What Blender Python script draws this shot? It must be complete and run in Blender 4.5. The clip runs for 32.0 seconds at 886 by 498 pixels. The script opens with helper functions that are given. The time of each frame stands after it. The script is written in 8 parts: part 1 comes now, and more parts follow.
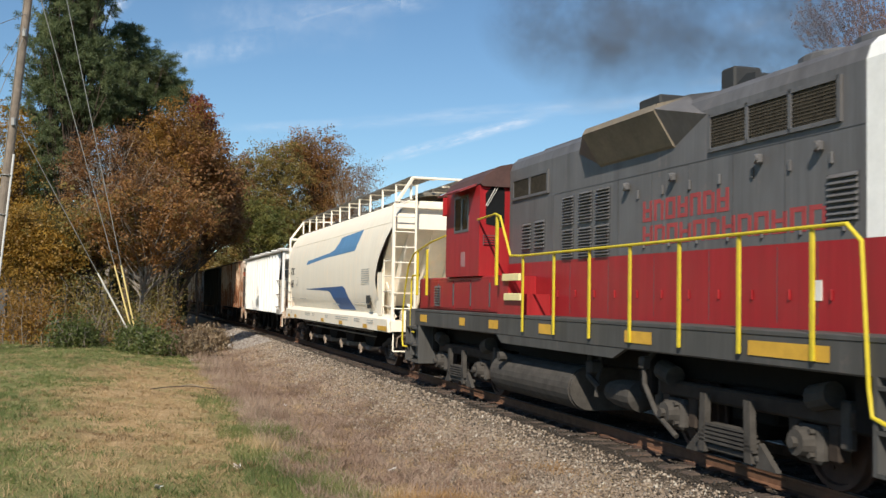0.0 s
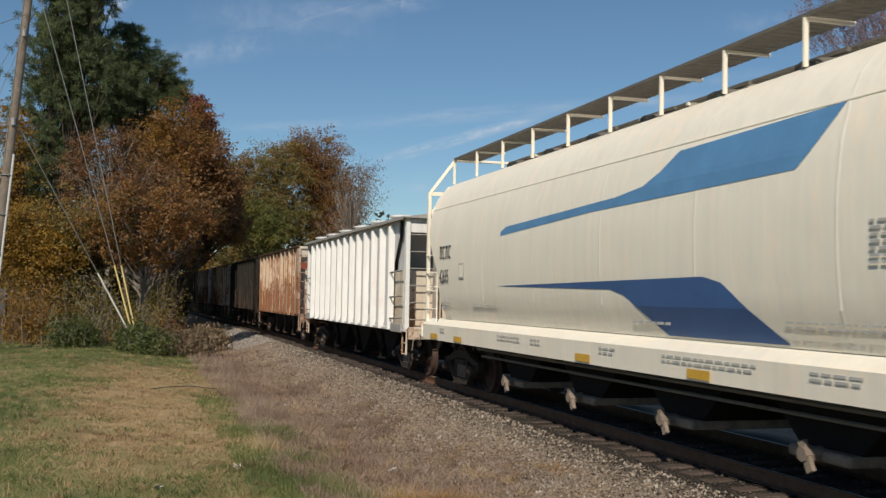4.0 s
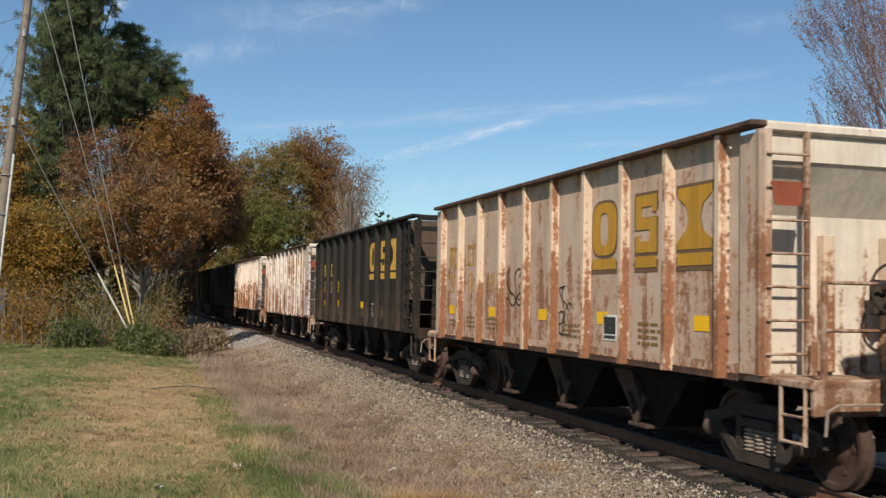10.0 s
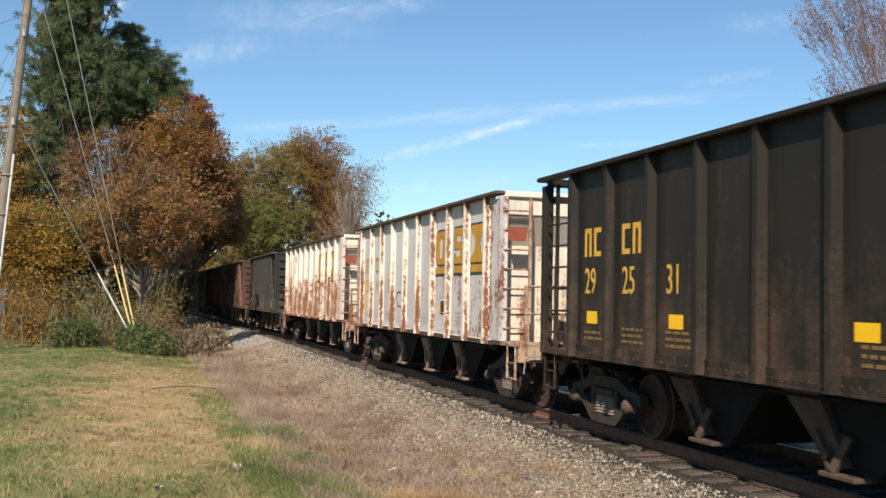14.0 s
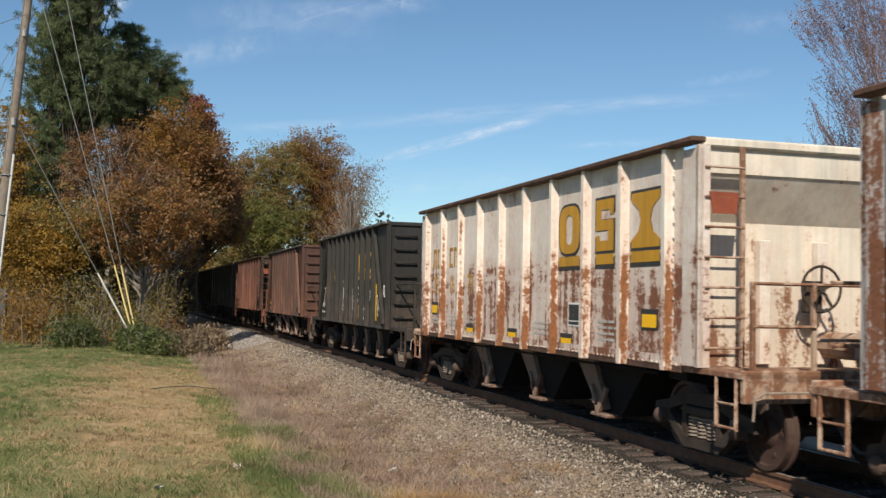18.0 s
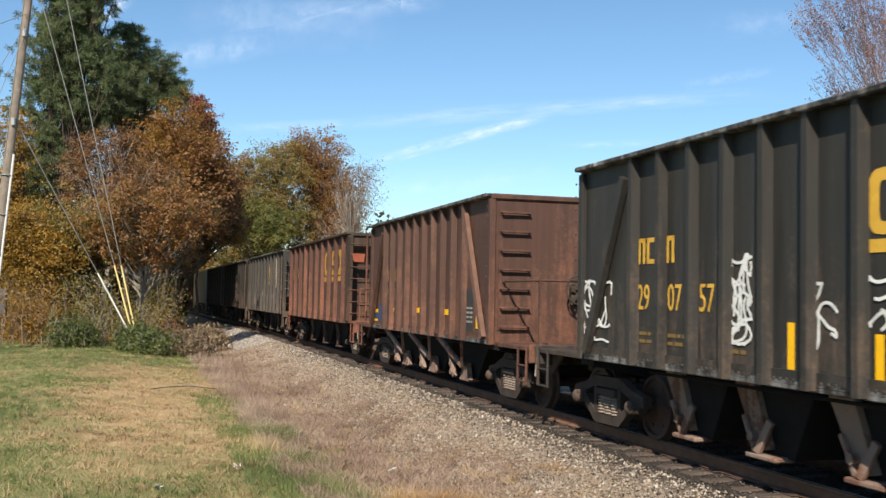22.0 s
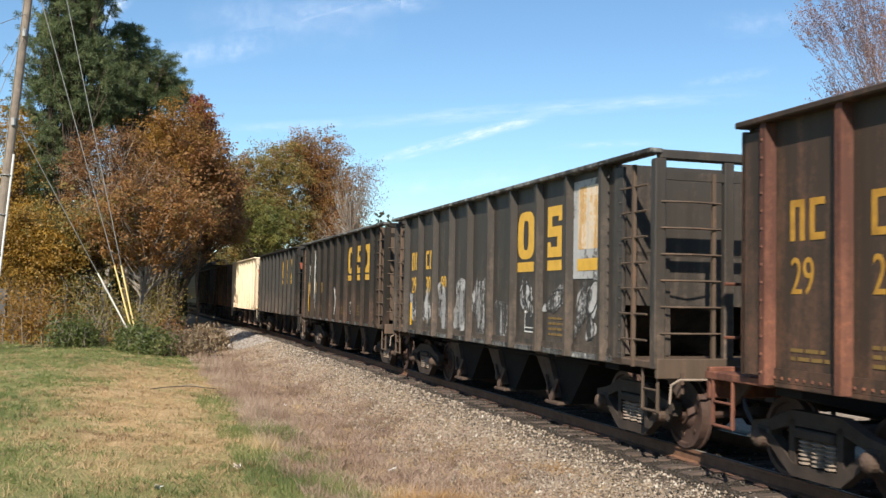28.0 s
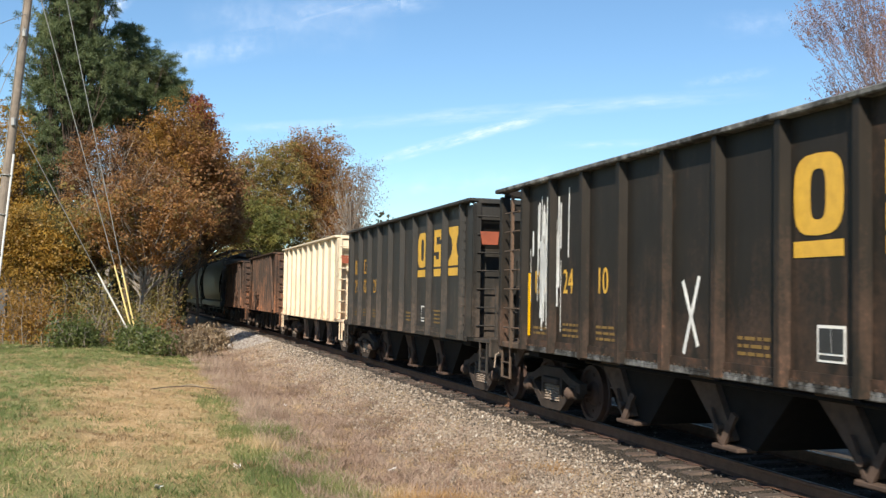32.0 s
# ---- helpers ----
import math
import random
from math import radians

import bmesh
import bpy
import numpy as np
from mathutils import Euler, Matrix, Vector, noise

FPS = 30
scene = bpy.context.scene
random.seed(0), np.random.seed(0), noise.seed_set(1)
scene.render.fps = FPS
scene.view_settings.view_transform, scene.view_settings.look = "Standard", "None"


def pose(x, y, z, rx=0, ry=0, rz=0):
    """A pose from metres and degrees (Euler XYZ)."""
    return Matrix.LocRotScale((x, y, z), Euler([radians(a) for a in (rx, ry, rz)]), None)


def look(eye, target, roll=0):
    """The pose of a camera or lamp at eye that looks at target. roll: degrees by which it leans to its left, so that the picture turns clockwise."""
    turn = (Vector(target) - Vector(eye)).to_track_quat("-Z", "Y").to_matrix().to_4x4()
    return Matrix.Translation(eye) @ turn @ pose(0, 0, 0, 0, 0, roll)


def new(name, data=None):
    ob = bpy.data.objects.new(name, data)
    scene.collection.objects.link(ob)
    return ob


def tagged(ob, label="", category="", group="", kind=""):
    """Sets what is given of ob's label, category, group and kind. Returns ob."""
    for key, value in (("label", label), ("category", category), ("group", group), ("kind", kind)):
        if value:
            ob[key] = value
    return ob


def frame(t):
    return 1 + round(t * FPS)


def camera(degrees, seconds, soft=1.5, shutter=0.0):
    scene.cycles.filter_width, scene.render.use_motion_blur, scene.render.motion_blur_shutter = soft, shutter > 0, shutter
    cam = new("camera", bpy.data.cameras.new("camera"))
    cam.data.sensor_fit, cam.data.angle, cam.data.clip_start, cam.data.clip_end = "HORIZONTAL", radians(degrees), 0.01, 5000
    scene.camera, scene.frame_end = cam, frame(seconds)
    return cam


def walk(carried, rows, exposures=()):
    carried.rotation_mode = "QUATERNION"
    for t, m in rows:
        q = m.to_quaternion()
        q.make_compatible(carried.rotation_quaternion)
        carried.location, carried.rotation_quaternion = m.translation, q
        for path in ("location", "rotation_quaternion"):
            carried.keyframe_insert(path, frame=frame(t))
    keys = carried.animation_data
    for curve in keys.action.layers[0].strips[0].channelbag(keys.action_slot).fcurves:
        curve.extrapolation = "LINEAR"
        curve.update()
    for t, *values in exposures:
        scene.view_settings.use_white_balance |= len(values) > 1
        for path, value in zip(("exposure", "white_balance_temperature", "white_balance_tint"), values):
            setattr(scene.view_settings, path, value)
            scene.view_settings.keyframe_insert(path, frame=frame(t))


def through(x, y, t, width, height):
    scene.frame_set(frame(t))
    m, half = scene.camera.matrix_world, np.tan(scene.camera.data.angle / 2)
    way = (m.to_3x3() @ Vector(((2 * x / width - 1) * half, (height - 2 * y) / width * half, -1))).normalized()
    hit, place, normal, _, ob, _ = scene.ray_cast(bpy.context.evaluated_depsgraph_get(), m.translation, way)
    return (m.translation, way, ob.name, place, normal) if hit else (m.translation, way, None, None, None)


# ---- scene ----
# ---------------------------------------------------------------- camera
EYE = (0.0, 0.0, 1.958)          # z = 0 is the top of the rails
PITCH, ROLL = radians(2.737), 1.067
cam = camera(47.08, 32.0, soft=1.4, shutter=0.22)
still = look(EYE, (0.0, 10.0 * math.cos(PITCH), EYE[2] + 10.0 * math.sin(PITCH)), ROLL)
walk(cam, [(0.0, still), (32.0, still)],
     exposures=[(0.0, 0.35), (1.5, 0.22), (3.0, -0.1), (7.0, -0.25), (9.0, 0.05), (11.0, 0.35), (13.0, 0.6), (14.5, 0.58), (16.5, 0.22), (17.0, 0.22), (18.0, 0.25), (19.0, 0.2), (20.0, 0.42), (21.0, 0.7), (23.0, 0.74), (25.0, 0.76), (32.0, 0.83)])

# ---------------------------------------------------------------- daylight
SUN_EL, SUN_AZ = radians(40.0), radians(11.6)      # the light travels towards SUN_AZ, right of +y
sun = new("sun", bpy.data.lights.new("sun", "SUN"))
sun.data.energy, sun.data.angle, sun.data.color = 5.0, radians(0.53), (1.0, 0.91, 0.77)
to_ground = Vector((math.sin(SUN_AZ) * math.cos(SUN_EL), math.cos(SUN_AZ) * math.cos(SUN_EL), -math.sin(SUN_EL)))
sun.matrix_world = Matrix.Translation((-20, -60, 60)) @ to_ground.to_track_quat("-Z", "Y").to_matrix().to_4x4()

world = bpy.data.worlds.new("sky")
scene.world = world
world.use_nodes = True
wn, wl = world.node_tree.nodes, world.node_tree.links
sky = wn.new("ShaderNodeTexSky")
sky.sky_type, sky.sun_disc = "NISHITA", False
sky.sun_elevation, sky.sun_rotation = SUN_EL, math.pi + SUN_AZ
sky.air_density, sky.dust_density, sky.ozone_density = 1.0, 0.0, 2.2
tint = wn.new("ShaderNodeMix")           # clear, deep autumn blue
tint.data_type, tint.blend_type = "RGBA", "MULTIPLY"
tint.inputs["Factor"].default_value = 1.0
tint.inputs["B"].default_value = (0.735, 0.89, 0.965, 1.0)
wl.new(sky.outputs[0], tint.inputs["A"])
wl.new(tint.outputs["Result"], wn["Background"].inputs[0])
wn["Background"].inputs[1].default_value = 0.088
# ---------------------------------------------------------------- tools for materials
class Mat:
    """A node material under construction."""

    def __init__(self, name, rough=0.7, metal=0.0):
        self.m = bpy.data.materials.new(name)
        self.m.use_nodes = True
        self.n, self.l = self.m.node_tree.nodes, self.m.node_tree.links
        self.p = self.n["Principled BSDF"]
        self.p.inputs["Roughness"].default_value = rough
        self.p.inputs["Metallic"].default_value = metal

    def add(self, kind, **inputs):
        nd = self.n.new("ShaderNode" + kind)
        for k, v in inputs.items():
            self.put(nd.inputs[k.replace("_", " ")], v)
        return nd

    def put(self, socket, v):
        if isinstance(v, bpy.types.NodeSocket):
            self.l.new(v, socket)
        else:
            socket.default_value = v

    def coords(self, scale=(1, 1, 1), kind="Object", loc=(0, 0, 0)):
        tc = self.n.new("ShaderNodeTexCoord")
        mp = self.n.new("ShaderNodeMapping")
        mp.inputs["Scale"].default_value = scale
        mp.inputs["Location"].default_value = loc
        self.l.new(tc.outputs[kind], mp.inputs["Vector"])
        return mp.outputs[0]

    def noise(self, vec, scale=1.0, detail=4.0, rough=0.6, out="Fac"):
        nd = self.add("TexNoise", Vector=vec, Scale=scale, Detail=detail, Roughness=rough)
        return nd.outputs[out]

    def ramp(self, fac, stops):
        nd = self.n.new("ShaderNodeValToRGB")
        self.l.new(fac, nd.inputs[0])
        els = nd.color_ramp.elements
        while len(els) < len(stops):
            els.new(0.5)
        for e, (pos, c) in zip(els, stops):
            e.position = pos
            e.color = c if len(c) == 4 else (*c, 1.0)
        return nd.outputs[0]

    def mask(self, fac, lo, hi):
        nd = self.n.new("ShaderNodeMapRange")
        self.l.new(fac, nd.inputs["Value"])
        nd.inputs["From Min"].default_value, nd.inputs["From Max"].default_value = lo, hi
        return nd.outputs[0]

    def math(self, op, a, b=0.0):
        nd = self.n.new("ShaderNodeMath")
        nd.operation = op
        self.put(nd.inputs[0], a), self.put(nd.inputs[1], b)
        return nd.outputs[0]

    def mix(self, fac, a, b, blend="MIX"):
        nd = self.n.new("ShaderNodeMix")
        nd.data_type, nd.blend_type = "RGBA", blend
        self.put(nd.inputs["Factor"], fac)
        self.put(nd.inputs["A"], a), self.put(nd.inputs["B"], b)
        return nd.outputs["Result"]

    def color(self, c):
        self.put(self.p.inputs["Base Color"], c)
        return self

    def bump(self, h, strength=0.3, dist=0.01):
        b = self.add("Bump", Height=h, Strength=strength, Distance=dist)
        self.l.new(b.outputs[0], self.p.inputs["Normal"])
        return self

    def sep(self, vec):
        nd = self.n.new("ShaderNodeSeparateXYZ")
        self.l.new(vec, nd.inputs[0])
        return nd.outputs


# ---------------------------------------------------------------- tools for meshes
class Geo:
    """Collects vertices and faces of one part."""

    def __init__(self):
        self.v, self.f = [], []

    def raw(self, verts, faces):
        o = len(self.v)
        self.v.extend(tuple(p) for p in verts)
        self.f.extend(tuple(i + o for i in q) for q in faces)
        return self

    def box(self, x0, y0, z0, x1, y1, z1, c=0.0):
        """A box; with c its long edges are chamfered by that width."""
        x0, x1, y0, y1, z0, z1 = min(x0, x1), max(x0, x1), min(y0, y1), max(y0, y1), min(z0, z1), max(z0, z1)
        if c <= 0:
            v = [(x, y, z) for z in (z0, z1) for y in (y0, y1) for x in (x0, x1)]
            return self.raw(v, [(0, 2, 3, 1), (4, 5, 7, 6), (0, 1, 5, 4), (2, 6, 7, 3), (0, 4, 6, 2), (1, 3, 7, 5)])
        c = min(c, (x1 - x0) / 3, (y1 - y0) / 3, (z1 - z0) / 3)
        v, idx = [], {}
        for ix, X in enumerate((x0, x1)):
            for iy, Y in enumerate((y0, y1)):
                for iz, Z in enumerate((z0, z1)):
                    sx, sy, sz = (c, -c)[ix], (c, -c)[iy], (c, -c)[iz]
                    for k, q in enumerate(((X, Y + sy, Z + sz), (X + sx, Y, Z + sz), (X + sx, Y + sy, Z))):
                        idx[ix, iy, iz, k] = len(v)
                        v.append(q)
        g = idx
        fs = []
        for i in (0, 1):
            fs.append((g[i, 0, 0, 0], g[i, 0, 1, 0], g[i, 1, 1, 0], g[i, 1, 0, 0])[::1 if i == 0 else -1])
            fs.append((g[0, i, 0, 1], g[1, i, 0, 1], g[1, i, 1, 1], g[0, i, 1, 1])[::1 if i == 0 else -1])
            fs.append((g[0, 0, i, 2], g[0, 1, i, 2], g[1, 1, i, 2], g[1, 0, i, 2])[::1 if i == 0 else -1])
        for a in (0, 1):
            for b in (0, 1):
                fs.append((g[a, b, 0, 0], g[a, b, 0, 1], g[a, b, 1, 1], g[a, b, 1, 0]))
                fs.append((g[a, 0, b, 0], g[a, 1, b, 0], g[a, 1, b, 2], g[a, 0, b, 2]))
                fs.append((g[0, a, b, 1], g[1, a, b, 1], g[1, a, b, 2], g[0, a, b, 2]))
                for k in (0, 1):
                    fs.append((g[a, b, k, 0], g[a, b, k, 1], g[a, b, k, 2]))
        return self.raw(v, fs)

    def prism(self, poly, axis, a, b):
        """A polygon in the plane across the axis, drawn out from a to b. axis x: (y, z), y: (x, z), z: (x, y)."""
        n = len(poly)

        def at(q, d):
            return {"x": (d, q[0], q[1]), "y": (q[0], d, q[1]), "z": (q[0], q[1], d)}[axis]
        v = [at(q, a) for q in poly] + [at(q, b) for q in poly]
        fs = [tuple(range(n))[::-1], tuple(range(n, 2 * n))]
        fs += [(i, (i + 1) % n, n + (i + 1) % n, n + i) for i in range(n)]
        return self.raw(v, fs)

    def cyl(self, p, q, r, n=10, r2=None, caps=True):
        """A round bar from p to q."""
        p, q = Vector(p), Vector(q)
        d = (q - p).normalized()
        a = d.orthogonal().normalized()
        b = d.cross(a)
        r2 = r if r2 is None else r2
        ring = [(math.cos(2 * math.pi * i / n), math.sin(2 * math.pi * i / n)) for i in range(n)]
        v = [p + (a * c + b * s) * r for c, s in ring] + [q + (a * c + b * s) * r2 for c, s in ring]
        fs = [(i, (i + 1) % n, n + (i + 1) % n, n + i) for i in range(n)]
        if caps:
            fs += [tuple(range(n))[::-1], tuple(range(n, 2 * n))]
        return self.raw(v, fs)

    def tube(self, pts, r, n=6):
        """A bent pipe: one ring at every point, closed at both ends."""
        pts = [Vector(p) for p in pts]
        dirs = [(q - p).normalized() for p, q in zip(pts, pts[1:])]
        side = dirs[0].orthogonal().normalized()
        v, fs = [], []
        for i, p in enumerate(pts):
            a, b = dirs[max(0, i - 1)], dirs[min(i, len(dirs) - 1)]
            d = (a + b).normalized() if (a + b).length > 1e-6 else b
            side = (side - d * side.dot(d)).normalized()
            up = d.cross(side)
            grow = 1.0 / max(0.6, d.dot(b))
            v += [p + (side * math.cos(2 * math.pi * k / n) + up * math.sin(2 * math.pi * k / n)) * r * grow for k in range(n)]
        for i in range(len(pts) - 1):
            fs += [(i * n + k, i * n + (k + 1) % n, (i + 1) * n + (k + 1) % n, (i + 1) * n + k) for k in range(n)]
        fs += [tuple(range(n))[::-1], tuple(range(len(v) - n, len(v)))]
        return self.raw(v, fs)

    def bar(self, p, q, w, h):
        """A flat bar from p to q, w wide and h high."""
        p, q = Vector(p), Vector(q)
        d = (q - p).normalized()
        up = Vector((0, 0, 1)) if abs(d.z) < 0.95 else Vector((1, 0, 0))
        a = d.cross(up).normalized()
        b = a.cross(d)
        v = [e + a * s * w / 2 + b * t * h / 2 for e in (p, q) for s, t in ((-1, -1), (1, -1), (1, 1), (-1, 1))]
        return self.raw(v, [(3, 2, 1, 0), (4, 5, 6, 7), (0, 1, 5, 4), (1, 2, 6, 5), (2, 3, 7, 6), (3, 0, 4, 7)])

    def lathe(self, prof, axis="y", n=20, at=(0, 0, 0)):
        """A profile of (along, radius) turned about the axis through at."""
        v, fs, m = [], [], len(prof)
        for i in range(n):
            c, s = math.cos(2 * math.pi * i / n), math.sin(2 * math.pi * i / n)
            for d, r in prof:
                q = {"x": (d, r * c, r * s), "y": (r * c, d, r * s), "z": (r * c, r * s, d)}[axis]
                v.append((q[0] + at[0], q[1] + at[1], q[2] + at[2]))
        for i in range(n):
            for j in range(m - 1):
                k = ((i + 1) % n) * m
                fs.append((i * m + j, i * m + j + 1, k + j + 1, k + j))
        fs += [tuple(i * m for i in range(n))[::-1], tuple(i * m + m - 1 for i in range(n))]
        return self.raw(v, fs)

    def mesh(self, name, smooth=False):
        me = bpy.data.meshes.new(name)
        me.from_pydata(self.v, [], self.f)
        bm = bmesh.new()
        bm.from_mesh(me)
        bmesh.ops.recalc_face_normals(bm, faces=bm.faces)
        bm.to_mesh(me)
        bm.free()
        if smooth:
            me.polygons.foreach_set("use_smooth", [True] * len(me.polygons))
        return me


def part(name, geo, material, parent, label="", smooth=False):
    me = geo if isinstance(geo, bpy.types.Mesh) else geo.mesh(name, smooth)
    if not me.materials:
        me.materials.append(material)
    ob = new(name, me)
    ob.parent = parent
    if label:
        tagged(ob, label)
    return ob


def thing(name, label, category, group="", kind="", at=None):
    ob = new(name)
    ob.empty_display_size = 0.3
    if at is not None:
        ob.matrix_world = at
    return tagged(ob, label, category, group, kind)


def quads(name, V, F, material, parent=None, smooth=False):
    """A mesh object from numpy arrays of corners (n, 3) and quads or triangles (m, k)."""
    V, F = np.asarray(V, np.float32), np.asarray(F, np.int32)
    me = bpy.data.meshes.new(name)
    k = F.shape[1]
    me.vertices.add(len(V)), me.loops.add(F.size), me.polygons.add(len(F))
    me.vertices.foreach_set("co", V.ravel())
    me.loops.foreach_set("vertex_index", F.ravel())
    me.polygons.foreach_set("loop_start", np.arange(0, F.size, k, dtype=np.int32))
    if smooth:
        me.polygons.foreach_set("use_smooth", np.ones(len(F), bool))
    me.update(calc_edges=True)
    me.materials.append(material)
    ob = new(name, me)
    ob.parent = parent
    return ob


# ---------------------------------------------------------------- the line of the track
T0, TX, TY, TK = radians(16.942), 4.153, 13.735, 6.22e-6


def turn_at(s):
    """Heading of the track at station s, left of +y looking away; it bends more behind the trees."""
    q = max(0.0, -s)
    return T0 + TK * q * q / 2 + 0.00002 * max(0.0, q - 95.0) ** 2


LINE = [(0.0, TX, TY)]
for _i in range(1, 401):
    _s, _x, _y = LINE[-1]
    _a = turn_at(_s - 0.5)
    LINE.append((_s - 1.0, _x - math.sin(_a), _y + math.cos(_a)))


def track(s, side=0.0, z=0.0):
    """A place by station s (growing towards the camera), metres to the camera's side, and height."""
    if s >= 0:
        x, y = TX + s * math.sin(T0), TY - s * math.cos(T0)
    else:
        i = min(int(-s), 399)
        f = -s - i
        x = LINE[i][1] * (1 - f) + LINE[i + 1][1] * f
        y = LINE[i][2] * (1 - f) + LINE[i + 1][2] * f
    a = turn_at(s)
    return Vector((x - math.cos(a) * side, y - math.sin(a) * side, z))


def car_pose(s, half=5.0):
    """Pose of a vehicle whose trucks stand half metres before and behind s: x forward, -y to the camera."""
    a, b = track(s - half), track(s + half)
    d = b - a
    return Matrix.Translation((a + b) / 2) @ Matrix.Rotation(math.atan2(d.y, d.x), 4, "Z")


def run(t):
    """Metres that the train has gone since 15 s."""
    q = t - 15.0
    return 5.4 * q + 0.01825 * q * q / 2 + 0.00681 * q ** 3 / 60 - 0.02708 * q ** 4 / 2400
# ---------------------------------------------------------------- materials
def paint(name, base, rust=0.3, low=0.0, rough=0.55, tone=(0.16, 0.065, 0.03), grime=0.25, seed=0.0, streak=0.5, band=0.0, halo=0.5, shine=0.3, fade=0.74, core=0.0, fore=0.0):
    """Old paint on steel: base colour, rust (0 none, 1 nearly all), low: more of it on the lower half of the side,
    band: scraped rust at the height where the sides bulge, halo: stain round the rust, core: rust down the flanks of a post, fore: more of it towards the leading end."""
    m = Mat(name, rough)
    m.p.inputs["Specular IOR Level"].default_value = shine
    info = m.n.new("ShaderNodeObjectInfo")
    off = m.n.new("ShaderNodeCombineXYZ")
    m.put(off.inputs[0], m.math("MULTIPLY", info.outputs["Random"], 53.0))
    m.put(off.inputs[1], m.math("MULTIPLY", info.outputs["Random"], 29.0))

    def at(scale=(1, 1, 1), loc=(0, 0, 0)):
        v = m.n.new("ShaderNodeVectorMath")
        m.put(v.inputs[0], m.coords(scale, loc=loc))
        m.put(v.inputs[1], off.outputs[0])
        return v.outputs[0]
    co = at(loc=(seed, seed * 0.7, 0))
    big = m.noise(co, 0.9, 5.0, 0.65)
    fine = m.noise(co, 15.0, 6.0, 0.75)
    patch = m.noise(co, 2.6, 6.0, 0.7)
    run_ = m.noise(at((5.0, 5.0, 0.45), (seed, 0, 0)), 1.0, 4.0, 0.6)
    hair = m.noise(at((16.0, 16.0, 0.5), (0, seed, 0)), 1.0, 4.0, 0.65)
    z = m.sep(m.coords())[2]
    amount = m.math("ADD", m.math("MULTIPLY", big, 0.30), m.math("MULTIPLY", run_, streak))
    amount = m.math("ADD", amount, m.math("MULTIPLY", patch, 0.28))
    amount = m.math("ADD", amount, m.math("MULTIPLY", fine, 0.40))
    amount = m.math("ADD", amount, m.math("MULTIPLY", m.mask(z, 2.9, 1.4), low))
    if band:
        scrape = m.noise(at((0.8, 0.8, 3.2), (seed * 2, 0, seed)), 2.2, 7.0, 0.75)
        level = m.math("MULTIPLY", m.mask(z, 2.85, 2.45), m.mask(z, 1.5, 2.1))
        amount = m.math("ADD", amount, m.math("MULTIPLY", m.math("MULTIPLY", m.mask(scrape, 0.42, 0.72), level), band))
    if core:
        x = m.math("ABSOLUTE", m.math("SUBTRACT", m.math("ABSOLUTE", m.sep(m.coords())[0]), 0.057))
        amount = m.math("ADD", amount, m.math("MULTIPLY", m.mask(x, 0.018, 0.003), core))
    if fore:
        amount = m.math("ADD", amount, m.math("MULTIPLY", m.mask(m.sep(m.coords())[0], -1.0, 4.5), fore))
    centre = 1.04 - 0.55 * rust
    rusty = m.mask(amount, centre - 0.015, centre + 0.045)
    stain = m.math("MULTIPLY", m.mask(amount, centre - 0.17, centre + 0.0), halo)
    c1 = tuple(c * fade for c in base[:3]) + (1,)
    paint_c = m.mix(m.mask(m.math("ADD", m.math("MULTIPLY", run_, 0.6), m.math("MULTIPLY", hair, 0.4)), 0.38, 0.66), c1, base)
    lum = min(1.0, 0.2 + max(base[:3]) * 1.4)
    dust = (0.15 * lum, 0.115 * lum, 0.08 * lum, 1)
    soot_c = (0.05 * lum, 0.038 * lum, 0.028 * lum, 1)
    paint_c = m.mix(m.math("MULTIPLY", m.mask(big, 0.4, 0.8), grime), paint_c, dust)
    soot = m.noise(at((2.2, 2.2, 0.25), (seed * 1.3, 0, seed)), 1.0, 5.0, 0.7)
    paint_c = m.mix(m.math("MULTIPLY", m.mask(soot, 0.5, 0.72), grime), paint_c, soot_c)
    t1 = tuple(c * 1.9 for c in tone) + (1,)
    t2 = tuple(0.45 * c + 0.55 * q * 2.6 for c, q in zip(base[:3], tone)) + (1,)
    paint_c = m.mix(stain, paint_c, t2)
    rust_c = m.mix(m.mask(fine, 0.35, 0.65), (*tone, 1), t1)
    m.color(m.mix(rusty, paint_c, rust_c))
    m.put(m.p.inputs["Roughness"], m.math("ADD", m.math("MULTIPLY", rusty, 0.3), rough))
    dent = m.noise(co, 1.7, 2.0, 0.5)
    m.bump(m.math("ADD", m.math("ADD", m.math("MULTIPLY", fine, 0.3), m.math("MULTIPLY", rusty, 0.6)), m.math("MULTIPLY", dent, 5.0)), 0.3, 0.006)
    return m.m


def plain(name, base, rough=0.6, metal=0.0, vary=0.35, scale=6.0):
    """A worn, slightly uneven surface of one colour."""
    m = Mat(name, rough, metal)
    co = m.coords()
    n1, n2 = m.noise(co, scale, 5.0), m.noise(co, scale * 9, 3.0)
    dark = tuple(c * (1 - vary) for c in base[:3]) + (1,)
    m.color(m.mix(m.mask(m.math("ADD", n1, m.math("MULTIPLY", n2, 0.4)), 0.45, 0.95), dark, base))
    m.bump(n2, 0.2, 0.003)
    if rough > 0.8:
        m.p.inputs["Specular IOR Level"].default_value = 0.2
    return m.m


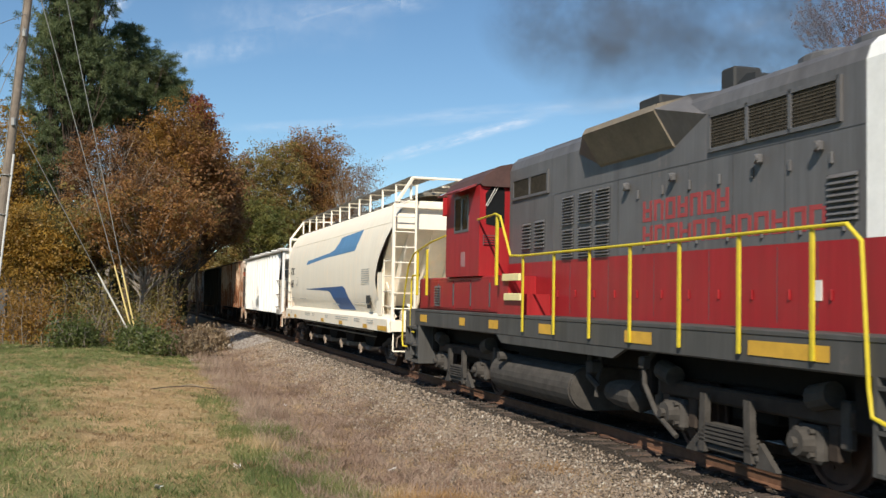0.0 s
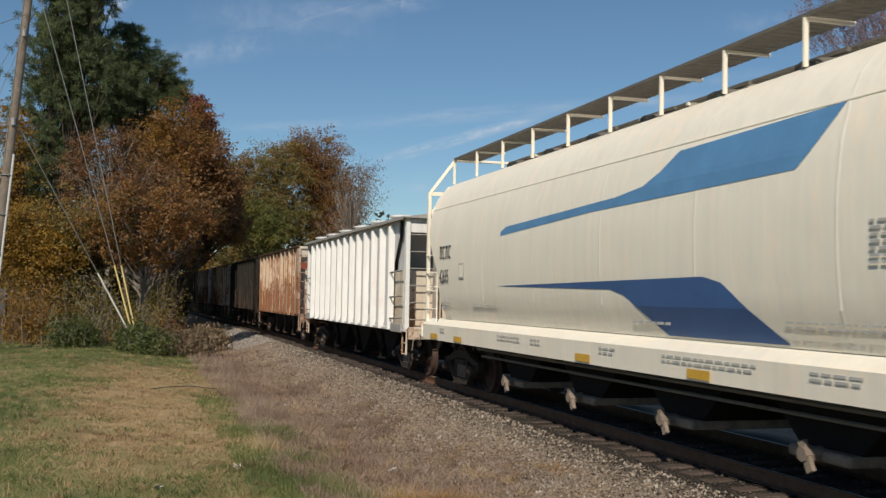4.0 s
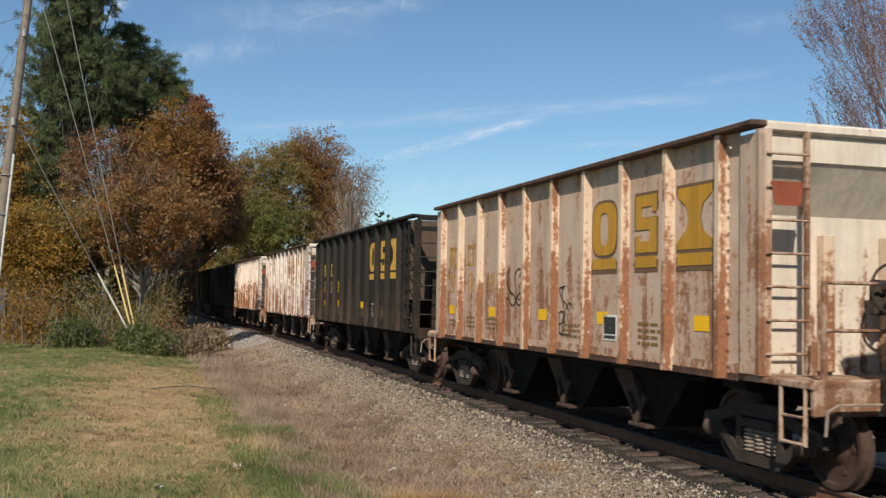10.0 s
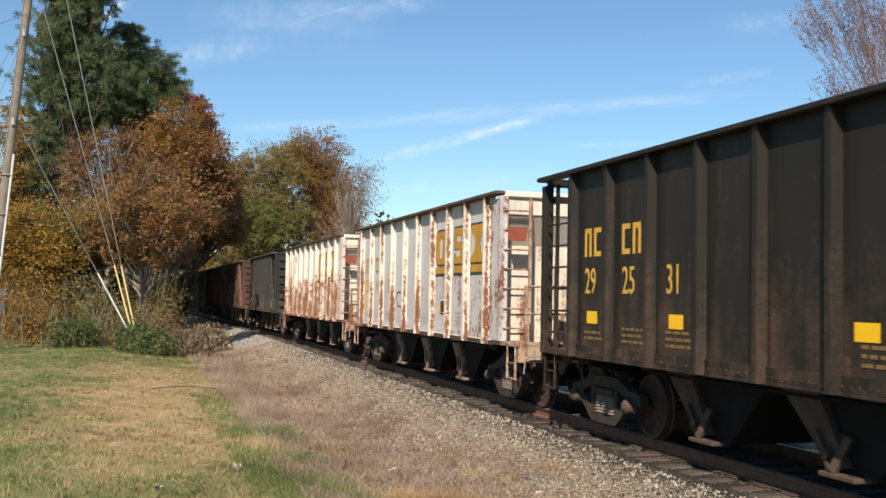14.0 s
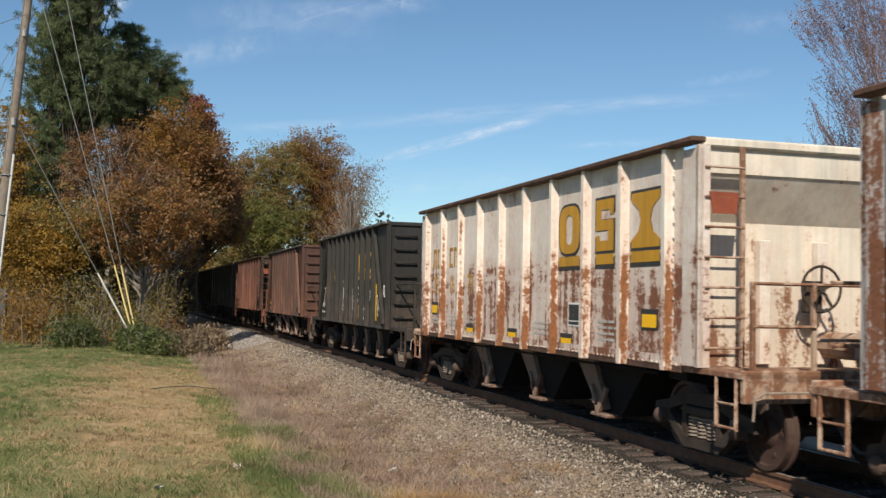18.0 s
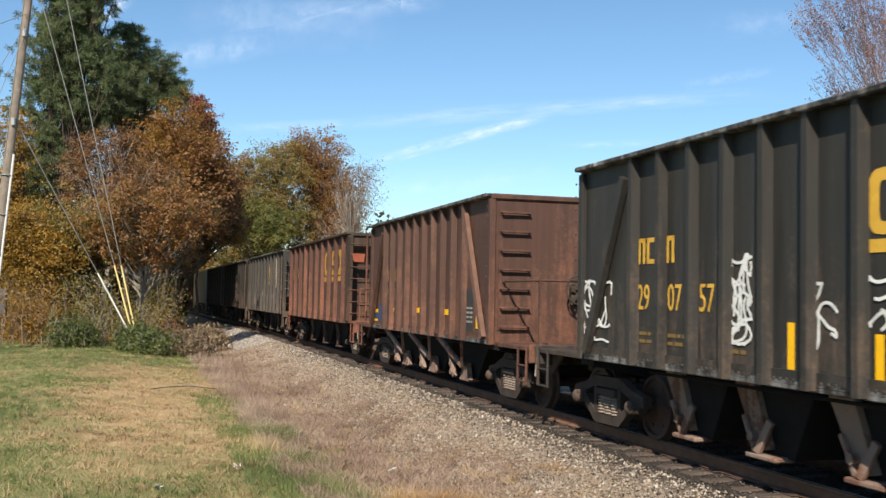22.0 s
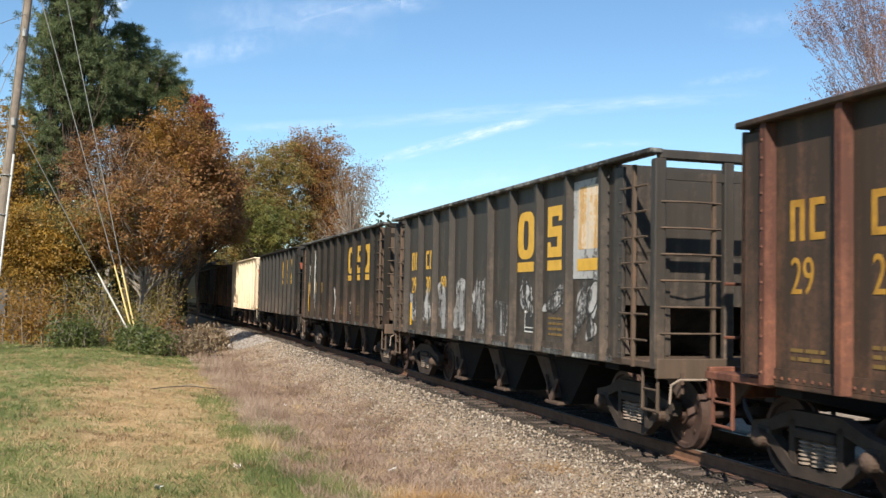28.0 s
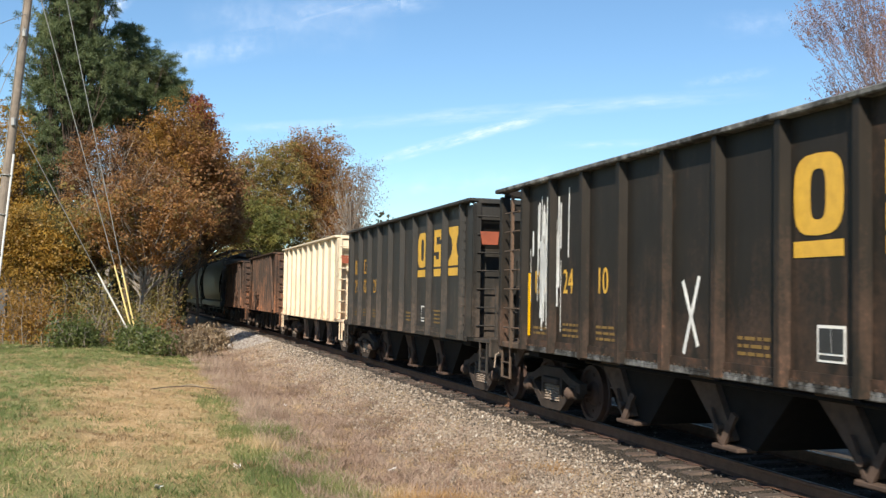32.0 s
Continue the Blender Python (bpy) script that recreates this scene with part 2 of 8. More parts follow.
def leafy(name, stops, rough=0.55, through=0.5):
    """Leaves: each island of the mesh takes its own colour; some light passes through."""
    m = Mat(name, rough)
    geo = m.n.new("ShaderNodeNewGeometry")
    patch = m.noise(m.coords(kind="Object"), 0.5, 2.0)
    spray = m.noise(m.coords(kind="Object"), 2.3, 2.0)
    f = m.math("ADD", m.math("MULTIPLY", geo.outputs["Random Per Island"], 0.16), m.math("MULTIPLY", m.mask(patch, 0.3, 0.7), 0.46))
    f = m.math("ADD", f, m.math("MULTIPLY", m.mask(spray, 0.3, 0.7), 0.38))
    c = m.ramp(f, stops)
    m.color(c)
    tr = m.add("BsdfTranslucent", Color=c)
    mx = m.add("MixShader", Fac=through)
    m.l.new(m.p.outputs[0], mx.inputs[1])
    m.l.new(tr.outputs[0], mx.inputs[2])
    m.l.new(mx.outputs[0], m.n["Material Output"].inputs[0])
    return m.m


M_TRUCK = plain("truck_grime", (0.062, 0.047, 0.038, 1), 0.85, 0.0, 0.5, 4.0)
M_SPRING = plain("spring_steel", (0.31, 0.245, 0.195, 1), 0.85, 0.0, 0.5)
M_WHEEL = plain("wheel_rust", (0.075, 0.040, 0.029, 1), 0.75, 0.0, 0.5)
M_TREAD = plain("worn_steel", (0.34, 0.31, 0.28, 1), 0.55, 0.3, 0.25)
# near black: the shade below the cars is put into this colour
M_UNDER = plain("under_shade_grime", (0.014, 0.012, 0.011, 1), 0.9, 0.0, 0.4)
M_RUSTY = plain("rusty_fitting", (0.10, 0.068, 0.052, 1), 0.85, 0.0, 0.5)
M_YELLOW = plain("yellow_paint", (0.66, 0.38, 0.045, 1), 0.5, 0.0, 0.25)
M_REFLECT = plain("yellow_reflector", (0.85, 0.47, 0.0, 1), 0.35, 0.0, 0.1)
M_WHITE = plain("white_stencil", (0.75, 0.73, 0.68, 1), 0.6, 0.0, 0.2)
M_BLACK = plain("black_stencil", (0.03, 0.03, 0.03, 1), 0.6, 0.0, 0.3)
M_BARK = plain("bark", (0.12, 0.09, 0.07, 1), 0.95, 0.0, 0.55, 3.0)
M_BARK_GREY = plain("grey_bark", (0.30, 0.26, 0.22, 1), 0.95, 0.0, 0.4, 3.0)


def ground_material():
    """Mown grass, worn straw and the ballast shoulder, by the place beside the track's line."""
    m = Mat("ground", 0.95)
    m.p.inputs["Specular IOR Level"].default_value = 0.15
    co = m.coords(kind="Object")
    big = m.noise(co, 0.22, 4.0, 0.6)
    mid = m.noise(co, 0.9, 6.0, 0.68)
    fine = m.noise(co, 14.0, 5.0, 0.7)
    tiny = m.noise(co, 60.0, 3.0, 0.7)
    blades = m.noise(m.coords((30, 9, 30), kind="Object"), 1.0, 4.0, 0.7)
    xyz = m.sep(co)
    c0, s0 = math.cos(T0), math.sin(T0)
    side = m.math("ADD", m.math("ADD", m.math("MULTIPLY", xyz[0], -c0), m.math("MULTIPLY", xyz[1], -s0)), TX * c0 + TY * s0)   # metres from the centre, to the camera's side
    away = m.math("ADD", m.math("ADD", m.math("MULTIPLY", xyz[0], -s0), m.math("MULTIPLY", xyz[1], c0)), TX * s0 - TY * c0)    # metres along the line, away from the camera
    sway = m.math("ADD", m.math("MULTIPLY", m.math("SUBTRACT", mid, 0.5), 3.4), m.math("MULTIPLY", m.math("SUBTRACT", big, 0.5), 3.0))
    wob = m.math("ADD", side, m.math("MULTIPLY", sway, m.mask(side, 3.0, 6.0)))
    nearby = m.math("ADD", away, m.math("MULTIPLY", sway, 1.6))
    tuft = m.noise(m.coords((1.0, 0.7, 1.0), kind="Object"), 4.5, 5.0, 0.7)
    tex = m.math("ADD", m.math("MULTIPLY", m.math("ADD", fine, blades), 0.3), m.math("MULTIPLY", tuft, 0.4))
    green = m.ramp(tex, [(0.3, (0.075, 0.09, 0.03)), (0.52, (0.175, 0.19, 0.068)), (0.74, (0.33, 0.30, 0.14))])
    straw = m.ramp(tex, [(0.3, (0.19, 0.125, 0.065)), (0.5, (0.42, 0.29, 0.15)), (0.72, (0.63, 0.49, 0.30))])
    weed = m.ramp(tex, [(0.3, (0.085, 0.06, 0.045)), (0.5, (0.26, 0.19, 0.14)), (0.72, (0.46, 0.36, 0.275))])
    stone = m.ramp(m.math("ADD", m.math("MULTIPLY", tiny, 0.7), m.math("MULTIPLY", fine, 0.3)),
                   [(0.3, (0.085, 0.066, 0.05)), (0.5, (0.29, 0.228, 0.173)), (0.7, (0.50, 0.41, 0.32))])
    # lawn with a worn straw stretch in it; a green strip beside the ditch; dead weeds; the stone shoulder
    worn = m.math("MULTIPLY", m.mask(wob, 10.0, 8.2), m.math("MULTIPLY", m.mask(nearby, 24.0, 18.0), m.mask(nearby, -1.0, 4.0)))
    worn = m.math("MULTIPLY", worn, m.mask(mid, 0.66, 0.50))
    thin = m.math("MULTIPLY", m.mask(mid, 0.44, 0.62), 0.5)
    c = m.mix(m.math("MAXIMUM", worn, thin), green, straw)
    strip = m.math("MULTIPLY", m.mask(m.math("ADD", side, m.math("MULTIPLY", sway, 0.3)), 6.8, 6.1), m.mask(nearby, 15.0, 10.0))
    c = m.mix(m.math("MULTIPLY", strip, 0.8), c, green)
    c = m.mix(m.mask(wob, 5.6, 4.9), c, weed)
    pale = m.mix(m.mask(mid, 0.40, 0.56), stone, m.mix(0.5, straw, weed))
    c = m.mix(m.mask(m.math("ADD", side, m.math("MULTIPLY", sway, 0.7)), 3.6, 2.5), c, pale)
    c = m.mix(m.mask(m.math("ADD", side, m.math("MULTIPLY", sway, 0.3)), 2.9, 2.3), c, stone)
    # much darker ballast between the rails and just outside them
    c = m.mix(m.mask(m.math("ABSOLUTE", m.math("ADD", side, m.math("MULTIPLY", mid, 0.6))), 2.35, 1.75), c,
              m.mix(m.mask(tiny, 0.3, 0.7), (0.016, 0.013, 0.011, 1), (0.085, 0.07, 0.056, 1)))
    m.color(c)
    m.bump(m.math("ADD", fine, m.math("MULTIPLY", tiny, 0.6)), 0.8, 0.05)
    return m.m


M_GROUND = ground_material()
# ---------------------------------------------------------------- ground and track
def ground_height(side, along):
    """Height over the rails' top by the distance from the track's centre, on the camera's side."""
    d = abs(side)
    z = np.interp(d, [0, 1.5, 1.75, 3.0, 4.2, 6.0, 9.0, 30, 4000], [-0.19, -0.19, -0.24, -0.62, -0.74, -0.55, -0.30, -0.25, -0.25])
    if side < 0:
        z = np.interp(d, [0, 1.5, 1.75, 3.0, 4000], [-0.19, -0.19, -0.24, -0.29, -0.25])
    rough = 0.03 if d > 2 else 0.015
    lumpy = min(1.0, max(0.0, (d - 2.2) / 0.8)) * min(1.0, max(0.25, (6.5 - d) / 1.5))
    rough += 0.0 if d > 12 else 0.045 * lumpy * noise.noise((side * 2.1, along * 1.7, 3.0))
    return float(z) + rough * noise.noise((side * 0.9, along * 0.9, 0.0)) * 2 + 0.10 * noise.noise((side * 0.13, along * 0.13, 5.0)) * min(1, max(0, d - 4) / 4)


def build_ground():
    sides = np.concatenate([[-3500, -1200, -400, -150, -60, -30, -15, -8], np.arange(-5, 12.1, 0.18), np.arange(12.5, 30, 0.7), [34, 42, 55, 75, 110, 180, 400, 1200, 3500]])
    alongs = np.concatenate([[3500, 1200, 300, 80, 30], np.arange(16, -46, -0.3), np.arange(-46, -140, -1.2), [-155, -190, -230, -300, -500, -1200, -3500]])
    away, left = Vector((-math.sin(T0), math.cos(T0))), Vector((-math.cos(T0), -math.sin(T0)))
    V = []
    for a in alongs:
        c = track(max(a, -140)).xy + away * max(0.0, -140 - a)
        for d in sides:
            p = c + left * float(d)
            V.append((p.x, p.y, ground_height(d, a)))
    n, r = len(sides), len(alongs)
    F = [(i * n + j, i * n + j + 1, (i + 1) * n + j + 1, (i + 1) * n + j) for i in range(r - 1) for j in range(n - 1)]
    ob = quads("ground", V, F, M_GROUND, smooth=True)
    return tagged(ob, "mown lawn with worn straw strip and pale gravel shoulder", "ground", kind="structure")


ground = build_ground()


def build_track():
    t = thing("railway_track", "single line of rusty steel rails on dark wooden ties", "railway track", kind="structure")
    m_rail = plain("rail_rust", (0.19, 0.098, 0.06, 1), 0.85, 0.0, 0.5)
    m_tie = Mat("tie_wood", 0.9)
    n1 = m_tie.noise(m_tie.coords((9, 1.2, 9)), 2.0, 5.0)
    info = m_tie.n.new("ShaderNodeObjectInfo")
    c = m_tie.ramp(n1, [(0.3, (0.02, 0.015, 0.012)), (0.55, (0.085, 0.06, 0.046)), (0.75, (0.22, 0.165, 0.13))])
    m_tie.color(m_tie.mix(info.outputs["Random"], c, (0.07, 0.046, 0.034, 1)))
    m_tie.bump(n1, 0.6, 0.02)
    prof = [(-0.07, -0.172), (0.07, -0.172), (0.07, -0.16), (0.012, -0.14), (0.012, -0.045), (0.036, -0.035), (0.036, -0.003), (0.028, 0.0),
            (-0.028, 0.0), (-0.036, -0.003), (-0.036, -0.035), (-0.012, -0.045), (-0.012, -0.14), (-0.07, -0.16)]
    st = [14 - 1.5 * i for i in range(210)]
    for side, nm in ((0.755, "near"), (-0.755, "far")):
        g = Geo()
        k = len(prof)
        for s in st:
            for q, z in prof:
                g.v.append(tuple(track(s, side + q, z)))
        for i in range(len(st) - 1):
            for j in range(k):
                g.f.append((i * k + j, i * k + (j + 1) % k, (i + 1) * k + (j + 1) % k, (i + 1) * k + j))
        part("rail", g, m_rail, t)
        h = Geo()
        for i in range(len(st) - 1):
            a, b, c2, d = (track(st[i], side - 0.022, 0.003), track(st[i], side + 0.022, 0.003),
                           track(st[i + 1], side + 0.022, 0.003), track(st[i + 1], side - 0.022, 0.003))
            h.raw([a, b, c2, d], [(0, 1, 2, 3)])
        part("running_surface", h, M_TREAD, t, "polished band along the rail head")
    rnd = random.Random(4)
    shapes = [Geo().box(-0.115, -1.3, -0.18, 0.115, 1.3, 0, 0.018).mesh("tie") for _ in range(1)]
    for i in range(280):
        s = 13 - i * 0.52
        a = turn_at(s)
        o = part("tie", shapes[0], m_tie.m, t)
        o.matrix_basis = Matrix.Translation(track(s, rnd.uniform(-0.07, 0.09), -0.172 + rnd.uniform(-0.012, 0.0))) @ Matrix.Rotation(a - math.pi / 2 + rnd.uniform(-0.03, 0.03), 4, "Z")
        if s > -40:
            for side in (0.755, -0.755):
                pl = part("tie_plate", shapes[1] if len(shapes) > 1 else Geo().box(-0.1, -0.17, 0, 0.1, 0.17, 0.018, 0.005).mesh("tie_plate"), M_WHEEL, t)
                if len(shapes) == 1:
                    shapes.append(pl.data)
                pl.matrix_basis = Matrix.Translation(track(s, side, -0.174)) @ Matrix.Rotation(a - math.pi / 2, 4, "Z")
    return t


railway = build_track()
# ---------------------------------------------------------------- rolling stock: common pieces
CARS, WHEELS = [], []      # (thing, station at 15 s, half the truck centres); (wheelset, its pose at rest, radius)
MESH = {}


def shared(key, build, smooth=False):
    if key not in MESH:
        MESH[key] = build().mesh(key, smooth)
    return MESH[key]


def mir(ob, on):
    """Turn a part end for end."""
    if on:
        ob.matrix_basis = Matrix.Rotation(math.pi, 4, "Z")
    return ob


def wheelset_geo(r):
    g = Geo()
    g.cyl((0, -1.05, 0), (0, 1.05, 0), 0.075, 10)
    for s in (-1, 1):
        y = 0.755 * s
        prof = [(y - 0.075 * s, 0.09), (y - 0.075 * s, r + 0.028), (y - 0.045 * s, r + 0.028), (y - 0.03 * s, r), (y + 0.06 * s, r - 0.004), (y + 0.06 * s, r - 0.06),
                (y + 0.02 * s, r - 0.075), (y + 0.01 * s, 0.2), (y + 0.08 * s, 0.13), (y + 0.08 * s, 0.09)]
        g.lathe(prof, "y", 28)
        for k in range(6):      # plate holes read as low bosses
            a = k * math.pi / 3
            g.cyl((0.29 * math.cos(a), y + 0.008 * s, 0.29 * math.sin(a)), (0.29 * math.cos(a), y + 0.03 * s, 0.29 * math.sin(a)), 0.03, 6)
    return g


def sideframe_geo(wb):
    """Cast side frame of a truck in the x-z plane, y from 0 to 0.13."""
    h = wb / 2
    g = Geo()
    out = [(-h - 0.26, 0.40), (-h - 0.26, 0.58), (-h - 0.14, 0.66), (-h + 0.16, 0.67), (-0.42, 0.80), (0.42, 0.80), (h - 0.16, 0.67), (h + 0.14, 0.66), (h + 0.26, 0.58), (h + 0.26, 0.40),
           (h + 0.12, 0.36), (h - 0.20, 0.36), (0.36, 0.14), (-0.36, 0.14), (-h + 0.20, 0.36), (-h - 0.12, 0.36)]
    # two windows and the spring opening are left by building the frame from bars
    top = [(-h - 0.26, 0.46), (-h - 0.24, 0.62), (-h + 0.1, 0.68), (-0.42, 0.82), (0.42, 0.82), (h - 0.1, 0.68), (h + 0.24, 0.62), (h + 0.26, 0.46), (h + 0.05, 0.50), (0.4, 0.66), (-0.4, 0.66), (-h - 0.05, 0.50)]
    g.prism(top, "y", 0, 0.13)
    low = [(-h + 0.02, 0.52), (-h + 0.18, 0.50), (-0.36, 0.25), (0.36, 0.25), (h - 0.18, 0.50), (h - 0.02, 0.52), (h - 0.16, 0.36), (0.40, 0.12), (-0.40, 0.12), (-h + 0.16, 0.36)]
    g.prism(low, "y", 0.01, 0.14)
    for s in (-1, 1):
        g.prism([(s * 0.34, 0.22), (s * 0.44, 0.22), (s * 0.44, 0.72), (s * 0.34, 0.72)], "y", -0.01, 0.13)
        g.box(s * h - 0.13, -0.03, 0.36, s * h + 0.13, 0.15, 0.60, 0.03)
    return g


def coil_geo():
    prof = [(0.25, 0.03)]
    for k in range(6):
        z = 0.26 + 0.045 * k
        prof += [(z, 0.055), (z + 0.011, 0.088), (z + 0.026, 0.088), (z + 0.034, 0.055)]
    return Geo().lathe(prof + [(0.54, 0.03)], "z", 10)


def truck(car, x, wb=1.78, r=0.457):
    """A two-axle truck under a car at x."""
    bol = shared("bolster", lambda: Geo().box(-0.2, -1.0, 0.5, 0.2, 1.0, 0.72, 0.03).cyl((0, 0, 0.7), (0, 0, 0.95), 0.22, 14))
    t = part("truck", bol, M_TRUCK, car, "two-axle freight truck")
    t.location = (x, 0, 0)
    for s in (-1, 1):
        f = part("side_frame", shared("side_frame_%d" % round(wb * 100), lambda: sideframe_geo(wb)), M_TRUCK, t)
        f.matrix_basis = Matrix.Translation((0, s * 1.0, 0)) @ (Matrix.Rotation(math.pi, 4, "Z") if s < 0 else Matrix())
        for x2 in (-0.21, 0.0, 0.21):
            sp = part("coil_spring", shared("coil_spring", coil_geo), M_SPRING, t)
            sp.location = (x2, s * 1.07, 0)
        bp = part("spring_plank", shared("spring_plank", lambda: Geo().box(-0.32, -0.10, 0.535, 0.32, 0.10, 0.64, 0.02)), M_TRUCK, t)
        bp.location = (0, s * 1.07, 0)
        for k in (-1, 1):
            cap = part("bearing_cap", shared("bearing_cap", lambda: Geo().lathe([(0, 0.10), (0.10, 0.10), (0.13, 0.07), (0.15, 0.03)], "y", 14)), M_RUSTY, t)
            cap.matrix_basis = Matrix.Translation((k * wb / 2, s * 1.13, r)) @ (Matrix.Rotation(math.pi, 4, "Z") if s < 0 else Matrix())
    for k in (-1, 1):
        w = part("wheelset", shared("wheelset_%d" % round(r * 1000), lambda: wheelset_geo(r)), M_WHEEL, t, "pair of steel wheels on an axle")
        w.location = (k * wb / 2, 0, r)
        WHEELS.append((w, Vector(w.location), r))
    return t


def coupler(car, x0, x1, back):
    """Draft gear and knuckle coupler from x0 to x1, at either end."""
    g = Geo()
    g.box(x0 - 0.4, -0.17, 0.70, x0 + 0.1, 0.17, 1.0, 0.02)
    g.box(x0 + 0.1, -0.09, 0.76, x1 - 0.22, 0.09, 0.93, 0.02)
    g.prism([(x1 - 0.25, -0.13), (x1 - 0.02, -0.16), (x1 + 0.02, -0.06), (x1 - 0.08, 0.0), (x1 + 0.05, 0.1), (x1, 0.17), (x1 - 0.2, 0.16)], "z", 0.70, 0.99)
    mir(part("coupler", g, M_RUSTY, car, "rusty knuckle coupler"), back)
    pipe = [(x0 - 0.02, -0.3, 0.80), (x0 + 0.08, -0.33, 0.62), (x0 + 0.2, -0.32, 0.45), (x0 + 0.5 * (x1 - x0) + 0.1, -0.25, 0.33), (x1 - 0.05, -0.16, 0.32), (x1 + 0.02, -0.05, 0.42)]
    mir(part("air_hose", Geo().tube(pipe, 0.028, 6).cyl((x1 + 0.0, -0.07, 0.38), (x1 + 0.05, -0.02, 0.50), 0.05, 8), M_BLACK, car, "black rubber brake hose"), back)
    mir(part("angle_cock", Geo().box(x0 - 0.12, -0.36, 0.74, x0 + 0.05, -0.26, 0.86, 0.015).bar((x0 - 0.05, -0.31, 0.86), (x0 + 0.1, -0.31, 0.93), 0.02, 0.03), M_RUSTY, car), back)
    lever = [(x0 + 0.06, -1.42, 0.66), (x0 + 0.06, -1.40, 0.90), (x0 + 0.10, -1.30, 0.97), (x0 + 0.10, -0.35, 0.97), (x0 + 0.28, -0.12, 1.02)]
    mir(part("uncoupling_lever", Geo().tube(lever, 0.016, 6), M_SPRING, car, "bent steel uncoupling lever"), back)
    for y in (-1.2, 1.2):
        mir(part("sill_bracket", Geo().prism([(x0 - 0.5, 1.05), (x0, 1.05), (x0, 0.78), (x0 - 0.1, 0.72)], "y", y - 0.02, y + 0.02), M_RUSTY, car), back)


def letters(car, text, x, z, size, y, mat, name="stencil", end=False, sx=0.85):
    """Stencilled characters on the camera's side at height z (baseline), starting at x; on the end when end is given."""
    cu = bpy.data.curves.new("stencil", "FONT")
    cu.body, cu.size, cu.extrude, cu.resolution_u = text, size, 0.002, 3
    tmp = bpy.data.objects.new("stencil", cu)
    me = bpy.data.meshes.new_from_object(tmp)
    bpy.data.objects.remove(tmp)
    me.materials.clear()
    ob = part(name, me, mat, car)
    if end:
        ob.matrix_basis = Matrix.Translation((y, x, z)) @ Euler((math.pi / 2, 0, math.pi / 2)).to_matrix().to_4x4() @ Matrix.Diagonal((sx, 1, 1, 1))
    else:
        ob.matrix_basis = Matrix.Translation((x, y, z)) @ Euler((math.pi / 2, 0, 0)).to_matrix().to_4x4() @ Matrix.Diagonal((sx, 1, 1, 1))
    return ob


def plate(car, x0, x1, z0, z1, y, mat, name="panel", label=""):
    """A thin plate or painted patch on the camera's side."""
    return part(name, Geo().box(x0, y - 0.004, z0, x1, y, z1), mat, car, label)


def bars(car, x0, x1, z0, z1, rows, y, mat, seed=0, name="stencil_line"):
    """Lines of small writing that cannot be read, as plain bars."""
    rng, g = random.Random(seed), Geo()
    dz = (z1 - z0) / rows
    for i in range(rows):
        x = x0
        while x < x1 - 0.05:
            w = min(rng.uniform(0.06, 0.2), x1 - x)
            g.box(x, y - 0.003, z1 - i * dz - dz * 0.45, x + w, y, z1 - i * dz)
            x += w + 0.04
    ob = part(name, g, mat, car)
    ob["kind"] = "stuff"
    return ob


def emblem(car, xs, z0, z1, y, ws, mat, bar=0.2, name="emblem"):
    """Three heavy plain shapes with bars below: an eight-sided ring, a block with two slots and an hourglass."""
    h, d, m = z1 - z0, 0.004, (z0 + z1) / 2

    def ring(x, w, z0, z1, t, v, c):
        n, V = 20, []
        for yy in (y - d, y):
            for ax, az in ((w / 2, h / 2), (w / 2 - t, h / 2 - v)):
                for k in range(n):
                    q = 2 * math.pi * k / n
                    cx, cz = math.cos(q), math.sin(q)
                    V.append((x + w / 2 + ax * math.copysign(abs(cx) ** 0.6, cx), yy, m + az * math.copysign(abs(cz) ** 0.6, cz)))
        F = []
        for k in range(n):
            p = (k + 1) % n
            F += [(k, p, n + p, n + k), (k, p, 2 * n + p, 2 * n + k), (n + k, n + p, 3 * n + p, 3 * n + k)]
        return Geo().raw(V, F)
    part(name, ring(xs[0], ws[0], z0, z1, ws[0] * 0.34, h * 0.19, 0.26), mat, car)
    x, w, t = xs[1], ws[1], ws[1] * 0.30
    g = Geo()
    for a, b in ((z1 - h * 0.2, z1), (m - h * 0.1, m + h * 0.1), (z0, z0 + h * 0.2)):
        g.box(x, y - d, a, x + w, y, b)
    g.box(x, y - d, m + h * 0.1, x + t, y, z1 - h * 0.2).box(x + w - t, y - d, z0 + h * 0.2, x + w, y, m - h * 0.1)
    g.box(x + w - t * 0.7, y - d, z1 - h * 0.3, x + w, y, z1 - h * 0.2).box(x, y - d, z0 + h * 0.2, x + t * 0.7, y, z0 + h * 0.3)
    part(name, g, mat, car)
    x, w = xs[2], ws[2]
    glass = [(x, z0), (x + w, z0), (x + w, z0 + h * 0.14), (x + w * 0.74, z0 + h * 0.30), (x + w * 0.66, m), (x + w * 0.74, z1 - h * 0.30), (x + w, z1 - h * 0.14), (x + w, z1), (x, z1), (x, z1 - h * 0.14), (x + w * 0.26, z1 - h * 0.30), (x + w * 0.34, m), (x + w * 0.26, z0 + h * 0.30), (x, z0 + h * 0.14)]
    part(name, Geo().prism(glass, "y", y - d, y), mat, car)
    for x, w in zip(xs, ws):
        plate(car, x, x + w, z0 - h * (0.06 + bar), z0 - h * 0.06, y, mat, "emblem_bar")


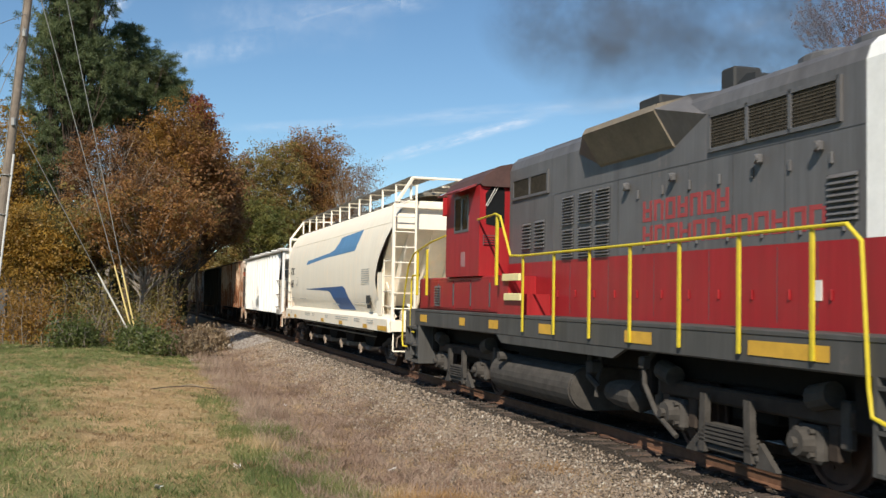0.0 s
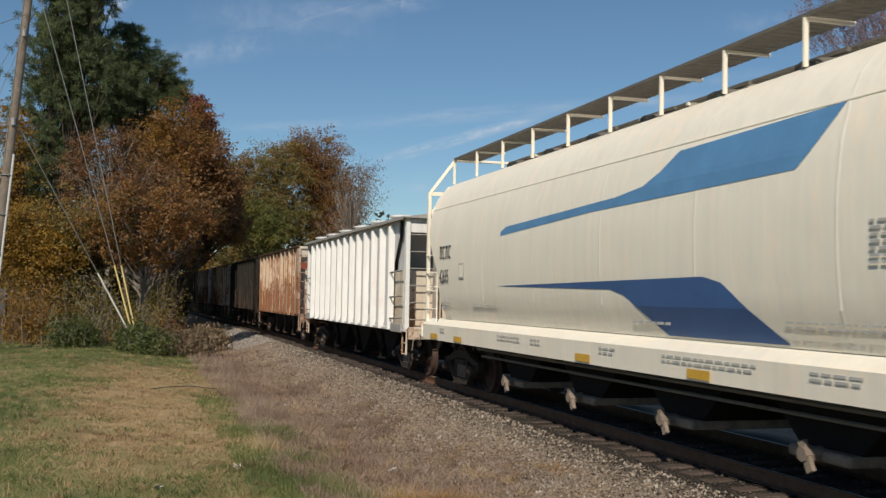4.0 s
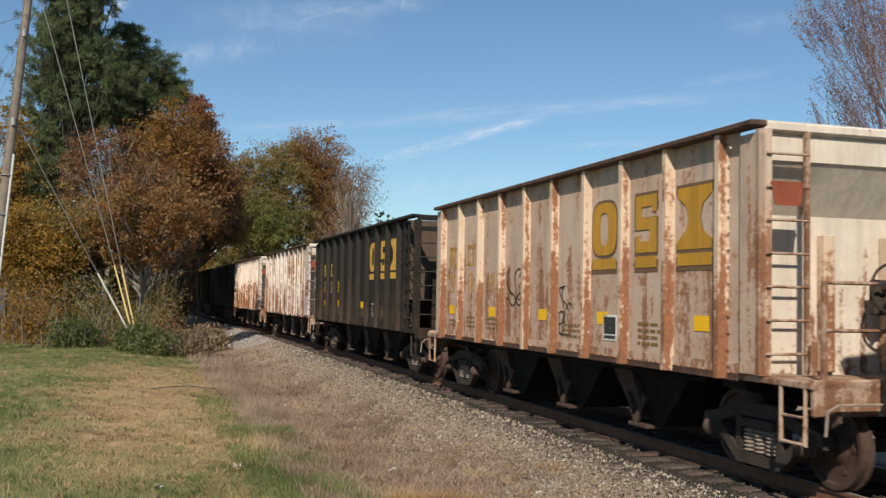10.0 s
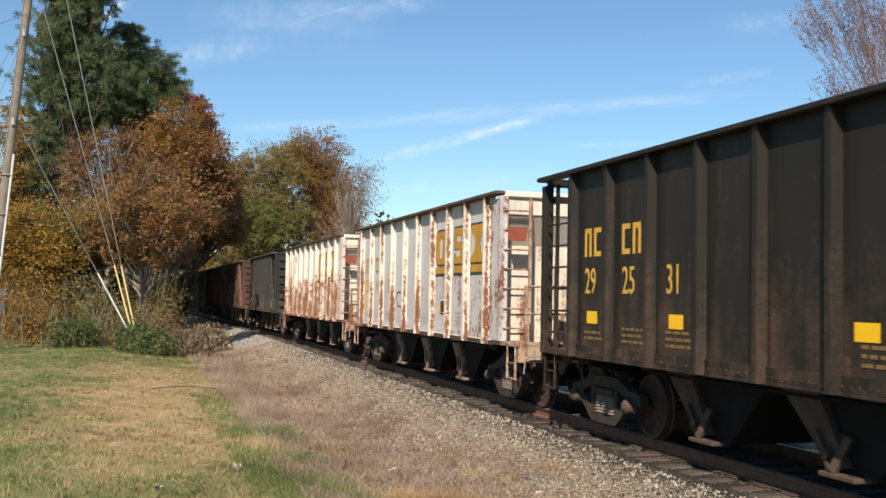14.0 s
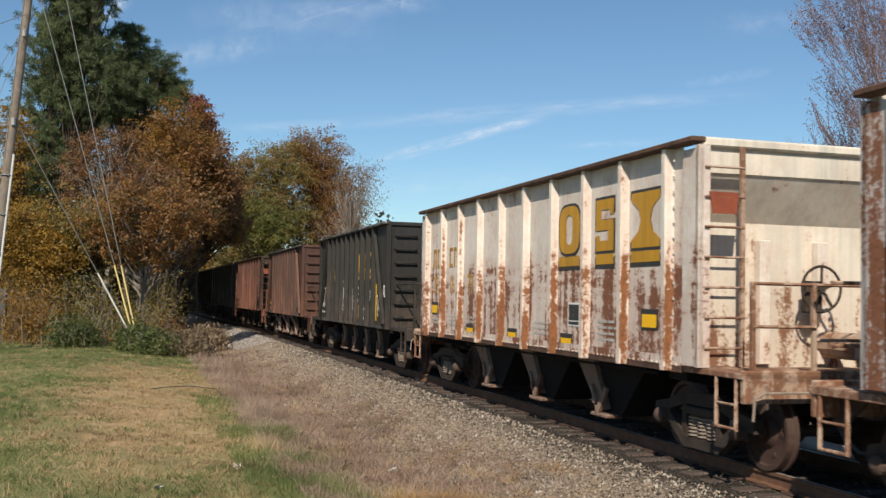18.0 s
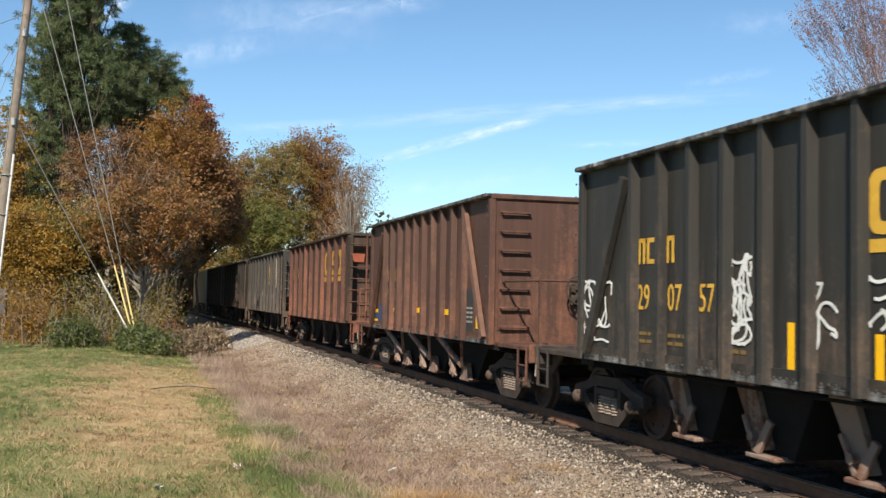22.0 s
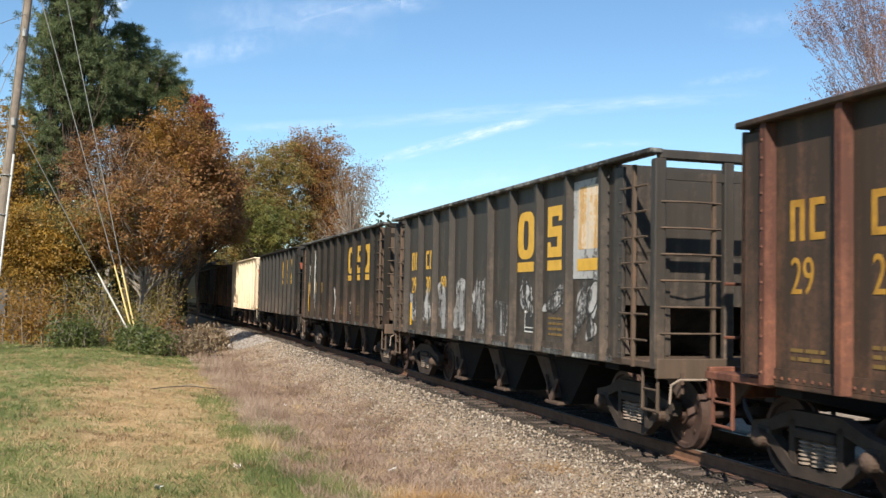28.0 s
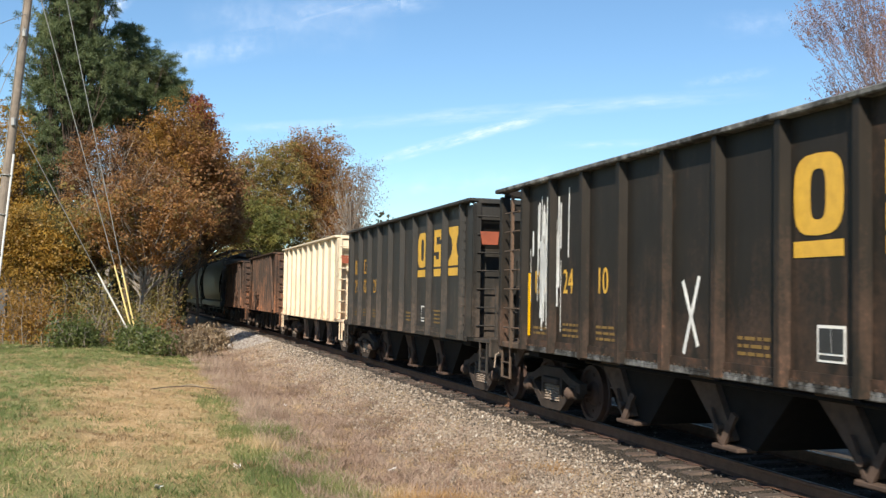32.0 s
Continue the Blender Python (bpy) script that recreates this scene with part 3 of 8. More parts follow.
def glyph(car, x, z, w, h, y, mat, k):
    """One small painted sign that stands for a mark: an outlined block."""
    t = w * 0.32
    g = Geo().box(x, y - 0.003, z, x + t, y, z + h).box(x, y - 0.003, z + h - t, x + w, y, z + h)
    if k % 2:
        g.box(x, y - 0.003, z, x + w, y, z + t)
    else:
        g.box(x + w - t, y - 0.003, z, x + w, y, z + h)
    part("reporting_mark", g, mat, car)


def smear(car, x, z, rx, rz, tilt, y, mat, name="sprayed_blob"):
    """A rounded patch of half-worn spray paint."""
    g, n = Geo(), 44
    rng = random.Random(int(x * 100 + z * 10))
    pts = []
    for i in range(n):
        a = 2 * math.pi * i / n
        r = 1 + 0.22 * math.sin(3 * a + x * 7) + 0.14 * math.sin(5 * a + z * 9) + rng.uniform(-0.08, 0.08)
        u, v = rx * r * math.cos(a), rz * r * math.sin(a)
        pts.append((x + u * math.cos(tilt) - v * math.sin(tilt), z + u * math.sin(tilt) + v * math.cos(tilt)))
    return part(name, g.prism(pts, "y", y - 0.003, y), mat, car)


def scrawl(car, x, z, w, h, y, mat, seed, r=0.02, turns=3):
    """A painted scrawl: a wandering line of rounded strokes that cannot be read."""
    rng, g = random.Random(seed), Geo()
    for _ in range(turns):
        px, pz = x + w * rng.uniform(0.15, 0.85), z + h * rng.uniform(0.15, 0.85)
        a, bend = rng.random() * 6.28, 0.0
        step = 0.07 * (w + h) * 0.5
        for _k in range(30):
            bend = 0.7 * bend + rng.uniform(-0.35, 0.35)
            a += bend
            qx, qz = px + math.cos(a) * step, pz + math.sin(a) * step
            if not (x < qx < x + w and z < qz < z + h):
                a += 0.9
                continue
            g.raw(*stroke(px, pz, qx, qz, y, r))
            px, pz = qx, qz
    ob = part("painted_scrawl", g, mat, car, "sprayed scrawl in pale paint")
    ob["kind"] = "stuff"
    return ob


def stroke(px, pz, qx, qz, y, r):
    d = Vector((qx - px, qz - pz)).normalized()
    n = Vector((-d.y, d.x)) * r
    e = d * r * 0.6
    a, b = Vector((px, pz)) - e, Vector((qx, qz)) + e
    c = [a - n, a + n, b + n, b - n]
    return [(q.x, y, q.y) for q in c] + [(q.x, y - 0.003, q.y) for q in c], [(0, 1, 2, 3), (7, 6, 5, 4), (0, 4, 5, 1), (1, 5, 6, 2), (2, 6, 7, 3), (3, 7, 4, 0)]


def ladder(car, rails, rungs, mat, name="ladder", r=0.016):
    """Uprights as one part, each rung a piece of it."""
    g = Geo()
    for p, q in rails[:1]:
        g.bar(p, q, 0.05, 0.05)
    if not rails:
        g.tube(rungs[0], r, 6)
        rungs = rungs[1:]
    t = part(name, g, mat, car)
    for p, q in rails[1:]:
        part("upright", Geo().bar(p, q, 0.05, 0.05), mat, t)
    for q in rungs:
        part("rung", Geo().tube(q, r, 6), mat, t)
    return t


def brake_wheel(car, x, y, z, mat, r=0.28):
    g = Geo()
    n = 22
    for i in range(n):
        a, b = 2 * math.pi * i / n, 2 * math.pi * (i + 1) / n
        g.cyl((x, y + r * math.cos(a), z + r * math.sin(a)), (x, y + r * math.cos(b), z + r * math.sin(b)), 0.018, 5)
    for i in range(5):
        a = 2 * math.pi * i / 5 + 0.3
        g.bar((x, y, z), (x, y + r * math.cos(a), z + r * math.sin(a)), 0.012, 0.04)
    g.cyl((x - 0.12, y, z), (x + 0.03, y, z), 0.05, 10)
    g.box(x - 0.25, y - 0.12, z - 0.3, x - 0.12, y + 0.12, z + 0.1, 0.02)
    return part("brake_wheel", g, mat, car, "hand brake wheel with its gear box")


def rivets(car, rows, mat, name="rivets"):
    """Rows of rivet heads: start, end, count, on the camera's side."""
    g = Geo()
    for (x0, z0), (x1, z1), n, y in rows:
        for i in range(n):
            f = i / max(1, n - 1)
            x, z = x0 + (x1 - x0) * f, z0 + (z1 - z0) * f
            s = 0.016
            g.raw([(x - s, y, z - s), (x + s, y, z - s), (x + s, y, z + s), (x - s, y, z + s), (x - s * 0.5, y - 0.014, z - s * 0.5), (x + s * 0.5, y - 0.014, z - s * 0.5), (x + s * 0.5, y - 0.014, z + s * 0.5), (x - s * 0.5, y - 0.014, z + s * 0.5)],
                  [(4, 5, 6, 7), (0, 1, 5, 4), (1, 2, 6, 5), (2, 3, 7, 6), (3, 0, 4, 7)])
    ob = part(name, g, mat, car)
    ob["kind"] = "stuff"
    return ob


def underframe(car, half, x_truck, bays, mat, gate_mat, strike, tall=1.1, depth=0.24, vee=False):
    """Centre sill, bolsters, hopper chutes with their gates and the air brake gear."""
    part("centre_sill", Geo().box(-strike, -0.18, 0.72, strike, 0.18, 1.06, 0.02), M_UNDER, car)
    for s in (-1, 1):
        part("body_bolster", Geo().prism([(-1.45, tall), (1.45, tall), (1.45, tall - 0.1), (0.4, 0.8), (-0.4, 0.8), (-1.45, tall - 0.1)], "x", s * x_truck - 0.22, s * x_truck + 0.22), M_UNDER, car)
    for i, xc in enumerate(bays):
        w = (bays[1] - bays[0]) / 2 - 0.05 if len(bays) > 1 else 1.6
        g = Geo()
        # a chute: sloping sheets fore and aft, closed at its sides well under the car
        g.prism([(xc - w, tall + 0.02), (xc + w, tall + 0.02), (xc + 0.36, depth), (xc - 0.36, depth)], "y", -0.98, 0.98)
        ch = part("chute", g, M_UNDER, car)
        for s in (-1, 1):
            gg = Geo()
            y = s * 1.22
            if vee:      # braces in a V down to a small gate
                gg.prism([(xc - 0.26, depth), (xc + 0.30, depth), (xc + 0.14, depth + 0.34), (xc - 0.10, depth + 0.34)], "y", s * 1.06, s * 1.16)
                for a in (-1.15, 0.55):
                    part("gate_brace", Geo().bar((xc + a, s * 1.42, tall), (xc + 0.02, y, depth + 0.28), 0.06, 0.10), gate_mat, ch)
            else:
                gg.prism([(xc - w * 0.92, tall), (xc - w * 0.40, tall), (xc + 0.02, depth + 0.08), (xc - 0.22, depth + 0.02)], "y", s * 0.9, s * 1.06)
                gg.bar((xc + 0.10, s * 1.10, depth + 0.40), (xc - 0.10, s * 1.14, depth + 0.03), 0.05, 0.09)
            gg.box(xc - 0.30, s * 0.9, depth - 0.04, xc + 0.26, s * 1.17, depth + 0.02, 0.015)
            lt = Geo().cyl((xc - 0.56, y, depth + 0.12), (xc - 0.56, y + s * 0.08, depth + 0.12), 0.07, 8)
            lt.bar((xc - 0.80, y, depth + 0.52), (xc - 0.46, y, depth + 0.02), 0.10, 0.07).bar((xc - 0.75, y + s * 0.04, depth + 0.3), (xc - 0.4, y + s * 0.04, depth + 0.05), 0.03, 0.05)
            if not vee:
                lt = Geo().cyl((xc - 0.24, s * 1.06, depth + 0.20), (xc - 0.24, s * 1.15, depth + 0.20), 0.06, 8)
                lt.bar((xc - 0.42, s * 1.10, depth + 0.42), (xc - 0.20, s * 1.10, depth + 0.04), 0.045, 0.05)
            part("outlet_gate", gg, gate_mat, ch, "rusty chute gate")
            part("gate_latch", lt, gate_mat, ch)
    g = Geo()
    g.tube([(-x_truck + 1.2, -1.05, 0.98), (x_truck - 1.2, -1.05, 0.98)], 0.025, 6)
    g.tube([(-x_truck + 1.2, 1.05, 0.98), (x_truck - 1.2, 1.05, 0.98)], 0.025, 6)
    part("brake_pipe", g, M_UNDER, car)


def step_irons(car, x, y, mat, back):
    """Sill steps hanging at the two corners of an end."""
    for s in (-1, 1):
        g = Geo().tube([(x - 0.2, s * y, 1.15), (x - 0.2, s * y, 0.55), (x + 0.2, s * y, 0.55), (x + 0.2, s * y, 1.15)], 0.02, 6)
        g.tube([(x - 0.2, s * y, 0.82), (x + 0.2, s * y, 0.82)], 0.016, 6)
        mir(part("sill_step", g, mat, car), back)


# ---------------------------------------------------------------- open-top hoppers
BAYS9 = [-5.55 + 1.203 * i for i in range(10)]


def hopper(u, kind, name_label, mat, post_mat=None, gate=None, vee=False, group="hopper cars", half_sheet=5.56, post_x=None, gear=None, end_mat=None, chord=None, brace=None, low_end=2.62):
    """kind: 'cage' with open end frames, 'short' with slope sheets close to the ends, 'flat' with full flat ends."""
    car = thing("hopper_car", name_label, "hopper car", group)
    post_mat, gate = post_mat or mat, gate or M_RUSTY
    gear, end_mat, chord, brace = gear or post_mat, end_mat or mat, chord or mat, brace or post_mat
    s_ = half_sheet
    e = {"cage": 6.8, "short": 6.02, "flat": s_}[kind]
    strike = 6.85
    ys, z0, z1 = 1.52, 1.09, 3.94
    for s in (-1, 1):
        part("side_sheet", Geo().box(-s_, s * ys, z0 + 0.1, s_, s * (ys - 0.012), z1 - 0.05), mat, car)
        part("side_sill", Geo().box(-s_, s * (ys + 0.02), z0, s_, s * (ys - 0.12), z0 + 0.055, 0.01).box(-s_, s * (ys + 0.02), z0 + 0.055, s_, s * (ys + 0.004), z0 + 0.09), chord, car)
        part("sill_plate", Geo().box(-s_, s * (ys + 0.018), z0 + 0.09, s_, s * (ys + 0.004), z0 + 0.2), mat, car)
        part("top_chord", Geo().box(-e, s * (ys + 0.16), z1 - 0.07, e, s * (ys - 0.05), z1, 0.015), chord, car)
        for x in (post_x or BAYS9):
            w = 0.072
            pm = shared("post_%s" % kind, lambda: Geo().prism([(-w, 0.0), (-w * 0.62, -0.12), (w * 0.62, -0.12), (w, 0.0)], "z", z0 + 0.02, z1 - 0.07).box(-w * 0.62, -0.125, z0 + 0.02, w * 0.62, -0.02, z0 + 0.12))
            key = "post_%s_%s" % (kind, post_mat.name)
            if key not in MESH:
                MESH[key] = pm.copy()
            p = part("side_post", MESH[key], post_mat, car)
            p.matrix_basis = Matrix.Translation((x, s * ys, 0)) @ (Matrix.Rotation(math.pi, 4, "Z") if s > 0 else Matrix())
    # lining seen through the open ends: slope sheets
    for back in (False, True):
        g = Geo()
        if kind == "cage":
            mir(part("end_bulkhead", Geo().box(s_ - 0.03, -1.5, low_end, s_, 1.5, z1 - 0.06), end_mat, car), back)
            g.prism([(s_, 2.66), (s_, 2.60), (s_ - 2.1, 1.05), (s_ - 2.2, 1.12)], "y", -1.5, 1.5)
            mir(part("slope_sheet", g, mat, car), back)
            for y in (-1, 1):
                mir(part("corner_post", Geo().box(e - 0.14, y * 1.42, z0, e, y * 1.58, z1 - 0.13, 0.015), post_mat, car), back)
                mir(part("end_post", Geo().box(e - 0.10, y * 0.42, z0 + 0.1, e, y * 0.56, z1 - 0.14, 0.012), post_mat, car), back)
                mir(part("gusset_plate", Geo().box(s_ + 0.0, y * (ys + 0.03), z0, s_ + 0.27, y * (ys - 0.02), z1 - 0.13, 0.006), post_mat, car), back)
                # braces under the slope sheet
                mir(part("slope_brace", Geo().bar((s_ - 0.02, y * 0.75, 2.6), (s_ + 0.02, y * 0.75, 1.2), 0.12, 0.12).bar((s_ - 0.4, y * 1.3, 2.3), (s_ - 0.1, y * 1.3, 1.2), 0.1, 0.1), post_mat, car), back)
            mir(part("end_rail", Geo().box(e - 0.15, -1.5, z1 - 0.14, e - 0.01, 1.5, z1 - 0.01, 0.02).box(e - 0.08, -1.45, z1 - 0.40, e - 0.02, 1.45, z1 - 0.29), mat, car), back)
            mir(part("end_platform", Geo().box(s_, -1.55, z0, e, 1.55, z0 + 0.10, 0.015).box(e - 0.05, -1.55, z0 - 0.12, e + 0.02, 1.55, z0 + 0.14, 0.01), gear, car), back)
            zs = [1.45 + 0.34 * i for i in range(7)]
            for y in (-1.56, 1.56):
                mir(ladder(car, [((s_ + 0.62, y, z0), (s_ + 0.62, y, z1 - 0.15))], [((s_ + 0.26, y, z), (s_ + 0.98, y, z)) for z in zs], gear, "side_ladder"), back)
            mir(ladder(car, [((e - 0.02, -0.72, z0), (e - 0.02, -0.72, z1 - 0.3))],
                       [q for z in zs[:6] for q in (((e, -1.5, z + 0.1), (e + 0.08, -1.1, z + 0.1)), ((e + 0.08, -1.1, z + 0.1), (e, -0.62, z + 0.1)))], gear, "end_ladder"), back)
        elif kind == "short":
            mir(part("end_band", Geo().box(e - 0.10, -1.5, z1 - 0.42, e - 0.07, 1.5, z1 - 0.05), end_mat, car), back)
            mir(part("end_bulkhead", Geo().box(s_ - 0.05, -1.5, 1.12, s_ - 0.02, 1.5, z1 - 0.96), end_mat, car), back)
            g.prism([(e - 0.07, z1 - 0.40), (e - 0.10, z1 - 0.40), (s_ - 0.05, z1 - 0.98), (s_ - 0.02, z1 - 0.98)], "y", -1.5, 1.5)
            mir(part("slope_sheet", g, end_mat, car), back)
            mir(part("end_rail", Geo().box(e - 0.13, -1.5, z1 - 0.12, e, 1.5, z1, 0.025), end_mat, car), back)
            for y in (-1, 1):
                mir(part("corner_post", Geo().box(s_ + 0.09, y * (ys + 0.06), z0 + 0.1, e, y * (ys - 0.02), z1 - 0.13, 0.01).box(e - 0.07, y * (ys + 0.06), z0 + 0.1, e, y * (ys - 0.1), z1 - 0.1), mat, car), back)
                mir(part("end_post", Geo().box(s_, y * 0.35, 1.2, s_ + 0.13, y * 0.5, 2.75, 0.01), post_mat, car), back)
            mir(part("end_platform", Geo().box(s_, -1.52, z0 + 0.02, strike, -0.9, z0 + 0.09, 0.01).box(s_, -1.0, z0 - 0.02, strike, 1.52, z0 + 0.07, 0.01).box(strike - 0.08, -1.5, z0 - 0.25, strike, 1.5, z0 + 0.12, 0.015), gear, car), back)
            zs = [1.42 + 0.36 * i for i in range(7)]
            mir(ladder(car, [((e + 0.0, -0.98, 1.2), (e + 0.0, -0.98, z1 - 0.1))], [((e + 0.02, -1.5, z), (e + 0.02, -0.96, z)) for z in zs], gear, "end_ladder"), back)
            mir(ladder(car, [((strike - 0.06, -1.35, z0), (strike - 0.06, -1.35, 2.2)), ((strike - 0.06, -0.55, z0), (strike - 0.06, -0.55, 2.2))],
                       [((strike - 0.06, -1.35, 2.18), (strike - 0.06, 1.3, 2.18)), ((strike - 0.02, -1.35, 1.7), (strike - 0.02, -0.55, 1.7)), ((strike - 0.06, -0.55, 1.55), (strike - 0.06, 1.3, 1.55))], gear, "end_railing", 0.02), back)
            mir(part("defect_card_board", Geo().prism([(-1.45, 3.28), (-1.05, 3.28), (-1.08, 3.02), (-1.40, 3.02)], "x", e + 0.02, e + 0.035), M_ORANGE, car, "faded orange board on the car's end"), back)
        else:
            g.box(e - 0.03, -1.52, z0 + 0.05, e, 1.52, z1 - 0.08)
            mir(part("end_sheet", g, mat, car), back)
            mir(part("end_rail", Geo().box(e - 0.12, -1.56, z1 - 0.12, e + 0.05, 1.56, z1, 0.03), mat, car), back)
            for y in (-1, 1):
                mir(part("corner_post", Geo().box(e - 0.10, y * (ys + 0.07), z0, e + 0.04, y * (ys - 0.05), z1 - 0.1, 0.01), post_mat, car), back)
                # rear brace takes the darker mat: its shaded side is put into the colour
                mir(part("diagonal_brace", Geo().bar((e - 1.45, y * (ys + 0.07), z1 - 0.3), (e - 0.28, y * (ys + 0.07), z0 + 0.12), 0.09, 0.14), mat if back else brace, car), back)
            mir(part("end_platform", Geo().box(e, -1.45, z0 - 0.02, strike, 1.45, z0 + 0.06, 0.01).box(strike - 0.08, -1.5, z0 - 0.22, strike, 1.5, z0 + 0.1, 0.015), gear, car), back)
            zs = [1.42 + 0.36 * i for i in range(7)]
            el = part("end_ladder", Geo().box(e, -1.40, zs[0] - 0.05, e + 0.012, -1.32, zs[-1] + 0.05), gear, car)
            for z in zs:
                part("rung", Geo().tube([(e, -1.36, z), (e + 0.09, -1.36, z), (e + 0.09, -0.80, z), (e, -0.80, z)], 0.018, 6).box(e, -1.40, z - 0.05, e + 0.02, -0.76, z + 0.04), gear, el)
            mir(el, back)
            mir(ladder(car, [((strike - 0.06, -1.3, z0), (strike - 0.06, -1.3, 2.3)), ((strike - 0.06, -0.5, z0), (strike - 0.06, -0.5, 2.3))],
                       [((strike - 0.06, -1.4, 2.28), (strike - 0.06, 0.9, 2.28)), ((strike - 0.06, -1.3, 2.28), (e, -1.3, 2.28))], gear, "end_railing", 0.02), back)
        step_irons(car, e - 0.25 if kind == "cage" else strike - 0.35, 1.5, gear, back)
        coupler(car, strike, 7.32, back)
    brake_wheel(car, {"cage": e - 0.05, "short": s_ + 0.45, "flat": e + 0.3}[kind], 0.35 if kind == "cage" else 0.15, 3.1 if kind == "cage" else 2.15, gear if kind == "cage" else M_TRUCK)
    part("brake_cylinder", Geo().cyl((s_ - 0.1 if kind == "short" else e + 0.1, 0.5, 1.45), (s_ + 0.75 if kind != "cage" else s_ + 0.9, 0.5, 1.45), 0.17, 12).box(s_ + 0.2, 0.9, 1.2, s_ + 0.7, 1.3, 1.6, 0.03), gear, car)
    xt = 5.35 if kind != "flat" else 4.9
    underframe(car, s_, xt, [-2.55, -0.12, 2.30] if vee else [-2.55, 0.0, 2.55] if kind != "flat" else [-2.6, -0.95, 0.75, 2.4], mat, gate, strike, vee=vee)
    for s in (-1, 1):
        truck(car, s * xt)
    CARS.append((car, u, xt))
    y = -ys
    rivets(car, [((-s_ + 0.1, z0 + 0.1), (s_ - 0.1, z0 + 0.1), 90, y - 0.02)] + [((x + dx, z0 + 0.15), (x + dx, z1 - 0.25), 14, y - 0.12 if abs(dx) < 0.1 else y - 0.03) for x, dx in [(-s_, 0.0), (s_, 0.0), (s_, 0.2 if kind == "cage" else 0.0)]], post_mat)
    return car
# ---------------------------------------------------------------- trees and brush
def place(px_az, dist, z=0.0):
    """A place by the azimuth (degrees, right of +y) and distance along +y from the camera's stand."""
    return Vector((math.tan(radians(px_az)) * dist, dist, z))


def leaf_cloud(rng, tips, count, size, scatter, droop=0.0, flat=0.0):
    """Small bent leaves strewn round the twigs."""
    T = np.array([[*a, *b] for a, b in tips])
    idx = rng.integers(0, len(T), count)
    f = rng.random((count, 1)) ** 0.6
    c = T[idx, :3] * (1 - f) + T[idx, 3:] * f + rng.normal(0, scatter, (count, 3)) * np.array([1, 1, 0.8])
    c[:, 2] -= droop * rng.random(count)
    n = rng.normal(0, 1, (count, 3))
    n[:, 2] = np.abs(n[:, 2]) + flat
    n /= np.linalg.norm(n, axis=1)[:, None]
    a = np.cross(n, rng.normal(0, 1, (count, 3)))
    a /= np.linalg.norm(a, axis=1)[:, None] + 1e-9
    b = np.cross(n, a)
    s = size * rng.uniform(0.6, 1.35, (count, 1))
    # a rhombus bent along its middle
    V = np.stack([c - a * s, c + b * s * 0.55 + n * s * 0.18, c + a * s, c - b * s * 0.55 + n * s * 0.18], 1).reshape(-1, 3)
    F = np.arange(count * 4).reshape(-1, 4)
    return V, F


def brush(name, label, at, rx, ry, rz, leaf, count, size, seed, stems=30, bark=None, category="bush", group=""):
    """A thicket: many thin stems from the ground and leaves about them."""
    rng, nrg = random.Random(seed), np.random.default_rng(seed)
    t = thing(name, label, category, group, at=Matrix.Translation(at))
    g, tips = Geo(), []
    for _ in range(stems):
        x, y = rng.gauss(0, 0.45) * rx, rng.gauss(0, 0.45) * ry
        h = rz * rng.uniform(0.5, 1.1) * max(0.35, 1 - 0.35 * ((x / rx) ** 2 + (y / ry) ** 2))
        p = Vector((x, y, -0.3))
        d = Vector((rng.uniform(-0.35, 0.35), rng.uniform(-0.35, 0.35), 1)).normalized()
        for q in range(3):
            e = p + d * h / 3
            g.cyl(p, e, 0.022 * (1 - q * 0.25), 4, 0.022 * (0.75 - q * 0.25), caps=False)
            tips.append((p, e))
            for _k in range(2):
                w = e + Vector((rng.uniform(-1, 1), rng.uniform(-1, 1), rng.uniform(-0.2, 0.9))) * h * 0.22
                g.cyl(e, w, 0.01, 3, 0.004, caps=False)
                tips.append((e, w))
            p, d = e, (d + Vector((rng.uniform(-1, 1), rng.uniform(-1, 1), 0.2)) * 0.25).normalized()
    part("stem_tangle", g, bark or M_BARK_GREY, t)["kind"] = "stuff"
    if count:
        V, F = leaf_cloud(nrg, tips, count, size, 0.16 + 0.06 * rz)
        quads("foliage", V, F, leaf, t)
    return t


L_PINE = leafy("pine_needles", [(0.0, (0.042, 0.062, 0.026)), (0.5, (0.115, 0.15, 0.066)), (1.0, (0.28, 0.30, 0.14))], through=0.45)
L_ORANGE = leafy("orange_leaves", [(0.0, (0.075, 0.055, 0.018)), (0.3, (0.21, 0.12, 0.032)), (0.6, (0.34, 0.18, 0.04)), (0.8, (0.36, 0.22, 0.05)), (1.0, (0.17, 0.15, 0.04))])
L_RUSSET = leafy("russet_leaves", [(0.0, (0.07, 0.045, 0.022)), (0.3, (0.14, 0.085, 0.036)), (0.55, (0.24, 0.115, 0.05)), (0.8, (0.28, 0.15, 0.04)), (1.0, (0.14, 0.12, 0.038))])
L_GOLD = leafy("golden_leaves", [(0.0, (0.10, 0.075, 0.018)), (0.4, (0.27, 0.16, 0.03)), (0.75, (0.42, 0.25, 0.04)), (1.0, (0.20, 0.18, 0.04))])
L_OLIVE = leafy("olive_leaves", [(0.0, (0.075, 0.078, 0.026)), (0.3, (0.16, 0.15, 0.045)), (0.6, (0.29, 0.21, 0.06)), (0.85, (0.38, 0.19, 0.07)), (1.0, (0.44, 0.30, 0.08))])
L_GREEN = leafy("green_leaves", [(0.0, (0.035, 0.05, 0.014)), (0.4, (0.08, 0.11, 0.03)), (0.75, (0.15, 0.17, 0.05)), (1.0, (0.24, 0.20, 0.08))])
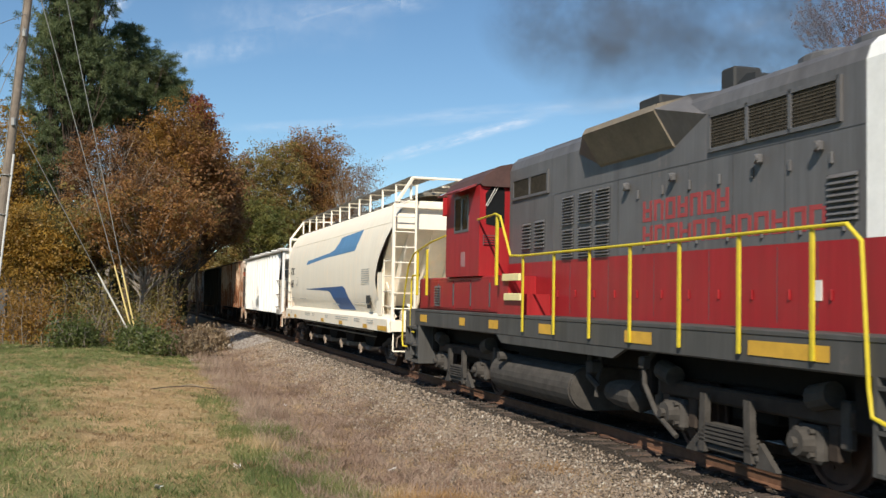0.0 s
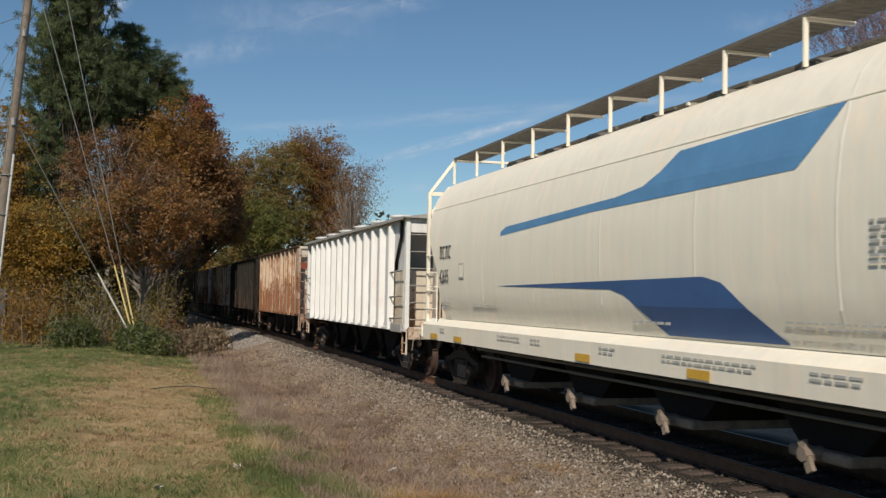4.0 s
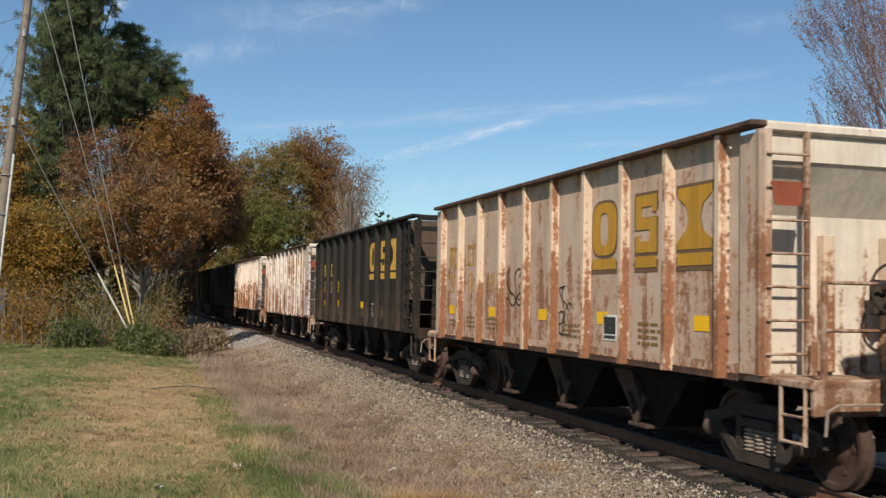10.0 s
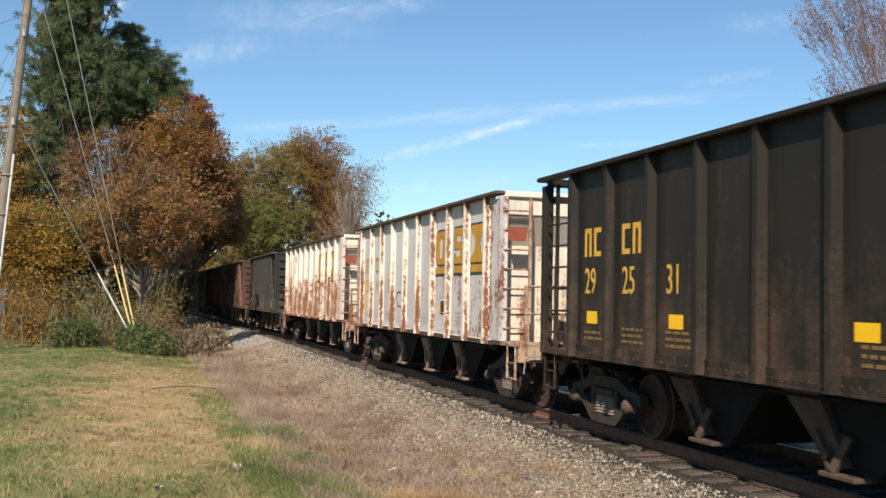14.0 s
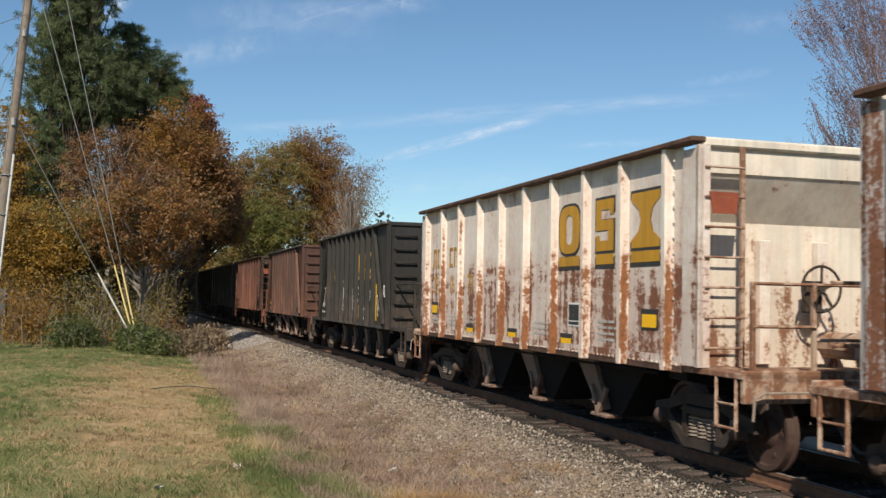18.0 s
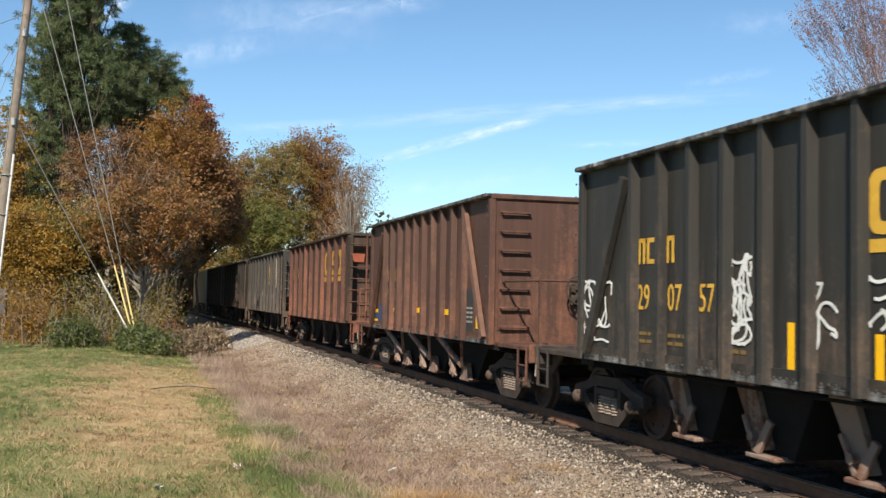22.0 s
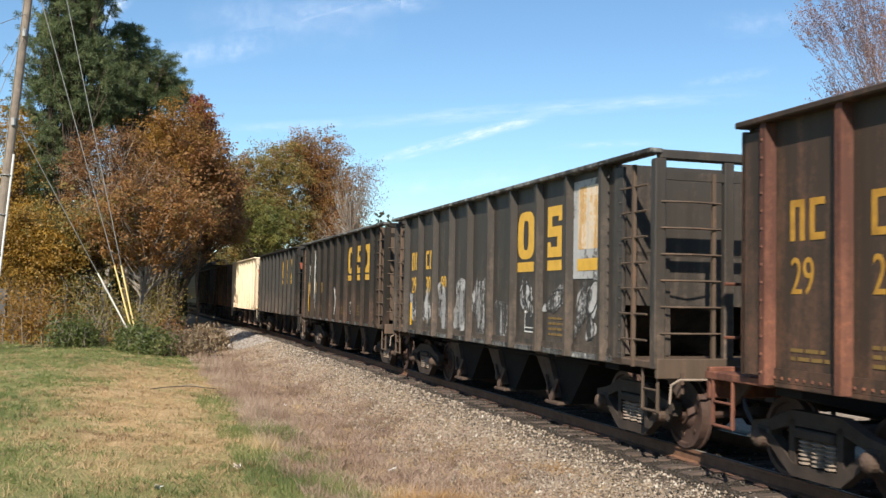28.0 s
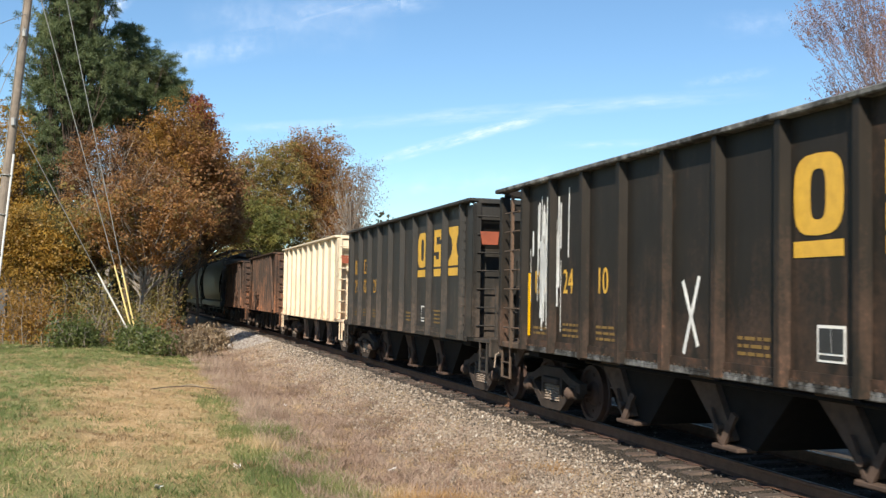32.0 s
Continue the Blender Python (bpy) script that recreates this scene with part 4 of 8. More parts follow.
L_RED = leafy("red_leaves", [(0.0, (0.12, 0.03, 0.02)), (0.5, (0.26, 0.07, 0.045)), (1.0, (0.36, 0.17, 0.08))])
L_PINK = leafy("pale_red_leaves", [(0.0, (0.17, 0.09, 0.08)), (0.5, (0.28, 0.16, 0.13)), (1.0, (0.36, 0.24, 0.18))])
L_MIX = leafy("mixed_leaves", [(0.0, (0.06, 0.065, 0.02)), (0.25, (0.14, 0.12, 0.035)), (0.45, (0.27, 0.13, 0.05)), (0.65, (0.34, 0.17, 0.045)), (0.85, (0.20, 0.16, 0.04)), (1.0, (0.09, 0.10, 0.028))])
L_DRY = leafy("dry_weeds", [(0.0, (0.12, 0.08, 0.05)), (0.5, (0.26, 0.19, 0.12)), (1.0, (0.42, 0.33, 0.2))])


def az(px):
    return math.degrees(math.atan((px - 784) / 1800))


G0 = -0.35


def spot(px, py, d):
    """A place by its bearing and elevation from the camera's stand, in slopes of 1/1800, d metres out."""
    return Vector(((px - 784) / 1800 * d, d, EYE[2] + (527 + (px - 784) * 0.0186 - py) / 1800 * d))


def clump_tree(name, label, base, d, blobs, leaf, per, size, seed, clump=0.75, n=60, needles=False, bark=None, group="", trunk_r=0.2, thin=1.0):
    """A tree whose limbs reach out to many leaf clumps that fill rounded masses; blobs: (x, y, half width, half height) at distance d."""
    rng, nrg = random.Random(seed), np.random.default_rng(seed)
    foot = spot(base, 0, d)
    foot.z = G0
    t = thing(name, label, "tree", group, at=Matrix.Translation(foot))
    area = [b[2] * b[3] for b in blobs]
    C = []
    for b, a in zip(blobs, area):
        k = max(3, round(n * (1 if needles else 1.9) * a / sum(area)))
        c = spot(b[0], b[1], d) - foot
        rx, rz = b[2] / 1800 * d, b[3] / 1800 * d
        for _ in range(k):
            v = nrg.normal(0, 1, 3)
            v = v / np.linalg.norm(v) * nrg.uniform(0.35, 1.0 if needles else 1.12)
            C.append(c + Vector((v[0] * rx, v[1] * min(rx, 3.2), v[2] * rz)))
    top = max(c.z for c in C)
    mid = sum((c for c in C), Vector()) / len(C)
    axis = [Vector((0, 0, -0.3)).lerp(Vector((mid.x, mid.y, top * 0.9)), f) + Vector((rng.uniform(-0.15, 0.15), rng.uniform(-0.15, 0.15), 0)) * (f > 0) for f in [k / 8 for k in range(9)]]
    g = Geo()
    for k in range(8):
        g.cyl(axis[k], axis[k + 1], trunk_r * (1.3 if k == 0 else 1) * (1 - k / 9), 8, trunk_r * (1 - (k + 1) / 9), caps=False)
    tips = []
    for c in C:
        f = min(0.95, max(0.12, (c.z / top) * 0.8 - 0.08))
        k = min(7, int(f * 8))
        o = axis[k].lerp(axis[k + 1], f * 8 - k)
        m1 = o.lerp(c, 0.5) + Vector((rng.uniform(-0.3, 0.3), rng.uniform(-0.3, 0.3), -0.15))
        r = trunk_r * 0.28
        g.cyl(o, m1, r, 5, r * 0.6, caps=False)
        g.cyl(m1, c, r * 0.6, 4, r * 0.2, caps=False)
        for _ in range(3):
            w = c + Vector(nrg.normal(0, clump * 0.6, 3))
            g.cyl(c, w, r * 0.2, 3, r * 0.06, caps=False)
            tips.append((c, w))
    part("trunk", g, bark or M_BARK, t)
    cs = np.array([tuple(c) for c in C])
    sz = nrg.uniform(0.6, 1.25, len(C))
    # each clump is a handful of rounded puffs with gaps between them
    puffs = 11 if needles else 12
    who = np.repeat(np.arange(len(C)), puffs)
    wide = np.array([0.62, 0.62, 0.45]) if needles else np.array([0.66, 0.66, 0.5])
    at = cs[who] + np.clip(nrg.normal(0, 1, (len(who), 3)), -1.7, 1.7) * (clump * sz[who])[:, None] * wide
    if needles:
        c = np.repeat(at, 100, 0)
        m = len(c)
        dd = nrg.normal(0, 1, (m, 3))
        dd[:, 2] = dd[:, 2] * 0.75 + 0.4
        dd /= np.linalg.norm(dd, axis=1)[:, None]
        w = np.cross(dd, nrg.normal(0, 1, (m, 3)))
        w /= np.linalg.norm(w, axis=1)[:, None]
        c = c + dd * nrg.uniform(0.02, 0.27, (m, 1))
        L = nrg.uniform(0.09, 0.17, (m, 1))
        V = np.stack([c - w * 0.017, c + w * 0.017, c + dd * L + w * 0.010, c + dd * L - w * 0.010], 1).reshape(-1, 3)
        quads("crown", V, np.arange(m * 4).reshape(-1, 4), leaf, t)
    else:
        at = at[nrg.random(len(at)) < thin]
        c = np.repeat(at, max(3, int(per * 1.8 / puffs)), 0)
        k = len(c)
        c = c + nrg.normal(0, 1, (k, 3)) * clump * np.array([0.21, 0.21, 0.16])
        nn = nrg.normal(0, 1, (k, 3))
        nn[:, 2] = np.abs(nn[:, 2]) + 0.5
        nn[:, 1] -= 0.3
        nn /= np.linalg.norm(nn, axis=1)[:, None]
        a = np.cross(nn, nrg.normal(0, 1, (k, 3)))
        a /= np.linalg.norm(a, axis=1)[:, None] + 1e-9
        b = np.cross(nn, a)
        s = size * 0.52 * nrg.uniform(0.6, 1.35, (k, 1))
        V = np.stack([c - a * s, c + b * s * 0.6 + nn * s * 0.18, c + a * s, c - b * s * 0.6 + nn * s * 0.18], 1).reshape(-1, 3)
        quads("crown", V, np.arange(k * 4).reshape(-1, 4), leaf, t)
    return t


clump_tree("pine_tree", "tall dark green pine rising over autumn trees", 115, 63, [(115, 70, 80, 85), (100, -15, 58, 60), (90, 180, 66, 85), (78, 290, 52, 85), (66, 350, 36, 50), (150, -35, 60, 60), (160, 150, 62, 80)], L_PINE, 46, 0, 11, 0.95, 270, True, group="pines", trunk_r=0.26)
clump_tree("pine_tree", "shorter dark green pine beside a taller pine", 225, 67, [(212, 105, 48, 68), (262, 145, 46, 55), (205, 190, 62, 60), (300, 165, 30, 34)], L_PINE, 46, 0, 12, 0.9, 110, True, group="pines", trunk_r=0.24)
clump_tree("autumn_tree", "tall tree with rust-orange autumn leaves", 315, 61, [(318, 235, 48, 62), (300, 305, 82, 60), (345, 320, 36, 55), (278, 250, 34, 44)], L_ORANGE, 170, 0.13, 21, 0.8, 85, group="autumn trees", thin=0.8)
clump_tree("autumn_tree", "slender tree with crimson top leaves", 350, 64, [(345, 185, 18, 22), (355, 215, 20, 25)], L_RED, 110, 0.13, 20, 0.45, 16, group="autumn trees", trunk_r=0.1)
clump_tree("autumn_tree", "tree with thinning russet brown leaves", 190, 55, [(165, 285, 62, 48), (230, 330, 75, 60), (150, 330, 42, 52), (205, 250, 34, 24)], L_RUSSET, 120, 0.12, 22, 0.75, 80, group="autumn trees", bark=M_BARK_GREY, thin=0.6)
clump_tree("autumn_tree", "low spreading tree with olive and orange leaves", 130, 49, [(115, 430, 85, 75), (200, 400, 80, 55)], L_OLIVE, 150, 0.12, 23, 0.7, 90, group="autumn trees", thin=0.7)
clump_tree("autumn_tree", "low tree with mixed orange and brown leaves", 250, 48, [(235, 395, 85, 62), (305, 380, 62, 56), (270, 450, 60, 30)], L_MIX, 150, 0.12, 27, 0.7, 90, group="autumn trees", bark=M_BARK_GREY, trunk_r=0.12, thin=0.62)
clump_tree("autumn_tree", "russet tree leaning over the railway", 308, 66, [(372, 385, 44, 52), (395, 335, 28, 48), (345, 425, 34, 36), (405, 410, 24, 34)], L_RUSSET, 150, 0.14, 26, 0.8, 46, group="autumn trees")
clump_tree("autumn_tree", "tree with golden yellow leaves at the lawn's edge", 25, 57, [(20, 250, 20, 66), (40, 450, 46, 95), (14, 350, 26, 70)], L_GOLD, 150, 0.12, 24, 0.75, 70, group="autumn trees")
clump_tree("autumn_tree", "wide tree with golden green leaves behind the train", 470, 92, [(470, 320, 62, 62), (435, 390, 45, 60), (500, 400, 52, 60), (415, 320, 28, 40)], L_OLIVE, 150, 0.18, 31, 1.0, 100, group="trees behind the train")
clump_tree("autumn_tree", "wide tree with orange brown leaves behind the train", 560, 97, [(545, 290, 58, 50), (585, 340, 50, 58), (515, 265, 34, 26), (560, 400, 60, 40)], L_MIX, 140, 0.17, 32, 1.0, 100, group="trees behind the train")
clump_tree("autumn_tree", "thin grey tree with few russet leaves behind the train", 622, 90, [(622, 345, 50, 70), (600, 400, 50, 40), (648, 320, 22, 40)], L_RUSSET, 26, 0.13, 33, 0.9, 80, group="trees behind the train", bark=M_BARK_GREY, trunk_r=0.16)
L_MOSS = leafy("yellowing_green_leaves", [(0.0, (0.05, 0.065, 0.02)), (0.4, (0.13, 0.15, 0.04)), (0.75, (0.26, 0.23, 0.06)), (1.0, (0.42, 0.30, 0.07))])
clump_tree("autumn_tree", "yellowing green tree behind the train", 455, 87, [(440, 400, 44, 52), (480, 420, 40, 44), (420, 350, 24, 30)], L_MOSS, 120, 0.17, 38, 0.9, 50, group="trees behind the train")
clump_tree("autumn_tree", "low golden tree at the lawn's edge", 60, 47, [(40, 430, 50, 60), (85, 470, 40, 44)], L_GOLD, 130, 0.12, 39, 0.7, 50, group="autumn trees", trunk_r=0.12)
clump_tree("autumn_tree", "golden tree in the gap beyond the train", 365, 135, [(365, 462, 26, 20), (350, 490, 30, 20)], L_GOLD, 120, 0.22, 34, 1.0, 22, group="trees behind the train")
clump_tree("autumn_tree", "dark olive tree beyond the bend", 425, 120, [(425, 470, 48, 55), (460, 440, 40, 45), (392, 505, 26, 40)], L_OLIVE, 130, 0.24, 36, 1.2, 60, group="trees behind the train")
clump_tree("autumn_tree", "dark russet tree beyond the bend", 300, 112, [(265, 470, 40, 70), (285, 520, 24, 40)], L_RUSSET, 130, 0.22, 37, 1.2, 50, group="trees behind the train")
for st in (-58, -64, -70, -76, -82, -89, -96, -103, -111):
    c = track(st)
    d = c.y - 7.8
    px = 784 + 1800 * (c.x - 2.6) / d
    clump_tree("autumn_tree", "tall autumn tree shading the bend of the line", px - 2200 / d, d, [(px, 527 - 7.0 * 1800 / d, 5000 / d, 7000 / d)], L_RUSSET if st > -72 else L_OLIVE, 110, 0.2, 200 - st, 1.1, 62, group="trees behind the train")
# deep wood behind, seen between the trees
rw = np.random.default_rng(77)
V = []
for k in range(16000):
    far = rw.random() < 0.5
    if far:
        d, px = rw.uniform(190, 240), rw.uniform(560, 1800)
        z = rw.uniform(0, 1) ** 0.7 * (15 + 2.5 * math.sin(px * 0.021) + 2.0 * math.sin(px * 0.067))
        s = 0.5
    else:
        d, px = rw.uniform(72, 82), rw.uniform(-250, 330)
        z = rw.uniform(0, 1) ** 1.5 * 9
        s = 0.36
    c = np.array([(px - 784) / 1800 * d, d, z - 0.3])
    n = rw.normal(0, 1, 3)
    a = np.cross(n, rw.normal(0, 1, 3))
    a /= np.linalg.norm(a)
    b = np.cross(a, n / np.linalg.norm(n))
    V += [c - a * s, c + b * s * 0.7, c + a * s, c - b * s * 0.7]
wood = quads("distant_wood", np.array(V), np.arange(len(V)).reshape(-1, 4), leafy("wood_leaves", [(0.0, (0.02, 0.022, 0.01)), (0.5, (0.05, 0.05, 0.02)), (1.0, (0.12, 0.07, 0.03))]))
tagged(wood, "dark green and brown wood in the distance", "woods", kind="stuff")
# the nearly bare tree on the far side
def bare_tree(px, d, seed, first=4.4, n=80000):
    """A tree in late autumn: forking limbs down to fine twigs, a few small leaves left."""
    rng, nrg = random.Random(seed), np.random.default_rng(seed)
    foot = spot(px, 0, d)
    foot.z = G0
    t = thing("bare_tree", "nearly bare tree with sparse pale red leaves", "tree", at=Matrix.Translation(foot))
    wood, twig, tips = Geo(), Geo(), []

    def grow(p, v, length, r, depth):
        q = p + v * length * 0.5 + Vector((rng.uniform(-1, 1), rng.uniform(-1, 1), 0)) * length * 0.05
        e = q + (v + Vector((rng.uniform(-0.12, 0.12), rng.uniform(-0.12, 0.12), 0.10))).normalized() * length * 0.5
        g = wood if depth < 3 else twig
        g.cyl(p, q, r, 6 if depth < 3 else 3, r * 0.85, caps=False)
        g.cyl(q, e, r * 0.85, 6 if depth < 3 else 3, r * 0.68, caps=False)
        if depth > 4:
            tips.append((p, e))
        if depth == 7:
            return
        for k in range(4 if depth == 0 else 3):
            side = Vector((rng.gauss(0, 1), rng.gauss(0, 1), rng.gauss(0.2, 0.3))).normalized()
            w = (v + side * (rng.uniform(0.4, 0.7) if depth < 2 else rng.uniform(0.2, 0.42)) + Vector((0, 0, 0.14))).normalized()
            grow(q.lerp(e, rng.uniform(0.0, 1.0)) if k else e, w, length * rng.uniform(0.68, 0.84), r * (0.68 if k == 0 else 0.5), depth + 1)
    grow(Vector((0, 0, -0.3)), Vector((-0.06, 0, 1)), first, 0.15, 0)
    for z, vx, vy in ((1.6, -0.95, 0.25), (2.3, -0.8, -0.2), (2.9, -0.62, 0.1)):
        grow(Vector((-0.06, 0, z)), Vector((vx, vy, 0.85)).normalized(), first * 0.72, 0.07, 2)
    part("trunk", wood, M_BARK_GREY, t)
    part("fine_twig", twig, plain("mauve_grey_twig", (0.27, 0.21, 0.21, 1), 0.9), t)["kind"] = "stuff"
    V, F = leaf_cloud(nrg, tips, n, 0.030, 0.06)
    quads("crown", V, F, L_PINK, t)
    return t


bare_tree(1760, 30, 36, 3.75, 52000)
for i, (px, d, h, rx, lf, lb) in enumerate([(60, 43, 2.6, 2.0, L_ORANGE, "orange brush under the trees"), (137, 40.5, 1.35, 0.85, L_GREEN, "rounded green shrub at the lawn's edge"), (190, 42, 2.2, 1.5, L_OLIVE, "tangled brown brush under the trees"),
                                   (245, 41, 1.15, 0.9, L_GREEN, "green vine-covered brush round the guy anchors"), (285, 40, 0.95, 0.8, L_GREEN, "low green brush at the lawn's edge"), (298, 44, 1.3, 0.9, L_RUSSET, "dry brown brush beside the track"), (20, 46, 2.8, 1.8, L_GOLD, "yellowing brush under the trees"),
                                   (272, 58, 4.0, 0.95, L_OLIVE, "tall russet brush beside the line"), (276, 64, 3.4, 0.7, L_RUSSET, "tall russet brush beside the line"), (345, 41, 1.0, 0.9, L_DRY, "dead tangled brush beside the ballast"), (375, 47, 0.9, 0.8, L_DRY, "dead tangled brush beside the ballast"), (150, 45, 3.2, 2.4, L_OLIVE, "tall olive brush under the trees"), (255, 46, 2.0, 1.2, L_OLIVE, "tall olive brush under the trees")]):
    brush("bush", lb, place(az(px), d, -0.25), rx, 1.1, h, lf, 1700 if px in (190, 255, 298) else 4200, 0.06, 40 + i, group="brush under the trees", stems=34)
# ---------------------------------------------------------------- the hoppers of this train
M_ORANGE = plain("faded_orange", (0.26, 0.06, 0.025, 1), 0.7, 0.0, 0.4)
M_BRACE = plain("brown_brace", (0.15, 0.075, 0.05, 1), 0.8, 0.0, 0.4)
M_SPRAY = plain("pale_spray_paint", (0.78, 0.78, 0.75, 1), 0.7, 0.0, 0.35, 2.0)
M_BLUE = plain("blue_patch", (0.03, 0.05, 0.12, 1), 0.7)
M_FADED_YEL = plain("faded_yellow", (0.50, 0.26, 0.03, 1), 0.7, 0.0, 0.5)
M_OCHRE = paint("ochre_emblem", (0.52, 0.27, 0.025, 1), 0.2, 0.0, 0.7, (0.2, 0.1, 0.04), 0.2, 77)
M_LINES = plain("faded_stencil", (0.30, 0.27, 0.24, 1), 0.7)
M_PALELINES = plain("pale_worn_stencil", (0.46, 0.43, 0.39, 1), 0.7)
M_DIMYEL = plain("dim_yellow_stencil", (0.20, 0.12, 0.03, 1), 0.7)
M_OUTLINE = plain("faded_outline", (0.16, 0.09, 0.045, 1), 0.7)
P_BLACK = paint("black_hopper_paint", (0.019, 0.016, 0.013, 1), 0.14, 0.14, 0.55, (0.06, 0.033, 0.022), 0.4, 3, shine=0.22)
P_BLACK2 = paint("worn_black_paint", (0.046, 0.040, 0.035, 1), 0.16, 0.12, 0.5, (0.085, 0.060, 0.045), 0.4, 9, shine=0.3)
P_BLACK3 = paint("grey_black_paint", (0.034, 0.033, 0.031, 1), 0.12, 0.12, 0.5, (0.075, 0.05, 0.036), 0.5, 17, shine=0.22)
P_TAN = paint("rusted_tan_paint", (0.56, 0.46, 0.37, 1), 0.42, 0.06, 0.7, (0.17, 0.082, 0.046), 0.6, 5, 0.5, 0.08, 0.75)
P_TANPOST = paint("rusted_tan_posts", (0.70, 0.58, 0.44, 1), 0.38, 0.14, 0.7, (0.15, 0.066, 0.033), 0.3, 8, 0.5, 0.1, 0.8, core=0.1)
P_TANEND = paint("dusty_white_end", (0.76, 0.69, 0.58, 1), 0.32, 0.12, 0.65, (0.13, 0.062, 0.035), 0.32, 19)
P_WHITE1 = paint("chalky_white_paint", (0.58, 0.562, 0.55, 1), 0.20, 0.03, 0.65, (0.12, 0.05, 0.027), 0.18, 12, 0.55, 0.06, 0.5, fade=0.84, fore=0.12)
P_WPOST = paint("chalky_white_posts", (0.80, 0.74, 0.66, 1), 0.37, 0.12, 0.65, (0.13, 0.052, 0.022), 0.14, 14, 0.42, 0.1, 0.8, core=0.09)
P_WPOST1 = paint("rusted_white_posts", (0.80, 0.74, 0.66, 1), 0.37, 0.08, 0.65, (0.115, 0.050, 0.024), 0.14, 16, 0.42, 0.0, 0.8, core=0.155)
P_WHITE2 = paint("rust_streaked_white", (0.76, 0.69, 0.62, 1), 0.27, 0.13, 0.65, (0.12, 0.05, 0.028), 0.24, 22, 0.55, 0.2, 0.85)
P_DUSTY = paint("dusty_brown_end", (0.095, 0.066, 0.047, 1), 0.2, 0.0, 0.7, (0.10, 0.05, 0.03), 0.35, 29)
P_SCUFF = paint("scuffed_black_chord", (0.028, 0.025, 0.022, 1), 0.36, 0.0, 0.6, (0.30, 0.30, 0.29), 0.3, 26, 0.45)
P_CHORD = paint("rusted_chord", (0.085, 0.050, 0.036, 1), 0.3, 0.0, 0.8, (0.10, 0.042, 0.024), 0.3, 25)
P_GEAR = paint("rusted_white_gear", (0.44, 0.36, 0.28, 1), 0.67, 0.0, 0.8, (0.12, 0.058, 0.034), 0.3, 27, 0.4, 0.0, 0.8)
P_BROWN = paint("oxide_brown_paint", (0.078, 0.038, 0.027, 1), 0.18, 0.1, 0.6, (0.12, 0.05, 0.03), 0.35, 30)
P_BROWN2 = paint("dull_brown_paint", (0.050, 0.033, 0.023, 1), 0.22, 0.1, 0.6, (0.10, 0.045, 0.027), 0.4, 33)
P_REDPOST = paint("red_brown_posts", (0.090, 0.036, 0.025, 1), 0.3, 0.1, 0.7, (0.12, 0.048, 0.028), 0.2, 36)
P_CREAM = paint("cream_paint", (0.74, 0.62, 0.45, 1), 0.22, 0.12, 0.6, (0.2, 0.09, 0.045), 0.15, 41)
P_DKBROWN = paint("dark_brown_paint", (0.045, 0.029, 0.021, 1), 0.25, 0.1, 0.7, seed=44)
G_RUST = plain("gate_rust", (0.085, 0.055, 0.042, 1), 0.85, 0.0, 0.5)
G_WHITE = paint("gate_pale", (0.24, 0.185, 0.15, 1), 0.5, 0.0, 0.85, (0.08, 0.042, 0.027), 0.5, 28, 0.5, 0.0, 0.8)
YS = -1.524
W1 = 1.203


def bay(i, f):
    """x of a place in bay i (0 at the rear), f from 0 to 1 across it."""
    return -5.55 + W1 * (i + f)


def markings(car, num, mat, sq, panels=((0, 0.35), (2, 0.35), (5, 0.2), (8, 0.55)), mark=True, bars_mat=None, size=0.54, emb=None, ez=2.64, eh=0.82, box=True, outline=None, bz=0.0):
    """Number at the rear, small lines of data, yellow reflectors, the white data box."""
    for i, txt in enumerate(num):
        letters(car, txt, bay(i, 0.27), 2.06, size, YS, mat, sx=0.72)
    if mark:
        for i, k in ((0, 2), (1, 2)):
            for j in range(k):
                glyph(car, bay(i, 0.27 + 0.26 * j), 2.60, 0.23, 0.42, YS, mat, i + j)
    for i, f in panels:
        plate(car, bay(i, f), bay(i, f) + 0.34, 1.62, 1.80, YS, sq, "reflector", "yellow reflector patch")
    bm = bars_mat or M_DIMYEL
    for i, k in ((0, 2), (1, 3), (2, 3), (5, 3), (7, 4)):
        bars(car, bay(i, 0.28), bay(i, 0.78), 1.34, 1.34 + 0.085 * k, k, YS, bm, i + k)
    if box:
        x = bay(6, 0.42)
        plate(car, x, x + 0.42, 1.40 + bz, 1.76 + bz, YS, M_WHITE, "data_box", "white outlined data box")
        for a in (x + 0.03, x + 0.215):
            plate(car, a, a + 0.175, 1.49 + bz, 1.73 + bz, YS - 0.004, M_BLACK, "data_panel")
        plate(car, x + 0.03, x + 0.39, 1.425 + bz, 1.47 + bz, YS - 0.004, M_BLACK, "data_panel")
    if emb:
        if outline:
            emblem(car, (bay(6, 0.11) - 0.04, bay(7, 0.22) - 0.04, bay(8, 0.13) - 0.04), ez - 0.04, ez + eh + 0.04, YS + 0.002, (0.84, 0.64, 0.86), outline, 0.2, "emblem_outline")
        emblem(car, (bay(6, 0.11), bay(7, 0.22), bay(8, 0.13)), ez, ez + eh, YS - (0.004 if outline else 0), (0.76, 0.56, 0.78), emb)


